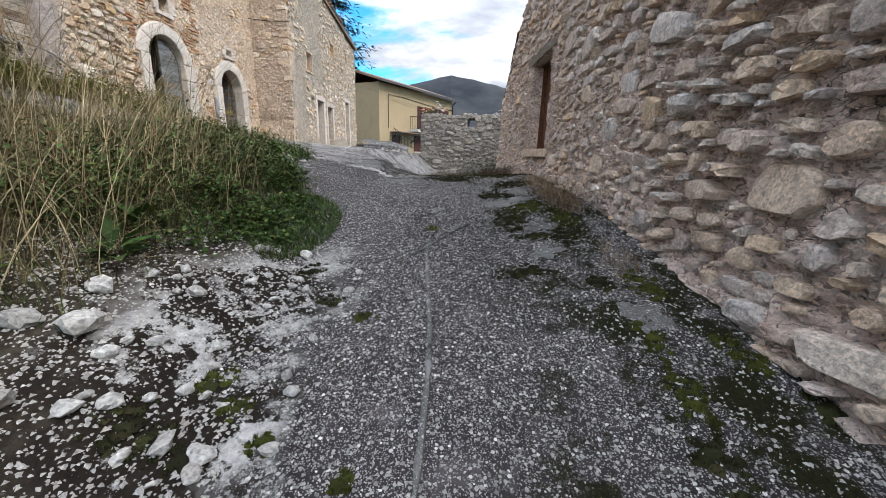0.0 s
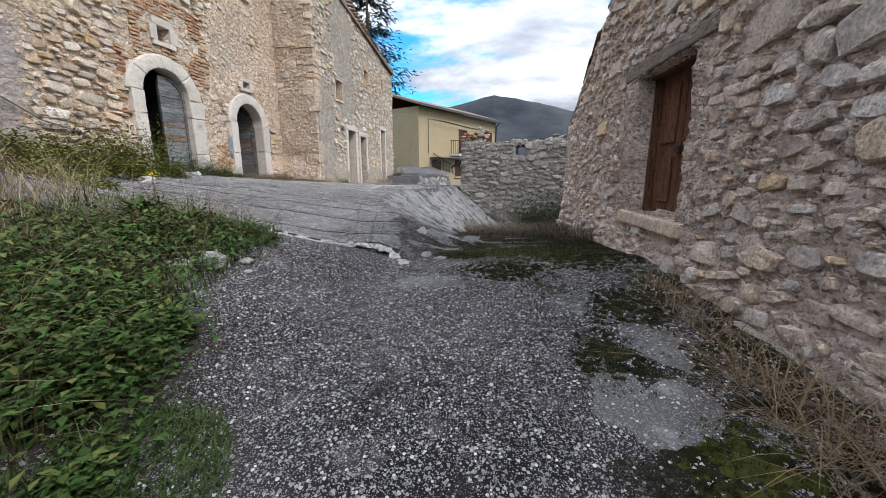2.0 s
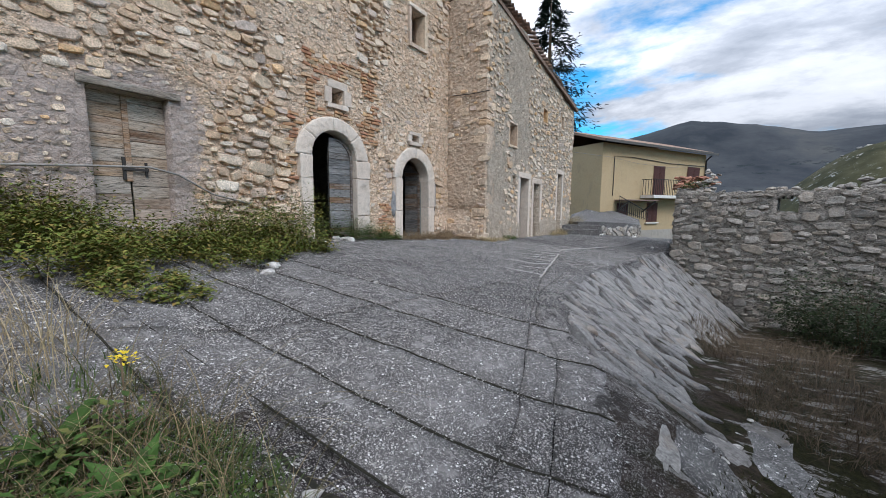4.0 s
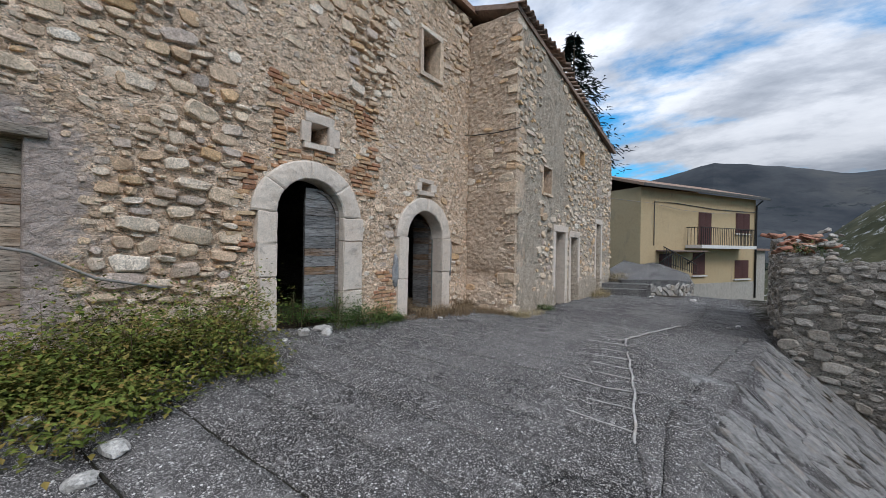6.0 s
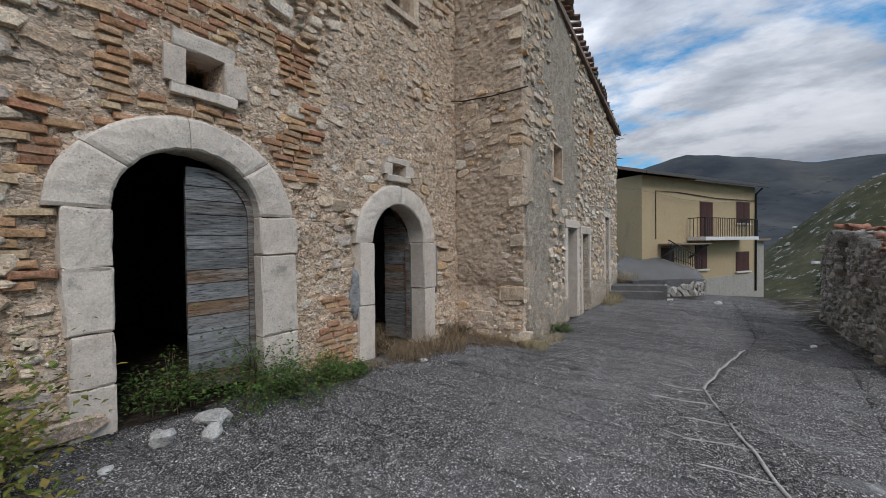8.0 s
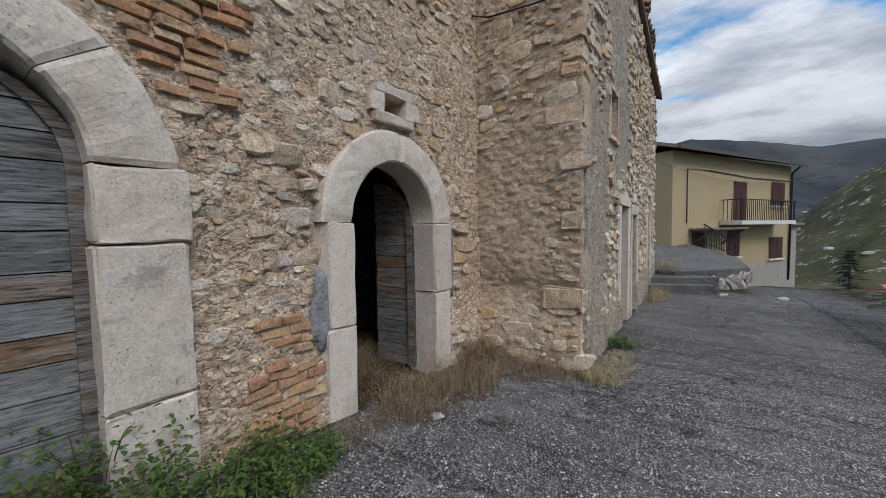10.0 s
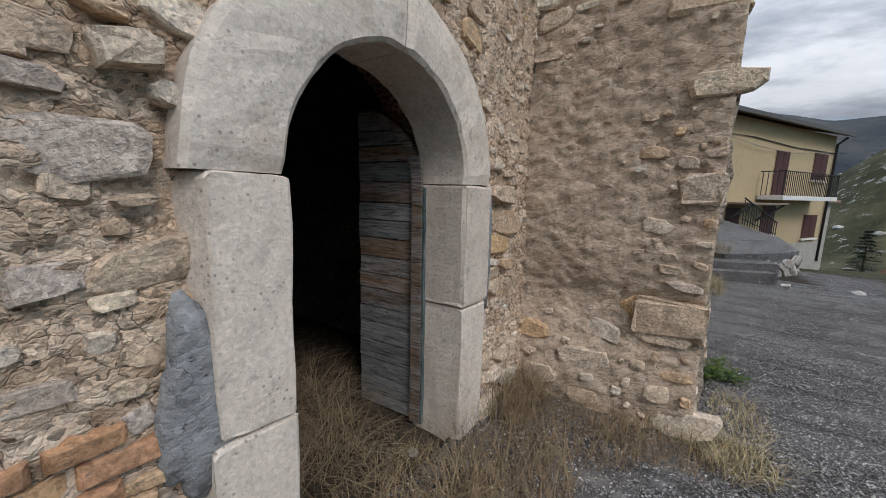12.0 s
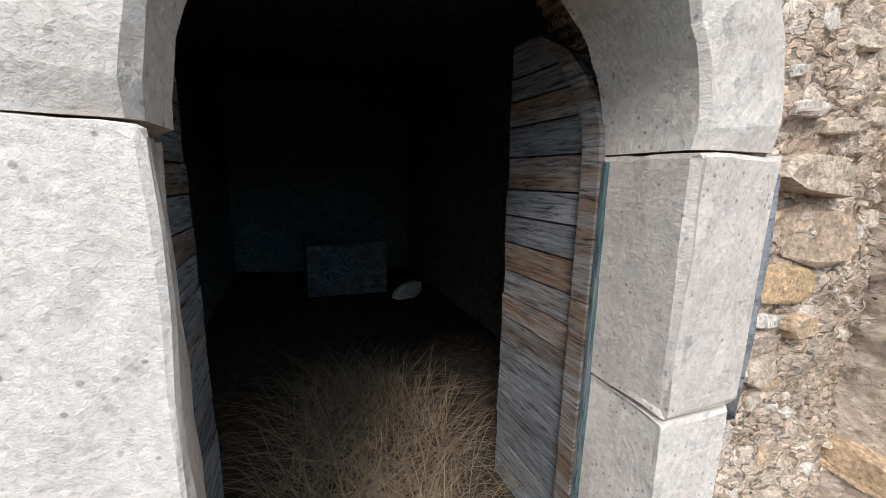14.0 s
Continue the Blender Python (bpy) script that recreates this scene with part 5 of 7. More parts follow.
# fine gravel
gv, gf = [], []
base_v = [(1, 0, 0), (-0.5, 0.9, 0), (-0.5, -0.9, 0), (0.1, 0.1, 0.8)]
base_f = [(0, 1, 3), (1, 2, 3), (2, 0, 3)]
for k in range(42000):
    x, y = r5.uniform(-2.2, 1.5), 0.55 + 5.4 * r5.random() ** 1.4
    if x < -1.1 and y > 2.8 and r5.random() < 0.7:
        continue
    s = 0.0025 + 0.010 * r5.random() ** 4 + (0.008 * r5.random() if x < -0.7 and y < 2.8 else 0)
    t = r5.uniform(0, 6.28)
    z = surface_z(x, y) - 0.001
    i = len(gv)
    for a, b, c in base_v:
        gv.append((x + s * (a * math.cos(t) - b * math.sin(t)), y + s * (a * math.sin(t) + b * math.cos(t)), z + s * c))
    gf += [tuple(i + q for q in face) for face in base_f]
for k in range(60000):
    y = 6.1 + 9.5 * r5.random() ** 1.3
    x = r5.uniform(-6.7, edge_x(y) - 0.05)
    s = 0.003 + 0.007 * r5.random() ** 3
    t = r5.uniform(0, 6.28)
    z = surface_z(x, y) - 0.001
    i = len(gv)
    for a, b, c in base_v:
        gv.append((x + s * (a * math.cos(t) - b * math.sin(t)), y + s * (a * math.sin(t) + b * math.cos(t)), z + s * c))
    gf += [tuple(i + q for q in face) for face in base_f]
tagged(raw("gravel", gv, gf, M["rubble"]), "scattered pale grit and small stones on the lane", "gravel", kind="stuff")
# pale filled seam down the middle of the lane
for pts in ([(-0.06 - 0.02 * math.sin(q * 3) - 0.02 * (q - 1), q, surface_z(-0.06, q) + 0.002) for q in np.arange(0.9, 3.0, 0.1)], [(-0.25 + 0.5 * f, 2.55 + 0.75 * f, surface_z(-0.25 + 0.5 * f, 2.55 + 0.75 * f) + 0.002) for f in np.arange(0, 1.05, 0.1)]):
    tagged(tube("lane_seam", pts, [0.006 + 0.012 * abs(math.sin(i * 1.3)) for i in range(len(pts))], M["pale_slab"]), "pale mortar seam in the lane's concrete", "seam", kind="structure")

# the stepped platform before the cream house
plat = empty("stepped_platform", Matrix.Identity(4), "concrete platform with two steps and a stone retaining wall", "platform")
top = [(-5.66, 23.9, 1.98), (-5.05, 23.45, 1.98), (-4.2, 24.1, 2.0), (-3.2, 26.2, 1.9), (-2.75, 28.0, 1.75), (-2.95, 30.0, 2.0), (-4.6, 31.5, 2.5), (-6.2, 31.0, 2.6), (-6.0, 26.0, 2.3)]
n = len(top)
raw("deck", top + [(x, y, 0.6) for x, y, z in top], [tuple(range(n))] + [((i + 1) % n, i, n + i, n + (i + 1) % n) for i in range(n)], M["slab"], plat)
for k, (dz, dy) in enumerate(((0.0, 0.0), (-0.18, -0.32))):
    bm = bmesh.new()
    box(bm, (-0.05, -0.3, 1.0), (1.75 - 0.1 * k, 0.5, 1.86 + dz), 0.02, m=pose(-5.72, 23.0 + dy - 0.25 + 0.3, 0, 0, 0, 22))
    part("step", bm, M["slab"], plat)
for (a, b) in (((-4.2, 24.1), (-3.2, 26.2)), ((-3.2, 26.2), (-2.75, 28.0)), ((-2.75, 28.0), (-2.95, 30.0))):
    wl = Wall(a, b, 1)
    wl.stones(plat, cells(0.02, wl.length, 0.9, 1.78, 0.22, 0.2, r5, 0.45), r5, M["stone_w"], 0.06, lambda u, z: True, name="retaining_stone", gap=0.01)

# ---- the cream house ----
C0, C1 = (-5.3, 30.5), (0.55, 40.63)
front = Wall(C0, C1, 1)
cream = empty("cream_house", Matrix.Identity(4), "two-storey cream rendered house with brown shutters and balcony", "house")
L = front.length
fm = front.spot(0, 0)
boxed("wall", (0, -7.5, 1.15), (L, 0, 6.85), M["cream"], cream, 0.01, "cream rendered walls", fm)
boxed("plinth", (-0.02, -7.52, -2.5), (L + 0.02, 0.03, 1.15), M["plinth"], cream, 0.01, "grey cement plinth", fm)
rf = [(-0.5, 0.55, 6.80), (L + 0.55, 0.55, 6.80), (L + 0.55, -3.7, 8.1), (-0.5, -3.7, 8.1), (L + 0.55, -8.1, 6.80), (-0.5, -8.1, 6.80)]
rv = [fm @ Vector(p) for p in rf] + [fm @ Vector((p[0], p[1], p[2] + 0.16)) for p in rf]
raw("roof", rv, [(0, 3, 2, 1), (3, 5, 4, 2), (6, 7, 8, 9), (9, 8, 10, 11), (0, 1, 7, 6), (1, 2, 8, 7), (2, 4, 10, 8), (4, 5, 11, 10), (5, 3, 9, 11), (3, 0, 6, 9)], M["tile"], cream, False, "brown tiled roof")
boxed("fascia", (-0.5, 0.55, 6.78), (L + 0.55, 0.62, 6.95), M["grey_board"], cream, 0.005, "dark eaves gutter", fm)


def shuttered(u0, u1, z0, z1, sill=True):
    win = boxed("window", (u0 - 0.04, 0.0, z0 - 0.04), (u1 + 0.04, 0.02, z1 + 0.04), M["cream"], cream, 0.005, "", fm)
    mid = (u0 + u1) / 2
    for a, b in ((u0, mid - 0.01), (mid + 0.01, u1)):
        sh = boxed("shutter", (a, 0.02, z0), (b, 0.05, z1), M["brown_shutter"], win, 0.006, "dark brown slatted shutter", fm)
    k = z0 + 0.1
    bm = bmesh.new()
    while k < z1 - 0.1:
        for a, b in ((u0, mid - 0.01), (mid + 0.01, u1)):
            box(bm, (a + 0.08, 0.05, k), (b - 0.08, 0.065, k + 0.05), 0.0, m=fm)
        k += 0.1
    part("louvre", bm, M["brown_shutter"], win)
    if sill:
        boxed("sill", (u0 - 0.12, 0.0, z0 - 0.12), (u1 + 0.12, 0.14, z0 - 0.045), M["white"], win, 0.008, "white stone sill", fm)


shuttered(5.25, 6.55, 3.63, 5.68, False)
shuttered(9.3, 10.9, 4.48, 5.82)
shuttered(4.75, 5.95, 1.72, 3.1)
shuttered(9.25, 10.85, 1.40, 2.63)
balc = boxed("balcony", (3.97, 0.03, 3.38), (9.77, 1.0, 3.58), M["white"], cream, 0.01, "pale balcony slab", fm)
bars = [(u, 0.95) for u in np.arange(4.02, 9.75, 0.19)] + [(4.02, v) for v in np.arange(0.15, 0.95, 0.19)] + [(9.72, v) for v in np.arange(0.15, 0.95, 0.19)]
for u, v in bars:
    boxed("baluster", (u - 0.012, v - 0.012, 3.58), (u + 0.012, v + 0.012, 4.62), M["iron"], balc, 0.0, "", fm)
boxed("top_rail", (3.99, 0.92, 4.62), (9.76, 0.98, 4.66), M["iron"], balc, 0.004, "", fm)
for u in (4.02, 9.72):
    boxed("end_rail", (u - 0.03, 0.05, 4.62), (u + 0.03, 0.98, 4.66), M["iron"], balc, 0.004, "", fm)
boxed("canopy", (1.3, 0.03, 3.16), (4.4, 1.1, 3.24), M["tile"], cream, 0.02, "small tiled porch canopy", fm @ Matrix.Shear("XZ", 4, (0, 0)))
for u in (1.5, 4.2):
    tube("canopy_brace", [fm @ Vector((u, 0.03, 2.4)), fm @ Vector((u, 1.0, 3.15))], 0.05, M["grey_board"], cream)
boxed("front_door", (1.6, 0.02, 1.3), (2.7, 0.06, 3.0), M["brown_shutter"], cream, 0.01, "dark brown front door", fm)
rail = empty("stair_railing", fm, "dark wrought-iron stair railing by the cream house", "railing")
for k in range(15):
    u = 0.15 + 0.2 * k
    boxed("baluster", (u - 0.012, 1.3, 2.45 - 0.22 * u * 0.9), (u + 0.012, 1.324, 3.4 - 0.34 * u), M["iron"], rail, 0.0)
tube("handrail", [(0.12, 1.31, 3.42), (3.0, 1.31, 2.42)], 0.03, M["iron"], rail)
tube("bottom_rail", [(0.12, 1.31, 2.62), (3.0, 1.31, 1.95)], 0.02, M["iron"], rail)
tagged(tube("drainpipe", [fm @ Vector(p) for p in ((11.62, 0.45, 6.75), (11.6, 0.1, 6.4), (11.6, 0.08, 0.0))], 0.06, M["iron"]), "dark drainpipe at the corner of the cream house", "pipe")
tagged(tube("house_cable", [fm @ Vector(p) for p in ((1.1, 0.04, 3.5), (1.1, 0.04, 6.05), (3.0, 0.04, 6.08), (7.0, 0.04, 5.92), (11.5, 0.04, 5.95))], 0.025, M["grey_board"]), "thin cable clipped along the cream wall", "cable")
tagged(tube("overhead_wire", [(-5.7, 23.5, 5.4)] + [tuple(fm @ Vector((11.4 * f, 0.15, 6.0 - 0.4 * math.sin(f * 3.1)))) for f in (0.05, 0.3, 0.6, 1.0)], 0.012, M["cable"]), "pale wire strung from the long wall to the house", "wire")
annex = empty("annex", Matrix.Identity(4), "small grey annex with a tiled lean-to roof behind the house", "annex")
boxed("wall", (L + 0.1, -4.0, -2.5), (L + 2.2, -0.4, 3.3), M["plinth"], annex, 0.01, "", fm)
boxed("roof", (L - 0.1, -4.2, 3.3), (L + 2.5, -0.1, 3.45), M["tile"], annex, 0.02, "", fm)

RED_TILE = TILE.copy()
RED_TILE.materials[0] = M["tile_red"]
# the ruin's crest: fallen tiles, stones and a slot filled with rubble
for k in range(26):
    x = -1.0 + 0.75 * r5.random()
    y = 16.35 + 2.6 * r5.random()
    tile_ob = new("fallen_tile", RED_TILE)
    tile_ob.matrix_basis = pose(x, y, 3.1 + 0.22 * r5.random() + 0.12 * (y - 16.3), r5.uniform(-25, 25), r5.uniform(-20, 20), r5.uniform(0, 360)) @ Matrix.Diagonal((0.55, 0.8, 0.8, 1))
    tagged(tile_ob, "broken red roof tile lying on the ruin's wall top", "roof tile", "fallen tiles")
for k in range(40):
    t = r5.random()
    p = ruin_front.at(0.1 + 4.6 * t, -0.3 + r5.uniform(-0.15, 0.15), 0)
    rock(p.x, p.y, r5.uniform(0.04, 0.10), "grey stone loose on the ruin's wall top", 0.0, r_top(0.1 + 4.6 * t) + 0.01)
for k in range(36):
    p = ruin_front.at(2.9 + 1.8 * r5.random(), -0.5 - 0.6 * r5.random(), 0)
    rock(p.x, p.y, r5.uniform(0.07, 0.14), "grey stone in the heap behind the ruin wall", 0.0, 3.1 + 0.6 * r5.random() * math.exp(-((p.x - 3.0) / 0.7) ** 2))
for k in range(18):
    p = ruin_front.at(0.2 + 0.6 * r5.random(), -0.25 - 0.8 * r5.random(), 0)
    rock(p.x, p.y, r5.uniform(0.05, 0.09), "pale stone heaped on the ruin's corner", 0.0, 3.15 + 0.5 * r5.random())
boxed("slot_infill", (1.66, -0.5, 2.28), (2.34, -0.22, 3.36), M["render"], wall_ruin_side, 0.01, "", ruin_side.spot(0, 0))


# ---- plants ----
def leaf_like(cols, rough=0.6):
    def build(net, pos):
        rnd = piece_random(net)
        col = net.ramp(rnd, [(i / (len(cols) - 1), c) for i, c in enumerate(cols)])
        a = net.noise(pos, 9.0, 4, 0.6)
        return net.mix(1.0, col, net.ramp(a, [(0.3, 0.7), (0.7, 1.25)]), "MULTIPLY"), rough, a, 0.002
    return build


M["straw"] = material("dry_straw", leaf_like([(0.36, 0.28, 0.15), (0.54, 0.44, 0.26), (0.22, 0.17, 0.09), (0.46, 0.38, 0.23), (0.15, 0.11, 0.06), (0.28, 0.22, 0.12)], 0.75))
M["brown_straw"] = material("brown_straw", leaf_like([(0.20, 0.135, 0.08), (0.28, 0.20, 0.12), (0.14, 0.10, 0.065), (0.33, 0.25, 0.15)], 0.8))
M["thatch"] = material("matted_grass", leaf_like([(0.10, 0.085, 0.045), (0.06, 0.065, 0.025), (0.17, 0.13, 0.075), (0.045, 0.05, 0.02), (0.22, 0.17, 0.10)], 0.8))
M["dark_straw"] = material("dark_dead_grass", leaf_like([(0.075, 0.055, 0.038), (0.12, 0.09, 0.06), (0.05, 0.04, 0.028)], 0.8))
M["grass"] = material("green_grass", leaf_like([(0.055, 0.10, 0.022), (0.075, 0.12, 0.03), (0.04, 0.075, 0.02), (0.12, 0.13, 0.05)]))
M["leaf"] = material("green_leaf", leaf_like([(0.045, 0.085, 0.02), (0.06, 0.115, 0.028), (0.035, 0.06, 0.018), (0.085, 0.13, 0.035), (0.13, 0.13, 0.04)]))
M["bush_leaf"] = material("olive_leaf", leaf_like([(0.10, 0.135, 0.028), (0.14, 0.175, 0.036), (0.06, 0.08, 0.02), (0.18, 0.185, 0.045), (0.23, 0.16, 0.05), (0.11, 0.145, 0.03)]))
M["dark_leaf"] = material("dark_shrub_leaf", leaf_like([(0.022, 0.032, 0.014), (0.03, 0.042, 0.018), (0.018, 0.022, 0.012)]))
M["needle"] = material("conifer_needle", leaf_like([(0.012, 0.022, 0.018), (0.018, 0.03, 0.022), (0.01, 0.017, 0.014)]))
M["stem"] = material("brown_stem", leaf_like([(0.10, 0.07, 0.045), (0.14, 0.10, 0.065)], 0.8))
M["moss"] = material("dark_moss", leaf_like([(0.018, 0.018, 0.009), (0.036, 0.038, 0.014), (0.012, 0.011, 0.007), (0.05, 0.045, 0.02)], 0.95))
M["moss_bright"] = material("bright_moss", leaf_like([(0.04, 0.046, 0.012), (0.07, 0.074, 0.016), (0.025, 0.027, 0.01)], 0.95))
M["flower"] = material("yellow_flower", leaf_like([(0.65, 0.48, 0.03), (0.7, 0.55, 0.05)]))

rp = random.Random(12)


class Sheaf:
    """Collects blades and leaves into one mesh."""

    def __init__(self):
        self.v, self.f = [], []

    def blade(self, p, azim, height, lean, width, curl=1.0, seg=4):
        """A tapering blade that leans over towards azim."""
        dx, dy = math.cos(azim), math.sin(azim)
        sx, sy = -dy * width / 2, dx * width / 2
        k = len(self.v)
        for i in range(seg):
            t = i / seg
            out = lean * (t ** (1 + curl))
            up = height * (t - 0.42 * min(1.0, lean / max(height, 0.01)) * t ** 3)
            w = 1 - t * 0.75
            x, y, z = p[0] + dx * out, p[1] + dy * out, p[2] + up
            self.v += [(x - sx * w, y - sy * w, z), (x + sx * w, y + sy * w, z)]
        self.v.append((p[0] + dx * lean, p[1] + dy * lean, p[2] + height * (1 - 0.42 * min(1.0, lean / max(height, 0.01)))))
        for i in range(seg - 1):
            a = k + 2 * i
            self.f.append((a, a + 1, a + 3, a + 2))
        self.f.append((k + 2 * seg - 2, k + 2 * seg - 1, k + 2 * seg))

    def leaf(self, p, size, azim, tilt, ratio=0.55):
        """A folded oval leaf."""
        ca, sa, ct, st = math.cos(azim), math.sin(azim), math.cos(tilt), math.sin(tilt)
        k = len(self.v)
        for a, b, c in ((0, 0, 0), (0.4, ratio / 2, 0.10), (1.0, 0, -0.08), (0.4, -ratio / 2, 0.10), (0.45, 0, 0.0)):
            x, z = a * ct - c * st, a * st + c * ct
            self.v.append((p[0] + size * (x * ca - b * sa), p[1] + size * (x * sa + b * ca), p[2] + size * z))
        self.f += [(k, k + 4, k + 1), (k + 1, k + 4, k + 2), (k, k + 3, k + 4), (k + 3, k + 2, k + 4)]

    def make(self, name, mat, parent=None, label=""):
        return raw(name, self.v, self.f, mat, parent, False, label)


def stuff(sheaf, name, mat, label, category):
    return tagged(sheaf.make(name, mat), label, category, kind="stuff")


def bank_density(x, y):
    """How thickly the bank is overgrown."""
    if y > 5.75 + 0.2 * noise.noise((x * 1.4, 0, 4)):
        return 0.0
    edge = -1.28 - 0.45 * sstep(1.9 - y, 0.0, 1.2) + 0.2 * noise.noise((y * 1.3, 1, 1)) - 0.5 * sstep(y, 3.4, 5.0)
    return sstep(edge - x, 0.0, 0.25)


# tall dry grass on the bank
tall, low = Sheaf(), Sheaf()
for k in range(1300):
    x, y = -1.45 - 3.4 * rp.random() ** 1.2, rp.uniform(0.1, 5.6)
    if x < -3.4 and y > 4.3 or rp.random() > bank_density(x + 0.3, y) * (1.0 if y < 3.2 else 0.22):
        continue
    z = ground_z(x, y) - 0.02
    hgt = (0.6 + 0.95 * rp.random() ** 1.4) * (1.0 + 0.3 * sstep(-x, 2.0, 2.8) if y < 3.2 else 0.55)
    az = rp.choice((rp.gauss(0.5, 0.7), rp.uniform(0, 6.28)))
    for _ in range(rp.randrange(2, 7)):
        tall.blade((x + rp.gauss(0, 0.06), y + rp.gauss(0, 0.06), z), az + rp.gauss(0, 0.6), hgt * rp.uniform(0.5, 1.25), min(1.1, hgt * rp.uniform(0.3, 1.7)), rp.uniform(0.002, 0.005), rp.uniform(0.3, 1.1), 6)
for k in range(420):
    x, y = rp.uniform(-3.2, -1.55), rp.uniform(0.3, 3.4)
    tall.blade((x, y, ground_z(x, y)), rp.gauss(0.6, 0.8), rp.uniform(0.9, 1.6), rp.uniform(0.3, 1.1), rp.uniform(0.004, 0.0065), rp.uniform(0.2, 0.9), 7)
stuff(tall, "tall_dry_grass", M["straw"], "tall bleached dry grass leaning over the bank", "grass")
thatch = Sheaf()
for k in range(14000):
    x, y = -1.35 - 4.5 * rp.random(), rp.uniform(-0.2, 5.7)
    if x < -3.4 and y > 4.3 or rp.random() > bank_density(x + 0.1, y):
        continue
    z = ground_z(x, y) - 0.02
    hgt = rp.uniform(0.12, 0.5)
    thatch.blade((x, y, z), rp.uniform(0, 6.28), hgt, hgt * rp.uniform(0.4, 1.4), rp.uniform(0.003, 0.008), 0.7, 4)
stuff(thatch, "matted_dry_grass", M["thatch"], "matted brown dead grass covering the bank", "grass")
green = Sheaf()
for k in range(9000):
    x, y = -1.15 - 2.6 * rp.random() ** 1.2, rp.uniform(0.6, 5.6)
    if rp.random() > bank_density(x, y) * (0.35 if y < 2.2 else 1.0):
        continue
    hgt = rp.uniform(0.05, 0.22)
    green.blade((x, y, ground_z(x, y) - 0.01), rp.uniform(0, 6.28), hgt, hgt * rp.uniform(0.2, 1.0), rp.uniform(0.004, 0.009), 0.8, 3)
stuff(green, "green_grass", M["grass"], "short fresh green grass along the lane's edge", "grass")
weeds = Sheaf()
for k in range(2600):
    x, y = -1.2 - 1.9 * rp.random() ** 1.3, 2.0 + 3.4 * rp.random()
    if rp.random() > bank_density(x, y) or noise.noise((x * 1.7, y * 1.7, 9)) < -0.15:
        continue
    z = ground_z(x, y)
    hgt = rp.uniform(0.03, 0.26) * sstep(-x, 1.0, 1.9)
    for _ in range(7):
        weeds.leaf((x + rp.gauss(0, 0.05), y + rp.gauss(0, 0.05), z + hgt * rp.uniform(0.2, 1.0) + 0.01), rp.uniform(0.025, 0.06), rp.uniform(0, 6.28), rp.uniform(-0.2, 0.7))
stuff(weeds, "leafy_weeds", M["leaf"], "low leafy green weeds on the bank", "weeds")
for cx, cy in ((-1.72, 1.85), (-1.95, 1.35), (-1.85, 2.2), (-2.1, 2.6), (-1.75, 2.9), (-3.0, 5.2), (-2.6, 5.3)):
    sh = Sheaf()
    for _ in range(16):
        az = rp.uniform(0, 6.28)
        sh.leaf((cx + 0.03 * math.cos(az), cy + 0.03 * math.sin(az), ground_z(cx, cy) + rp.uniform(0.02, 0.10)), rp.uniform(0.12, 0.22), az, rp.uniform(0.1, 0.8), 0.42)
    tagged(sh.make("broadleaf_plant", M["leaf"]), "broad-leaved green rosette plant at the foot of the bank", "plant", "rosette plants")
sh = Sheaf()
for _ in range(60):
    p = (-3.05 + rp.gauss(0, 0.025), 5.42 + rp.gauss(0, 0.025), ground_z(-3.05, 5.42) + 0.34 + rp.gauss(0, 0.015))
    sh.leaf(p, 0.018, rp.uniform(0, 6.28), rp.uniform(0, 1.2), 0.8)
fl = empty("yellow_flower", Matrix.Identity(4), "small yellow flower head among the dry grass", "flower")
sh.make("bloom", M["flower"], fl)
tube("stalk", [(-3.05, 5.42, ground_z(-3.05, 5.42)), (-3.05, 5.42, ground_z(-3.05, 5.42) + 0.34)], 0.004, M["stem"], fl)


def bush(name, cx, cy, rx, ry, h, leaves, size, mat, label, base=None, stems=26, flat=0.55):
    """A low bush: arching stems with leaves along and around them."""
    ob = empty(name, Matrix.Identity(4), label, "bush")
    lv, st = Sheaf(), Sheaf()
    tips = []
    for _ in range(stems):
        a, r = rp.uniform(0, 6.28), math.sqrt(rp.random())
        x, y = cx + rx * 0.85 * r * math.cos(a), cy + ry * 0.85 * r * math.sin(a)
        z = ground_z(x, y) if base is None else base
        hh = h * (1 - 0.55 * r * r) * rp.uniform(0.6, 1.1)
        az = a + rp.gauss(0, 0.6)
        lean = hh * rp.uniform(0.2, 0.9)
        tips.append((x, y, z, az, hh, lean))
        st.blade((x, y, z - 0.03), az, hh * 1.3, lean, 0.010, 0.7, 5)
    per = leaves // stems
    for x, y, z, az, hh, lean in tips:
        for _ in range(per):
            t = rp.uniform(0.08, 1.0)
            s = 0.05 + 0.30 * h * (1 - t * 0.6)
            lv.leaf((x + math.cos(az) * lean * t ** 1.7 + rp.gauss(0, s * 0.6), y + math.sin(az) * lean * t ** 1.7 + rp.gauss(0, s * 0.6), z + max(0.01, hh * t * rp.uniform(0.75, 1.15))), size * rp.uniform(0.6, 1.35), rp.uniform(0, 6.28), rp.uniform(-0.5, 0.7), 0.6)
    tagged(lv.make("foliage", mat, ob), kind="stuff")
    tagged(st.make("stem_tangle", M["stem"], ob), kind="stuff")
    return ob


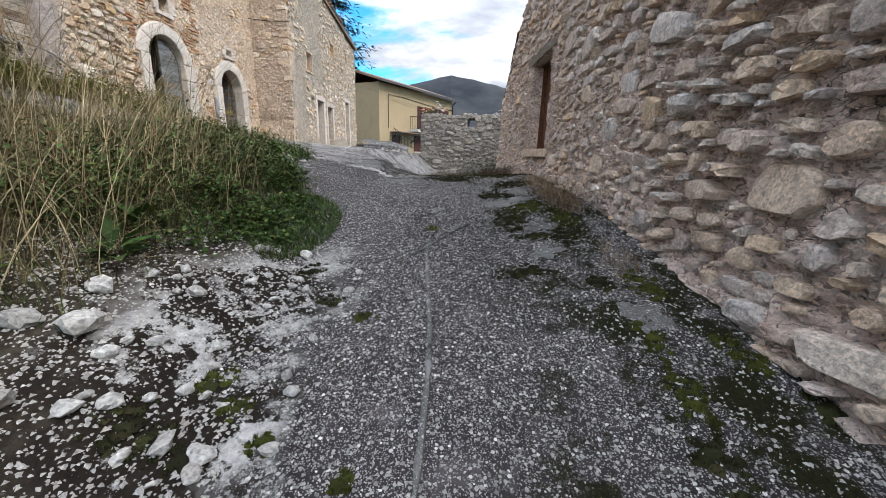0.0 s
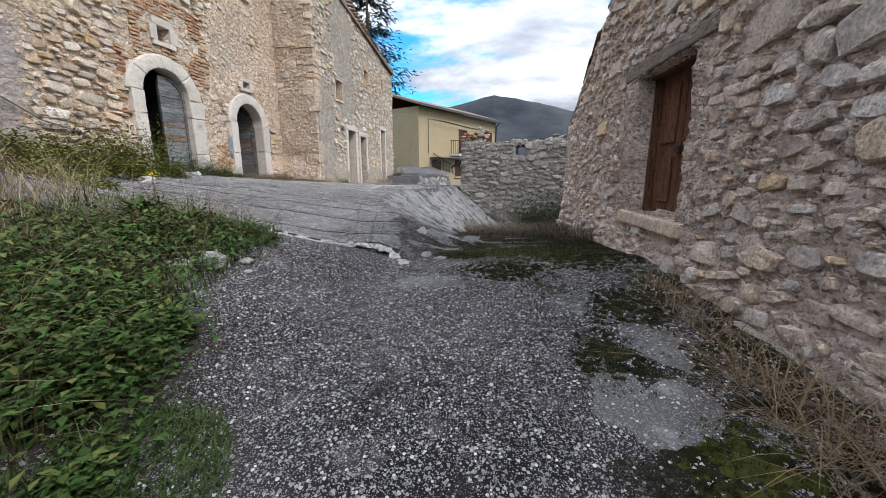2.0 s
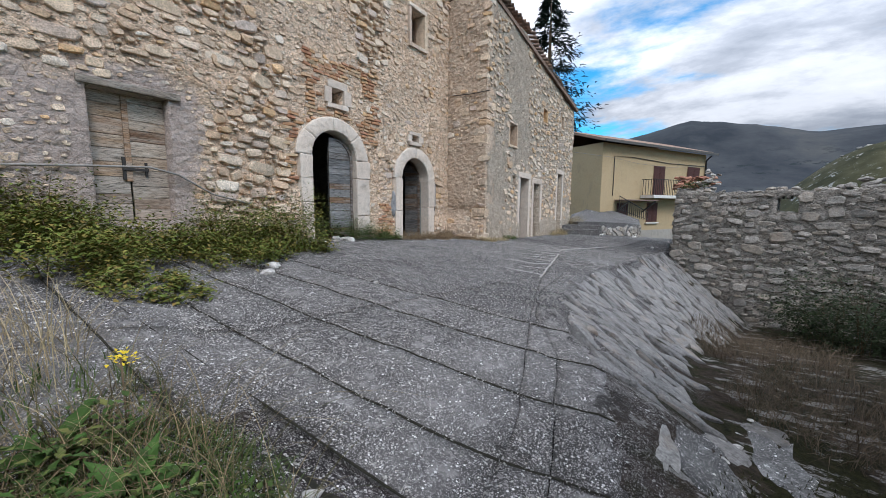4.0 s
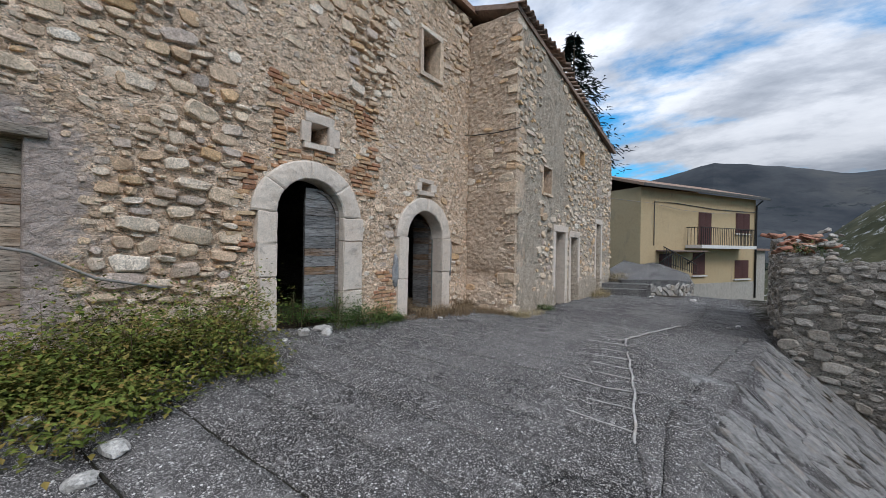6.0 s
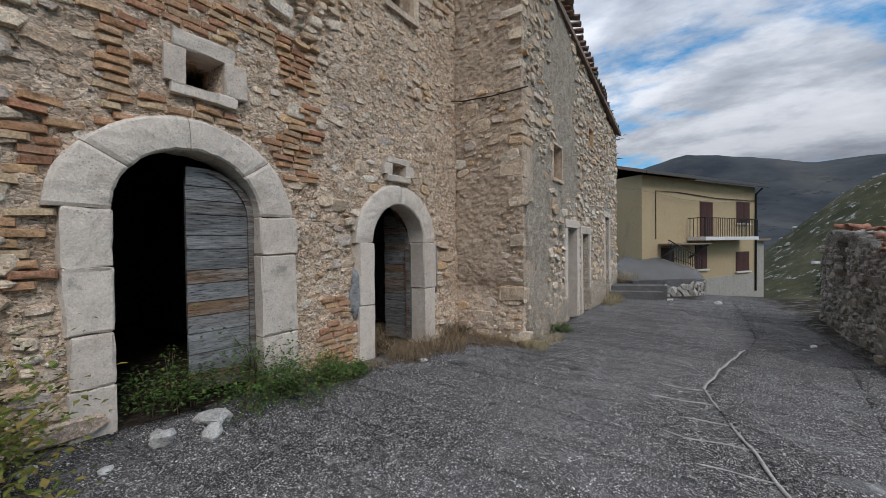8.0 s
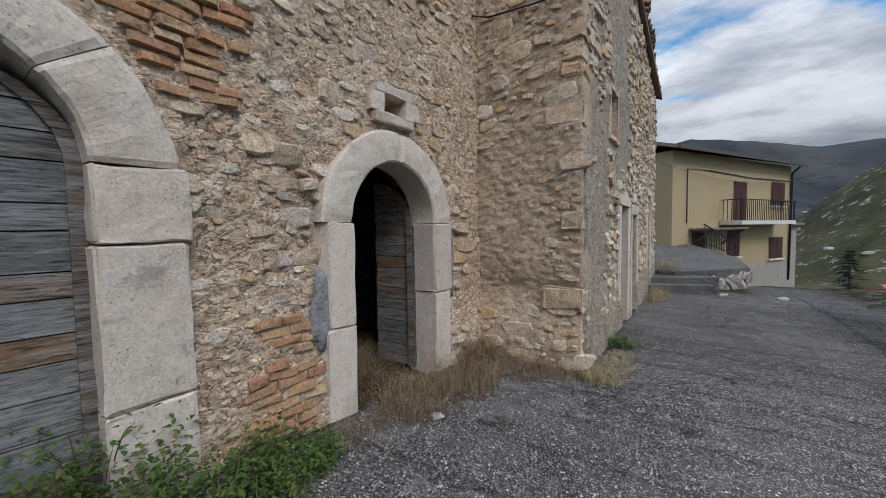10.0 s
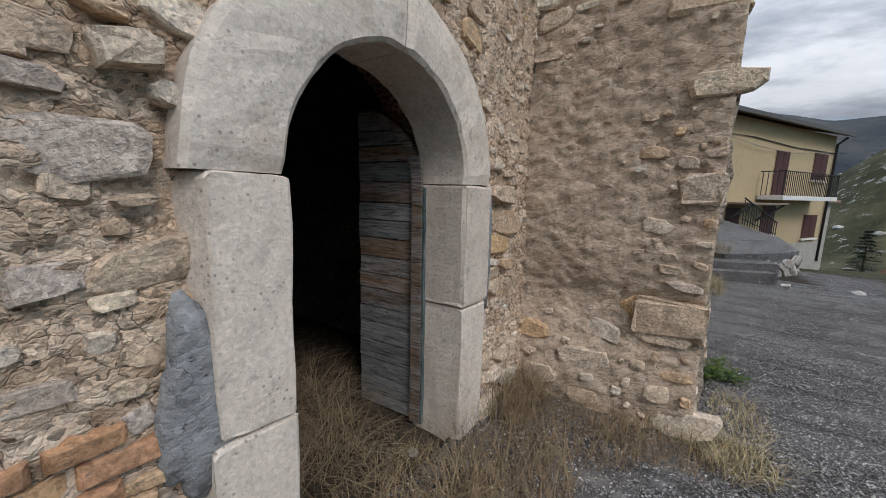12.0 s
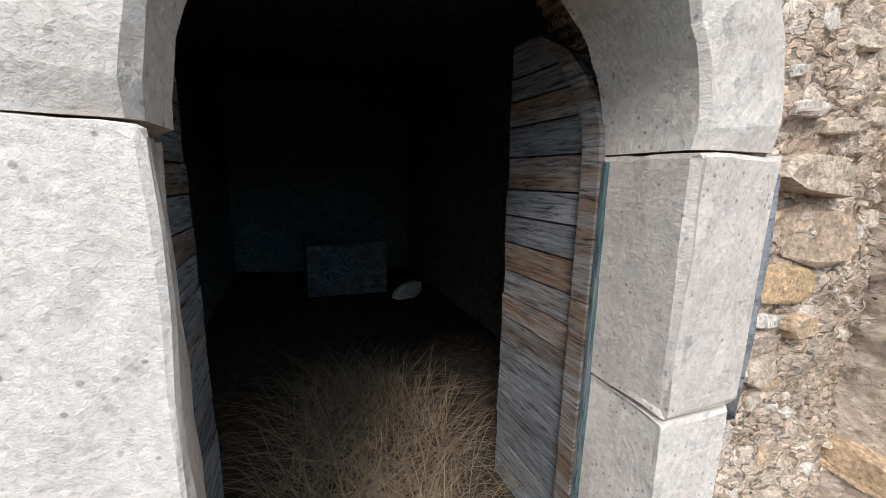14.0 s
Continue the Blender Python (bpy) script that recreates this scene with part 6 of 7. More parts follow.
for cx, cy, rx, ry, h in ((-1.95, 2.75, 0.3, 0.4, 0.42), (-2.0, 3.4, 0.35, 0.45, 0.45), (-2.15, 4.1, 0.4, 0.4, 0.4), (-2.5, 3.0, 0.4, 0.5, 0.5), (-2.7, 3.8, 0.4, 0.5, 0.6), (-1.7, 3.7, 0.25, 0.5, 0.22), (-2.6, 4.7, 0.35, 0.3, 0.3), (-2.4, 2.2, 0.35, 0.4, 0.6)):
    bush("bank_weed", cx, cy, rx, ry, h, 1500, 0.045, M["leaf"], "leafy green weed clump on the grassy bank", stems=26)
# bushes at the foot of the tall wall
LB = "tangled olive-green bramble bush against the stone wall"
for cx, cy, rx, ry, h in ((-6.6, 8.5, 0.65, 0.75, 1.05), (-6.7, 7.9, 0.6, 0.6, 0.95), (-6.2, 7.9, 0.6, 0.7, 0.55), (-5.7, 7.4, 0.55, 0.6, 0.4), (-6.6, 7.0, 0.7, 0.6, 0.45), (-6.2, 6.3, 0.8, 0.7, 0.5), (-6.9, 5.8, 0.7, 0.8, 0.75), (-5.6, 5.7, 0.8, 0.6, 0.45), (-5.0, 6.2, 0.5, 0.5, 0.22), (-6.3, 4.8, 0.9, 0.8, 0.8), (-6.05, 8.75, 0.35, 0.4, 0.3)):
    bush("bramble_bush", cx, cy, rx, ry, h, int(3600 * rx * ry / 0.4), 0.05, M["bush_leaf"], LB, stems=34)
for cx, cy, rx, ry, h in ((-6.95, 10.75, 0.3, 0.4, 0.46), (-6.8, 11.25, 0.38, 0.45, 0.42), (-6.95, 11.75, 0.25, 0.3, 0.24), (-7.5, 10.25, 0.3, 0.3, 0.5), (-7.35, 10.95, 0.12, 0.15, 0.8)):
    bush("doorway_weed", cx, cy, rx, ry, h, 1400, 0.038, M["leaf"], "dark green weeds growing in the stable doorway", stems=26)
bush("wall_creeper", -7.15, 9.05, 0.12, 0.25, 0.55, 260, 0.05, M["bush_leaf"], "thin green creeper on the bare foot of the wall", stems=8)
bush("corner_weed", -5.65, 16.2, 0.2, 0.35, 0.2, 500, 0.04, M["leaf"], "small green weed at the foot of the long wall", stems=12)
bush("ruin_shrub", 1.9, 14.0, 1.0, 1.0, 1.7, 9000, 0.06, M["dark_leaf"], "dark dense shrub in the gully before the ruin", stems=70)
bush("ruin_shrub", 3.0, 12.8, 0.9, 1.3, 1.5, 6000, 0.06, M["dark_leaf"], "dark dense shrub in the gully before the ruin", stems=60)
bush("ruin_weed", -0.75, 16.7, 0.3, 0.35, 0.25, 500, 0.04, M["leaf"], "green weeds growing on the ruin's wall top", base=3.2, stems=12)
bush("ruin_weed", -0.6, 17.6, 0.35, 0.6, 0.2, 600, 0.04, M["leaf"], "green weeds growing on the ruin's wall top", base=3.3, stems=12)


def dry_tuft(cx, cy, rx, ry, n, h, label, mat="brown_straw", name="dry_tuft", z=None, w=0.005, lean=1.0):
    sh = Sheaf()
    for _ in range(n):
        a, r = rp.uniform(0, 6.28), math.sqrt(rp.random())
        x, y = cx + rx * r * math.cos(a), cy + ry * r * math.sin(a)
        zz = ground_z(x, y) - 0.01 if z is None else z
        hh = h * rp.uniform(0.35, 1.1)
        sh.blade((x, y, zz), rp.uniform(0, 6.28), hh, hh * lean * rp.uniform(0.3, 1.5), w * rp.uniform(0.6, 1.3), 0.7, 4)
    return tagged(sh.make(name, M[mat]), label, "grass", kind="stuff")


for cx, cy, rx, ry, n, h in ((-6.85, 12.95, 0.3, 0.4, 700, 0.32), (-6.75, 13.6, 0.35, 0.45, 900, 0.30), (-6.6, 14.3, 0.5, 0.35, 900, 0.20), (-7.0, 14.4, 0.2, 0.4, 500, 0.45), (-6.1, 14.5, 0.4, 0.25, 600, 0.20), (-6.9, 12.3, 0.15, 0.3, 200, 0.15)):
    dry_tuft(cx, cy, rx, ry, n, h, "tangle of brown dead weeds at the foot of the wall")
dry_tuft(-5.65, 14.65, 0.25, 0.25, 500, 0.22, "yellowing grass tuft at the wall corner", "straw")
dry_tuft(-5.55, 15.3, 0.2, 0.5, 400, 0.16, "yellowing grass along the foot of the long wall", "straw")
dry_tuft(-5.45, 21.6, 0.3, 1.2, 700, 0.45, "dry straw-coloured weeds at the foot of the long wall", "straw")
dry_tuft(-5.3, 24.0, 0.4, 0.6, 500, 0.6, "dry straw-coloured weeds beside the steps", "straw", z=1.9)
dry_tuft(1.15, 3.7, 0.16, 0.5, 420, 0.3, "arching brown dead grass against the rubble wall", "brown_straw", lean=2.2)
dry_tuft(1.2, 4.8, 0.15, 0.6, 260, 0.22, "arching brown dead grass against the rubble wall", "brown_straw", lean=2.2)
dry_tuft(1.15, 2.3, 0.12, 0.25, 90, 0.16, "thin dry grass at the foot of the rubble wall", "brown_straw")
dry_tuft(1.1, 8.3, 0.35, 1.3, 1500, 0.35, "dead brown grass along the foot of the rubble wall", "dark_straw")
dry_tuft(0.4, 9.2, 0.9, 1.2, 2200, 0.3, "dead brown grass in the gully", "dark_straw", lean=1.3)
dry_tuft(0.2, 12.0, 0.9, 1.6, 1800, 0.4, "dead brown grass in the gully", "dark_straw", lean=1.3)
dry_tuft(0.3, 7.0, 1.1, 0.9, 5000, 0.05, "short mossy turf in the hollow", "moss", w=0.006)
dry_tuft(0.35, 6.6, 1.0, 0.9, 7000, 0.035, "olive mossy turf in the hollow below the slab", "moss_bright", "mossy_turf", None, 0.008)
dry_tuft(-3.9, 4.9, 0.5, 0.6, 600, 0.7, "tall dry grass beside the slab", "straw", w=0.004)

def moss_bed(cx, cy, rx, ry, mat, seed):
    """A ragged bed of many small moss cushions with fronds."""
    ob = empty("moss_bed", Matrix.Identity(4), "ragged dark green moss bed growing on the lane", "moss", kind="stuff")
    verts, faces, sh = [], [], Sheaf()
    count = min(260, max(12, int(rx * ry * 2300)))
    for q in range(count):
        a, r = rp.uniform(0, 6.28), rp.random() ** 0.6
        x, y = cx + rx * r * math.cos(a), cy + ry * r * math.sin(a)
        s = rp.uniform(0.01, 0.036) * (1.25 - 0.75 * r)
        z, k, n = surface_z(x, y), len(verts), 9
        verts.append((x, y, z + s * 0.28))
        for f, up in ((0.55, 0.22), (1.0, -0.12)):
            for i in range(n):
                t = 6.283 * i / n
                d = s * f * (1 + 0.6 * noise.noise((math.cos(t) * 2 + q, math.sin(t) * 2, seed)))
                verts.append((x + d * 1.2 * math.cos(t), y + d * math.sin(t), z + s * up))
        for i in range(n):
            j = (i + 1) % n
            faces += [(k, k + 1 + i, k + 1 + j), (k + 1 + i, k + 1 + n + i, k + 1 + n + j, k + 1 + j)]
        for _ in range(int(s * 1400)):
            t, d = rp.uniform(0, 6.283), s * 1.1 * math.sqrt(rp.random())
            sh.blade((x + d * math.cos(t), y + d * math.sin(t), z), rp.uniform(0, 6.28), rp.uniform(0.008, 0.02), rp.uniform(0.0, 0.014), 0.005, 0.7, 2)
    tagged(raw("cushion_layer", verts, faces, mat, ob, True), kind="stuff")
    tagged(sh.make("frond_layer", mat, ob), kind="stuff")


dry_tuft(-2.5, 5.35, 0.55, 0.42, 2600, 0.12, "fresh green grass beside the slab's lip", "grass", w=0.006)
dry_tuft(-2.7, 5.2, 0.5, 0.45, 500, 0.3, "dry grass beside the slab's lip", "brown_straw")
bush("bank_weed", -2.2, 5.3, 0.35, 0.3, 0.16, 1200, 0.035, M["leaf"], "leafy green weed clump on the grassy bank", stems=24)
dry_tuft(-1.2, 3.0, 0.3, 0.65, 4200, 0.10, "fresh green grass creeping over the lane's edge", "grass", w=0.007)
bush("bank_weed", -1.35, 2.9, 0.25, 0.5, 0.14, 1300, 0.04, M["leaf"], "low leafy weeds creeping over the lane's edge", stems=24)
# moss on the lane
for x, y, rx, ry, s, m in ((0.98, 1.25, 0.07, 0.16, 1, "moss_bright"), (1.0, 1.6, 0.06, 0.22, 2, "moss_bright"), (0.93, 1.0, 0.09, 0.14, 3, "moss"), (1.33, 1.45, 0.10, 0.16, 4, "moss_bright"), (1.42, 1.15, 0.08, 0.12, 5, "moss"),
                           (-0.95, 1.35, 0.10, 0.08, 6, "moss_bright"), (-0.80, 1.22, 0.07, 0.06, 7, "moss_bright"), (-0.86, 1.0, 0.12, 0.06, 8, "moss"), (-0.62, 1.08, 0.05, 0.06, 9, "moss_bright"), (-0.40, 1.82, 0.07, 0.05, 10, "moss_bright"), (-0.65, 1.98, 0.11, 0.06, 11, "moss"), (-1.1, 1.1, 0.14, 0.12, 12, "moss"), (-0.85, 2.3, 0.10, 0.12, 13, "moss"),
                           (0.55, 2.35, 0.20, 0.10, 14, "moss"), (0.75, 2.9, 0.22, 0.12, 15, "moss"), (0.62, 3.3, 0.16, 0.3, 16, "moss"), (0.85, 3.6, 0.22, 0.25, 17, "moss_bright"), (0.98, 2.85, 0.14, 0.2, 18, "moss"), (1.05, 3.2, 0.12, 0.25, 19, "moss_bright"), (0.6, 4.3, 0.2, 0.35, 20, "moss"), (0.85, 4.9, 0.3, 0.3, 21, "moss"), (0.95, 2.1, 0.1, 0.12, 22, "moss"), (1.2, 2.05, 0.10, 0.2, 23, "moss_bright"),
                           (0.3, 6.4, 0.7, 0.5, 24, "moss_bright"), (0.9, 6.0, 0.5, 0.35, 25, "moss"), (-0.35, 6.3, 0.3, 0.3, 26, "moss"), (0.1, 5.7, 0.45, 0.25, 27, "moss"), (-0.3, 0.95, 0.05, 0.04, 28, "moss_bright"), (-0.1, 3.1, 0.05, 0.10, 29, "moss_bright")):
    moss_bed(x, y, rx, ry, M[m], s)
# the wide moss and pale crust areas beside the rubble wall
for x, y, rx, ry, s in ((0.62, 3.9, 0.22, 0.3, 41), (0.8, 3.05, 0.16, 0.22, 42), (0.85, 4.4, 0.2, 0.2, 43), (1.05, 1.75, 0.12, 0.14, 44), (0.75, 2.6, 0.12, 0.1, 45), (0.5, 5.0, 0.2, 0.2, 46), (-0.5, 5.35, 0.35, 0.2, 47), (-0.75, 7.4, 0.2, 0.5, 48), (-0.3, 8.0, 0.15, 0.6, 49)):
    patch(x, y, rx, ry, M["pale_slab"], "pale_crust", "pale worn concrete crust on the lane", "patch", 0.006, s, "structure", 1.0)

# straw and rubble on the cellar floor
dry_tuft(-7.75, 13.2, 0.5, 0.45, 600, 0.10, "trampled brown straw on the cellar floor", "brown_straw", "cellar_straw", 1.73, 0.004, 1.6)
dry_tuft(-8.35, 13.1, 0.8, 0.5, 2600, 0.42, "heap of dead grey stalks on the cellar floor", "brown_straw", "cellar_stalks", 1.74, 0.005, 1.5)
dry_tuft(-7.2, 13.15, 0.35, 0.45, 520, 0.16, "trampled dead weeds on the cellar threshold", "brown_straw", "cellar_straw", 1.74, 0.004, 1.6)
dry_tuft(-7.3, 13.3, 0.4, 0.3, 260, 0.2, "few pale straw stalks on the cellar threshold", "straw", "cellar_straw", 1.74, 0.003, 1.8)
for k in range(44):
    rock(-7.3 - 2.2 * rp.random(), 12.3 + 1.7 * rp.random(), rp.uniform(0.02, 0.06), "small stone on the dark cellar floor", 0, 1.73)
rock(-8.1, 12.35, 0.11, "pale block on the dark cellar floor", 0, 1.74)
mang = empty("stone_trough", Matrix.Identity(4), "dusty stone trough at the back of the cellar", "trough")
boxed("front_slab", (-11.4, 12.9, 1.72), (-11.2, 13.9, 2.5), M["dark_room"], mang, 0.02)
boxed("end_slab", (-12.4, 12.9, 1.72), (-11.4, 13.05, 2.5), M["dark_room"], mang, 0.02)
rock(-11.0, 14.1, 0.22, "whitish boulder beside the trough", 0, 1.8)


def smear(cu, cz, ru, rz, seed, label):
    """A thin ragged daub of cement on the wall."""
    verts, faces, n = [facade.at(cu, 0.028, cz)], [], 30
    for f, o in ((0.6, 0.048), (0.92, 0.04), (1.0, 0.0)):
        for i in range(n):
            t = 6.2832 * i / n
            d = f * (1 + 0.45 * noise.fractal((math.cos(t) * 1.5 + seed, math.sin(t) * 1.5, seed), 0.7, 2.2, 4))
            verts.append(facade.at(cu + ru * d * math.cos(t), o - 0.022 + 0.006 * noise.noise((t * 4, f * 5, seed)), cz + rz * d * math.sin(t)))
    for i in range(n):
        j = (i + 1) % n
        faces.append((0, 1 + i, 1 + j))
        for r in range(2):
            faces.append((1 + r * n + i, 1 + r * n + n + i, 1 + r * n + n + j, 1 + r * n + j))
    tagged(raw("cement_smear", verts, faces, M["cement"], smooth=True), label, "patch", kind="structure")


smear(DOOR2[0] + Y0 - 0.30, 2.72, 0.10, 0.30, 1.3, "grey cement daub beside the dressed jamb")
smear(DOOR2[1] + Y0 + 0.36, 3.0, 0.03, 0.35, 4.1, "narrow grey cement daub beside the dressed jamb")


# ---- trees and far things ----
def conifer(x, y, h, base, spread, label, tiers=16):
    ob = empty("conifer", Matrix.Identity(4), label, "tree")
    tube("trunk", [(x, y, base), (x + 0.05, y, base + h * 0.5), (x, y, base + h)], [h * 0.02, h * 0.014, 0.02], M["stem"], ob)
    sh = Sheaf()
    limb = Sheaf()
    for t in range(tiers):
        f = (t + 0.6) / tiers
        z = base + h * (0.12 + 0.88 * f)
        r = spread * (1 - f) ** 0.8 * rp.uniform(0.75, 1.1) + 0.15
        for _ in range(11):
            a = rp.uniform(0, 6.28)
            ln = r * rp.uniform(0.6, 1.15)
            droop = -0.18 * ln
            limb.blade((x, y, z), a, 0.05, ln, 0.05, 0.0, 3)
            for _ in range(26):
                q = rp.uniform(0.15, 1.0)
                sh.leaf((x + math.cos(a) * ln * q + rp.gauss(0, 0.09 * ln), y + math.sin(a) * ln * q + rp.gauss(0, 0.09 * ln), z + droop * q + rp.gauss(0, 0.04 * h / 6)), rp.uniform(0.12, 0.3) * h / 9, a + rp.gauss(0, 0.7), rp.uniform(-0.7, 0.2), 0.3)
    tagged(sh.make("crown", M["needle"], ob), kind="stuff")
    tagged(limb.make("branchwork", M["stem"], ob), kind="stuff")


conifer(-13.2, 44.0, 23.5, 1.0, 7.5, "tall dark conifer rising behind the long wall", 22)
conifer(10.5, 68.0, 8.0, -7.5, 3.0, "dark conifer beyond the cream house", 22)
hut = empty("red_roof_hut", pose(14.6, 66.0, -6.0, 0, 0, 20), "small pale hut with a red tiled roof in the valley", "hut")
boxed("wall", (-2.5, -2.0, -2.0), (2.5, 2.0, 2.2), M["white"], hut, 0.01)
raw("roof", [(-2.9, -2.4, 2.1), (2.9, -2.4, 2.1), (2.9, 0, 3.2), (-2.9, 0, 3.2), (2.9, 2.4, 2.1), (-2.9, 2.4, 2.1), (-2.9, -2.4, 1.95), (2.9, -2.4, 1.95), (2.9, 2.4, 1.95), (-2.9, 2.4, 1.95)], [(0, 1, 2, 3), (3, 2, 4, 5), (6, 9, 8, 7), (0, 6, 7, 1), (4, 8, 9, 5), (1, 7, 8, 4, 2), (0, 3, 5, 9, 6)], M["tile_red"], hut, False, "red tiled roof")
for k in range(60):
    a, d = radians(rp.uniform(4, 40)), rp.uniform(100, 165)
    x, y = d * math.sin(a), 8 + d * math.cos(a)
    s = rp.uniform(0.3, 1.1)
    ob = new("hill_rock", GREY[rp.randrange(7)])
    ob.matrix_basis = pose(x, y, ground_z(x, y) - 0.1 * s, 0, 0, rp.uniform(0, 360)) @ Matrix.Diagonal((s, s * 0.8, s * 0.9, 1))
    tagged(ob, "grey limestone outcrop on the grassy hill", "rock", "hill rocks")
far_trees = Sheaf()
for k in range(260):
    a, d = radians(rp.uniform(3, 45)), rp.uniform(185, 330)
    x, y = d * math.sin(a), 8 + d * math.cos(a)
    z = ground_z(x, y)
    for _ in range(22):
        far_trees.leaf((x + rp.gauss(0, 2.0), y + rp.gauss(0, 2.0), z + rp.uniform(0, 5.5)), rp.uniform(1.0, 2.2), rp.uniform(0, 6.28), rp.uniform(-0.5, 1.0), 0.8)
stuff(far_trees, "far_wood", M["needle"], "dark scattered woodland behind the hill", "wood")


# ---- stones of the walls ----
def outside(*zones):
    return lambda u, z: not any(h(u, z) for h in zones)


f_clear = [
    arch(DOOR1[0] + Y0 - 0.27, DOOR1[1] + Y0 + 0.40, 1.0, DOOR1[3], 0.86),
    arch(DOOR2[0] + Y0 - 0.29, DOOR2[1] + Y0 + 0.31, 1.0, DOOR2[3], 0.88),
    rect(6.34 + Y0, 7.62 + Y0, 2.2, 4.36), rect(10.14 + Y0, 10.96 + Y0, 4.68, 5.36), rect(12.8 + Y0, 13.55 + Y0, 4.28, 4.74), rect(12.86 + Y0, 13.76 + Y0, 6.82, 8.02),
]


def bricky(u, z):
    y = u - Y0
    if 9.28 < y < 9.62 and 3.0 < z < 4.5:
        return True
    if 9.75 < y < 11.75 and 4.15 < z < 5.75 and noise.noise((y * 1.5, z * 1.5, 8)) > -0.12:
        return True
    if 11.42 < y < 12.3 and 1.7 < z < 2.72 and noise.noise((y * 2.2, z * 2.2, 3)) > -0.25:
        return True
    return False


free = outside(*f_clear)


r9 = random.Random(9)
f_open = lambda u, z: free(u, z) and not bricky(u, z)
big = rubble(7.2, 16.83, 1.6, 9.0, ((0.34, 0.17, 7), (0.23, 0.12, 50), (0.16, 0.08, 200), (0.09, 0.05, 420)), r9, lambda u, z: f_open(u, z) and bare(u, z) > 0.52)
facade.stones(wall_main, big, r9, M["stone_f"], lambda u, z: 0.016 + 0.022 * sstep(bare(u, z), 0.5, 0.9), lambda u, z: u > 8.4 and z < 5.5, bulge=f_proud, gap=0.003)
small = rubble(7.2, 16.83, 1.6, 9.0, ((0.26, 0.14, 3), (0.15, 0.08, 22), (0.09, 0.055, 70), (0.05, 0.035, 60)), r9, lambda u, z: f_open(u, z) and bare(u, z) <= 0.52 and r9.random() < (0.8 if u < 15.9 else 0.35) and (bare(u, z) > 0.0 or r9.random() < 0.25))
facade.stones(wall_main, small, r9, M["stone_f"], 0.014, lambda u, z: u > 12.9 and z < 4.6, bulge=f_proud, name="small_stone", limit=260, gap=0.003, sink=0.002)
courses = []
z = 1.75
while z < 5.75:
    u = 9.0 + Y0 + r9.uniform(0, 0.2)
    while u < 12.4 + Y0:
        ln = r9.uniform(0.13, 0.27)
        cu, cz = u + ln / 2, z + 0.026
        if bricky(cu, cz) and free(u, cz) and free(u + ln, cz) and r9.random() < 0.9:
            t = r9.uniform(-0.008, 0.008)
            courses.append([(u, z + t), (u + ln, z - t), (u + ln, z + 0.060 - t), (u, z + 0.060 + t)])
        u += ln + 0.012
    z += 0.072
facade.stones(wall_main, courses, r9, M["brick"], 0.026, lambda u, z: True, name="brick", limit=300, gap=0.004, bulge=f_proud)

bcells = rubble(0.35, 1.6, 1.6, 8.6, ((0.34, 0.2, 5), (0.2, 0.1, 22), (0.11, 0.06, 60), (0.06, 0.04, 60)), r9, lambda u, z: noise.noise((u * 0.9, z * 0.8, 14)) + 1.1 * sstep(2.7 - z, 0, 0.5) + 0.1 + r9.uniform(-0.3, 0.3) > 0.2)
buttress.stones(wall_return, bcells, r9, M["stone_f"], 0.022, lambda u, z: z < 4.5, bulge=b_proud, gap=0.003)
quoins = []
z = 1.75
while z < 8.5:
    h = r9.uniform(0.14, 0.34)
    ln = r9.uniform(0.22, 0.5)
    if r9.random() < 0.5:
        quoins.append((z, h, ln))
    z += h + 0.02
for k, (z, h, ln) in enumerate(quoins):
    bm = bmesh.new()
    lx, ly = (ln, 0.22) if k % 2 else (0.24, ln)
    box(bm, (-5.87 - lx, 14.812 - r9.uniform(0.0, 0.014), z), (-5.862 + r9.uniform(0.0, 0.014), 14.83 + ly, z + h), 0.035, 0.02, r9)
    part("corner_stone", bm, M["stone_f"], wall_return)

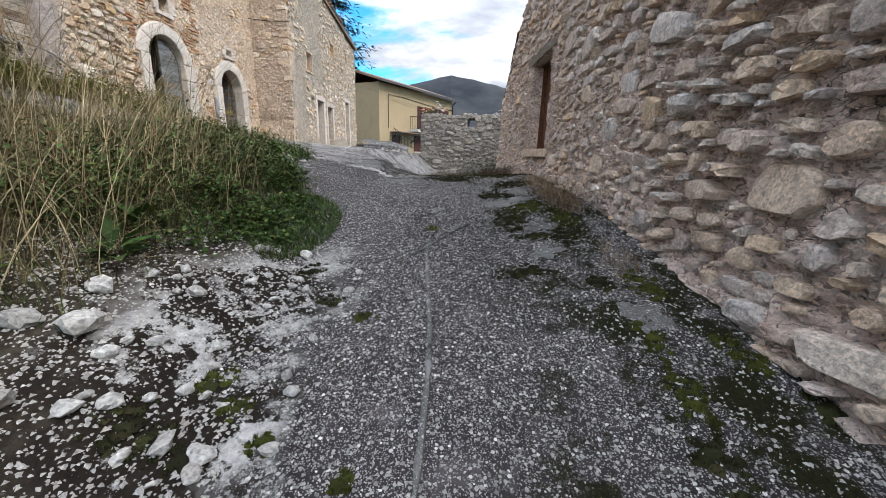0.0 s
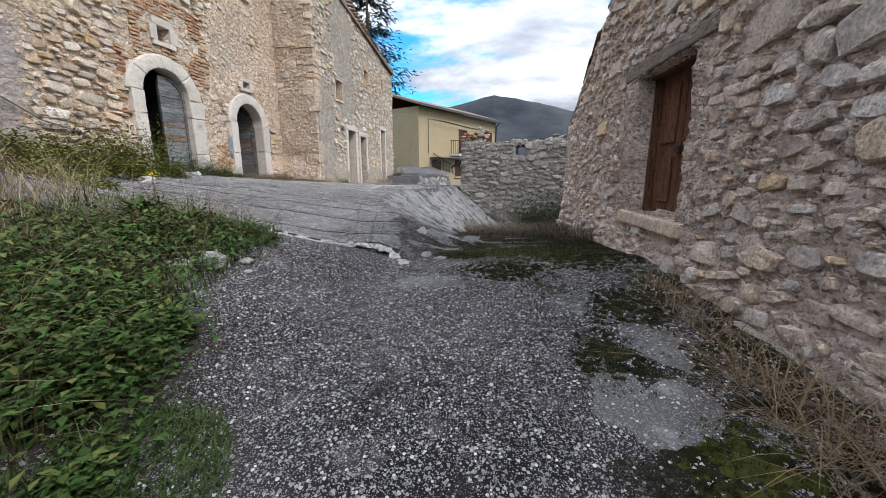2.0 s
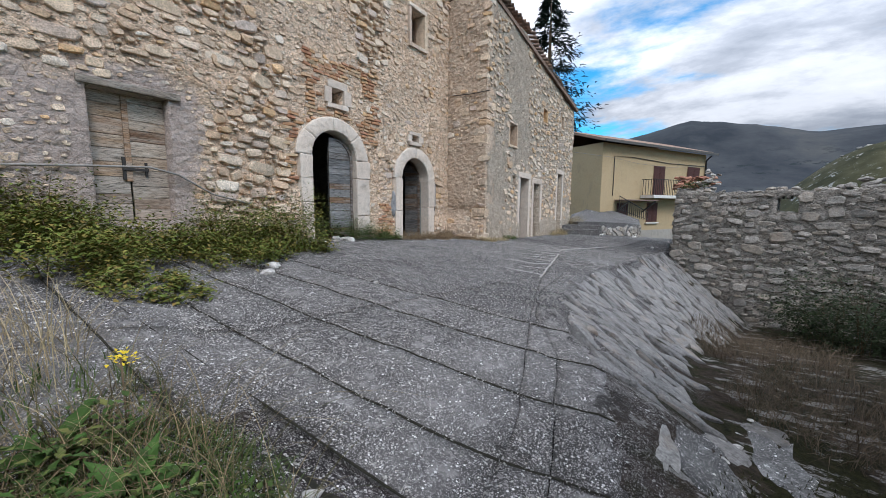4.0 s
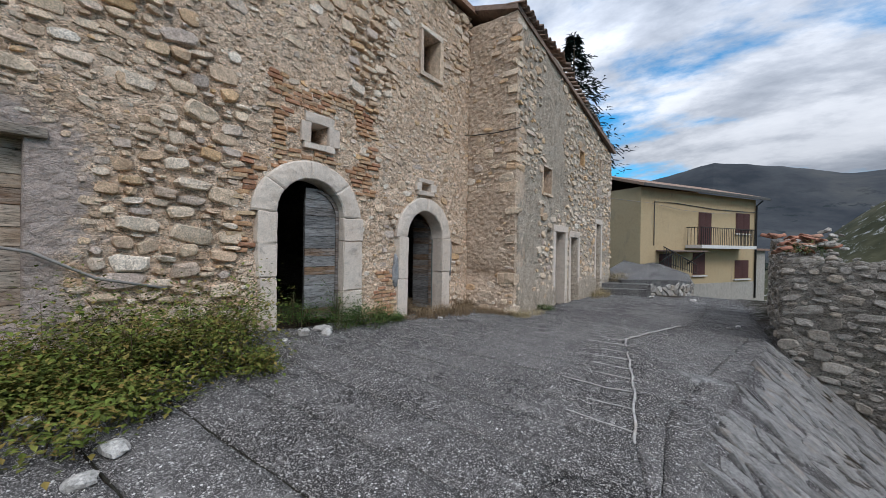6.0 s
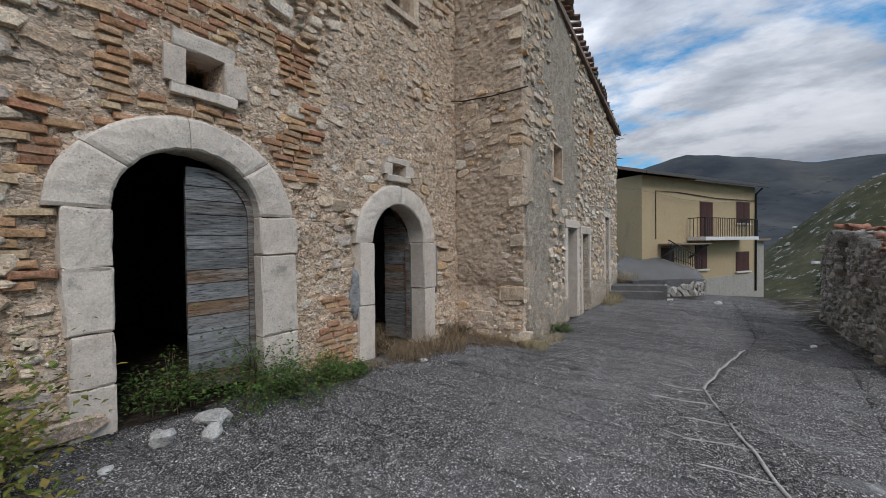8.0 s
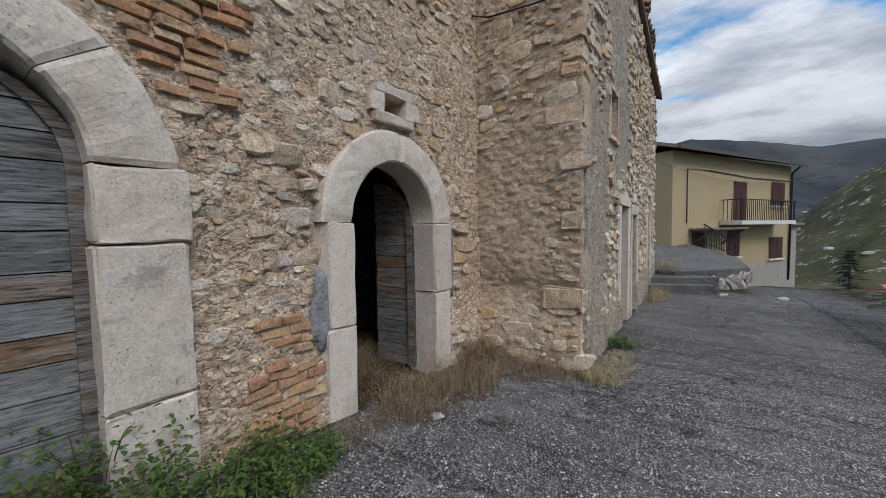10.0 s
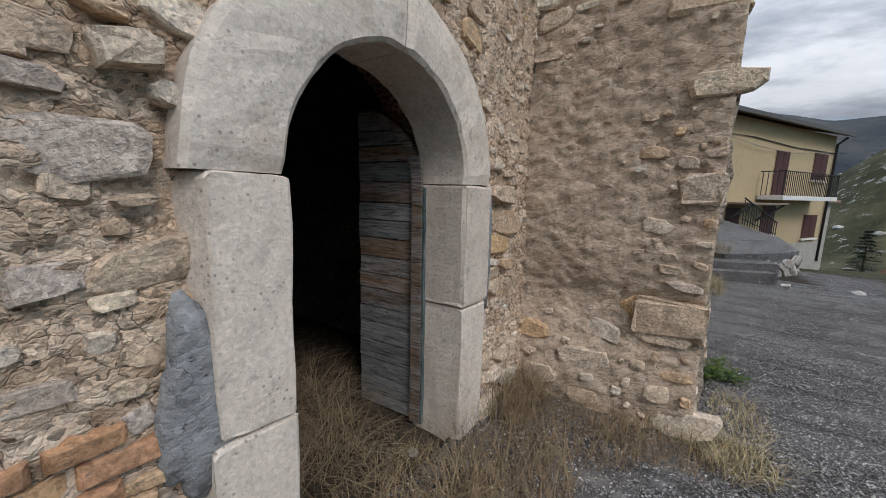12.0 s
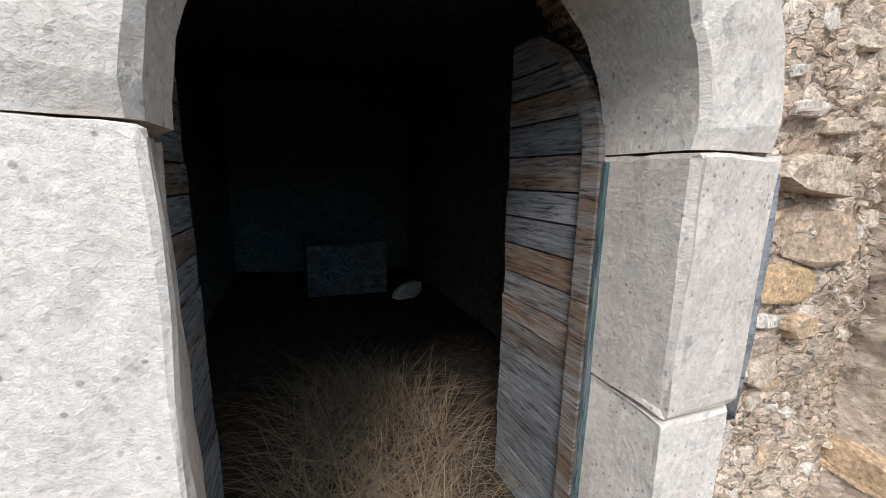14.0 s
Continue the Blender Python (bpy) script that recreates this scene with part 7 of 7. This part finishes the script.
s_free = outside(rect(2.4, 3.65, 1, 3.95), rect(3.78, 4.95, 1, 3.85), rect(6.8, 7.9, 1, 4.45), rect(1.5, 2.4, 4.6, 5.6), rect(4.7, 5.45, 5.95, 6.75), rect(7.2, 7.8, 6.1, 6.9), rect(1.9, 2.3, 3.35, 3.78))
scells = rubble(0.1, 9.3, 1.4, 8.4, ((0.32, 0.17, 8), (0.2, 0.11, 40), (0.13, 0.07, 70)), r9, lambda u, z: s_free(u, z) and z < lerp(u, [0, 3, 5, 7, 9.4], [8.6, 8.4, 7.9, 7.6, 7.2]) and noise.noise((u * 0.6, z * 0.5, 21)) + 0.5 * sstep(u, 2.5, 6) + 0.6 * sstep(2.6 - z, 0, 0.6) + r9.uniform(-0.2, 0.2) > 0.12)
flank.stones(wall_flank, scells, r9, M["stone_f"], 0.028, lambda u, z: u < 4 and z < 5, limit=200, gap=0.003)

h_free = outside(rect(5.3 + 4, 7.0 + 4, 1.48, 3.1))


ok_top = lambda u, z: z < h_top(u) - 0.12 and h_free(u, z)
hb = rubble(4.3, 13.6, 0.3, 5.4, ((0.34, 0.2, 1), (0.22, 0.12, 9), (0.15, 0.085, 130), (0.085, 0.05, 420)), r9, lambda u, z: ok_top(u, z) and h_bare(u, z) > 0.3)
house.stones(wall_house, hb, r9, M["stone_g"], lambda u, z: 0.02 + 0.026 * sstep(h_bare(u, z), 0.3, 0.9), lambda u, z: z < 3.2, bulge=h_proud, gap=0.003)
hs = rubble(4.3, 13.6, 0.3, 5.4, ((0.30, 0.17, 3), (0.16, 0.085, 22), (0.095, 0.055, 110), (0.055, 0.035, 160)), r9, lambda u, z: ok_top(u, z) and h_bare(u, z) <= 0.3)
house.stones(wall_house, hs, r9, M["stone_g"], 0.018, lambda u, z: z < 2.8, bulge=h_proud, name="small_stone", gap=0.003)

rc = rubble(0.04, 5.0, -0.3, 3.0, ((0.34, 0.18, 8), (0.22, 0.11, 50), (0.13, 0.07, 120)), r9, lambda u, z: not (1.86 < u < 2.42 and 2.54 < z < 3.0))
ruin_front.stones(wall_ruin, rc, r9, M["stone_w"], 0.035, lambda u, z: u < 3.6 and z > 0.6, gap=0.003)
rs = rubble(0.05, 5.25, 1.2, 3.2, ((0.3, 0.16, 6), (0.18, 0.095, 50), (0.1, 0.06, 100)), r9, lambda u, z: not (1.6 < u < 2.4 and 2.25 < z < 3.4))
ruin_side.stones(wall_ruin_side, rs, r9, M["stone_w"], 0.03, lambda u, z: u > 1.5, limit=200, gap=0.003)
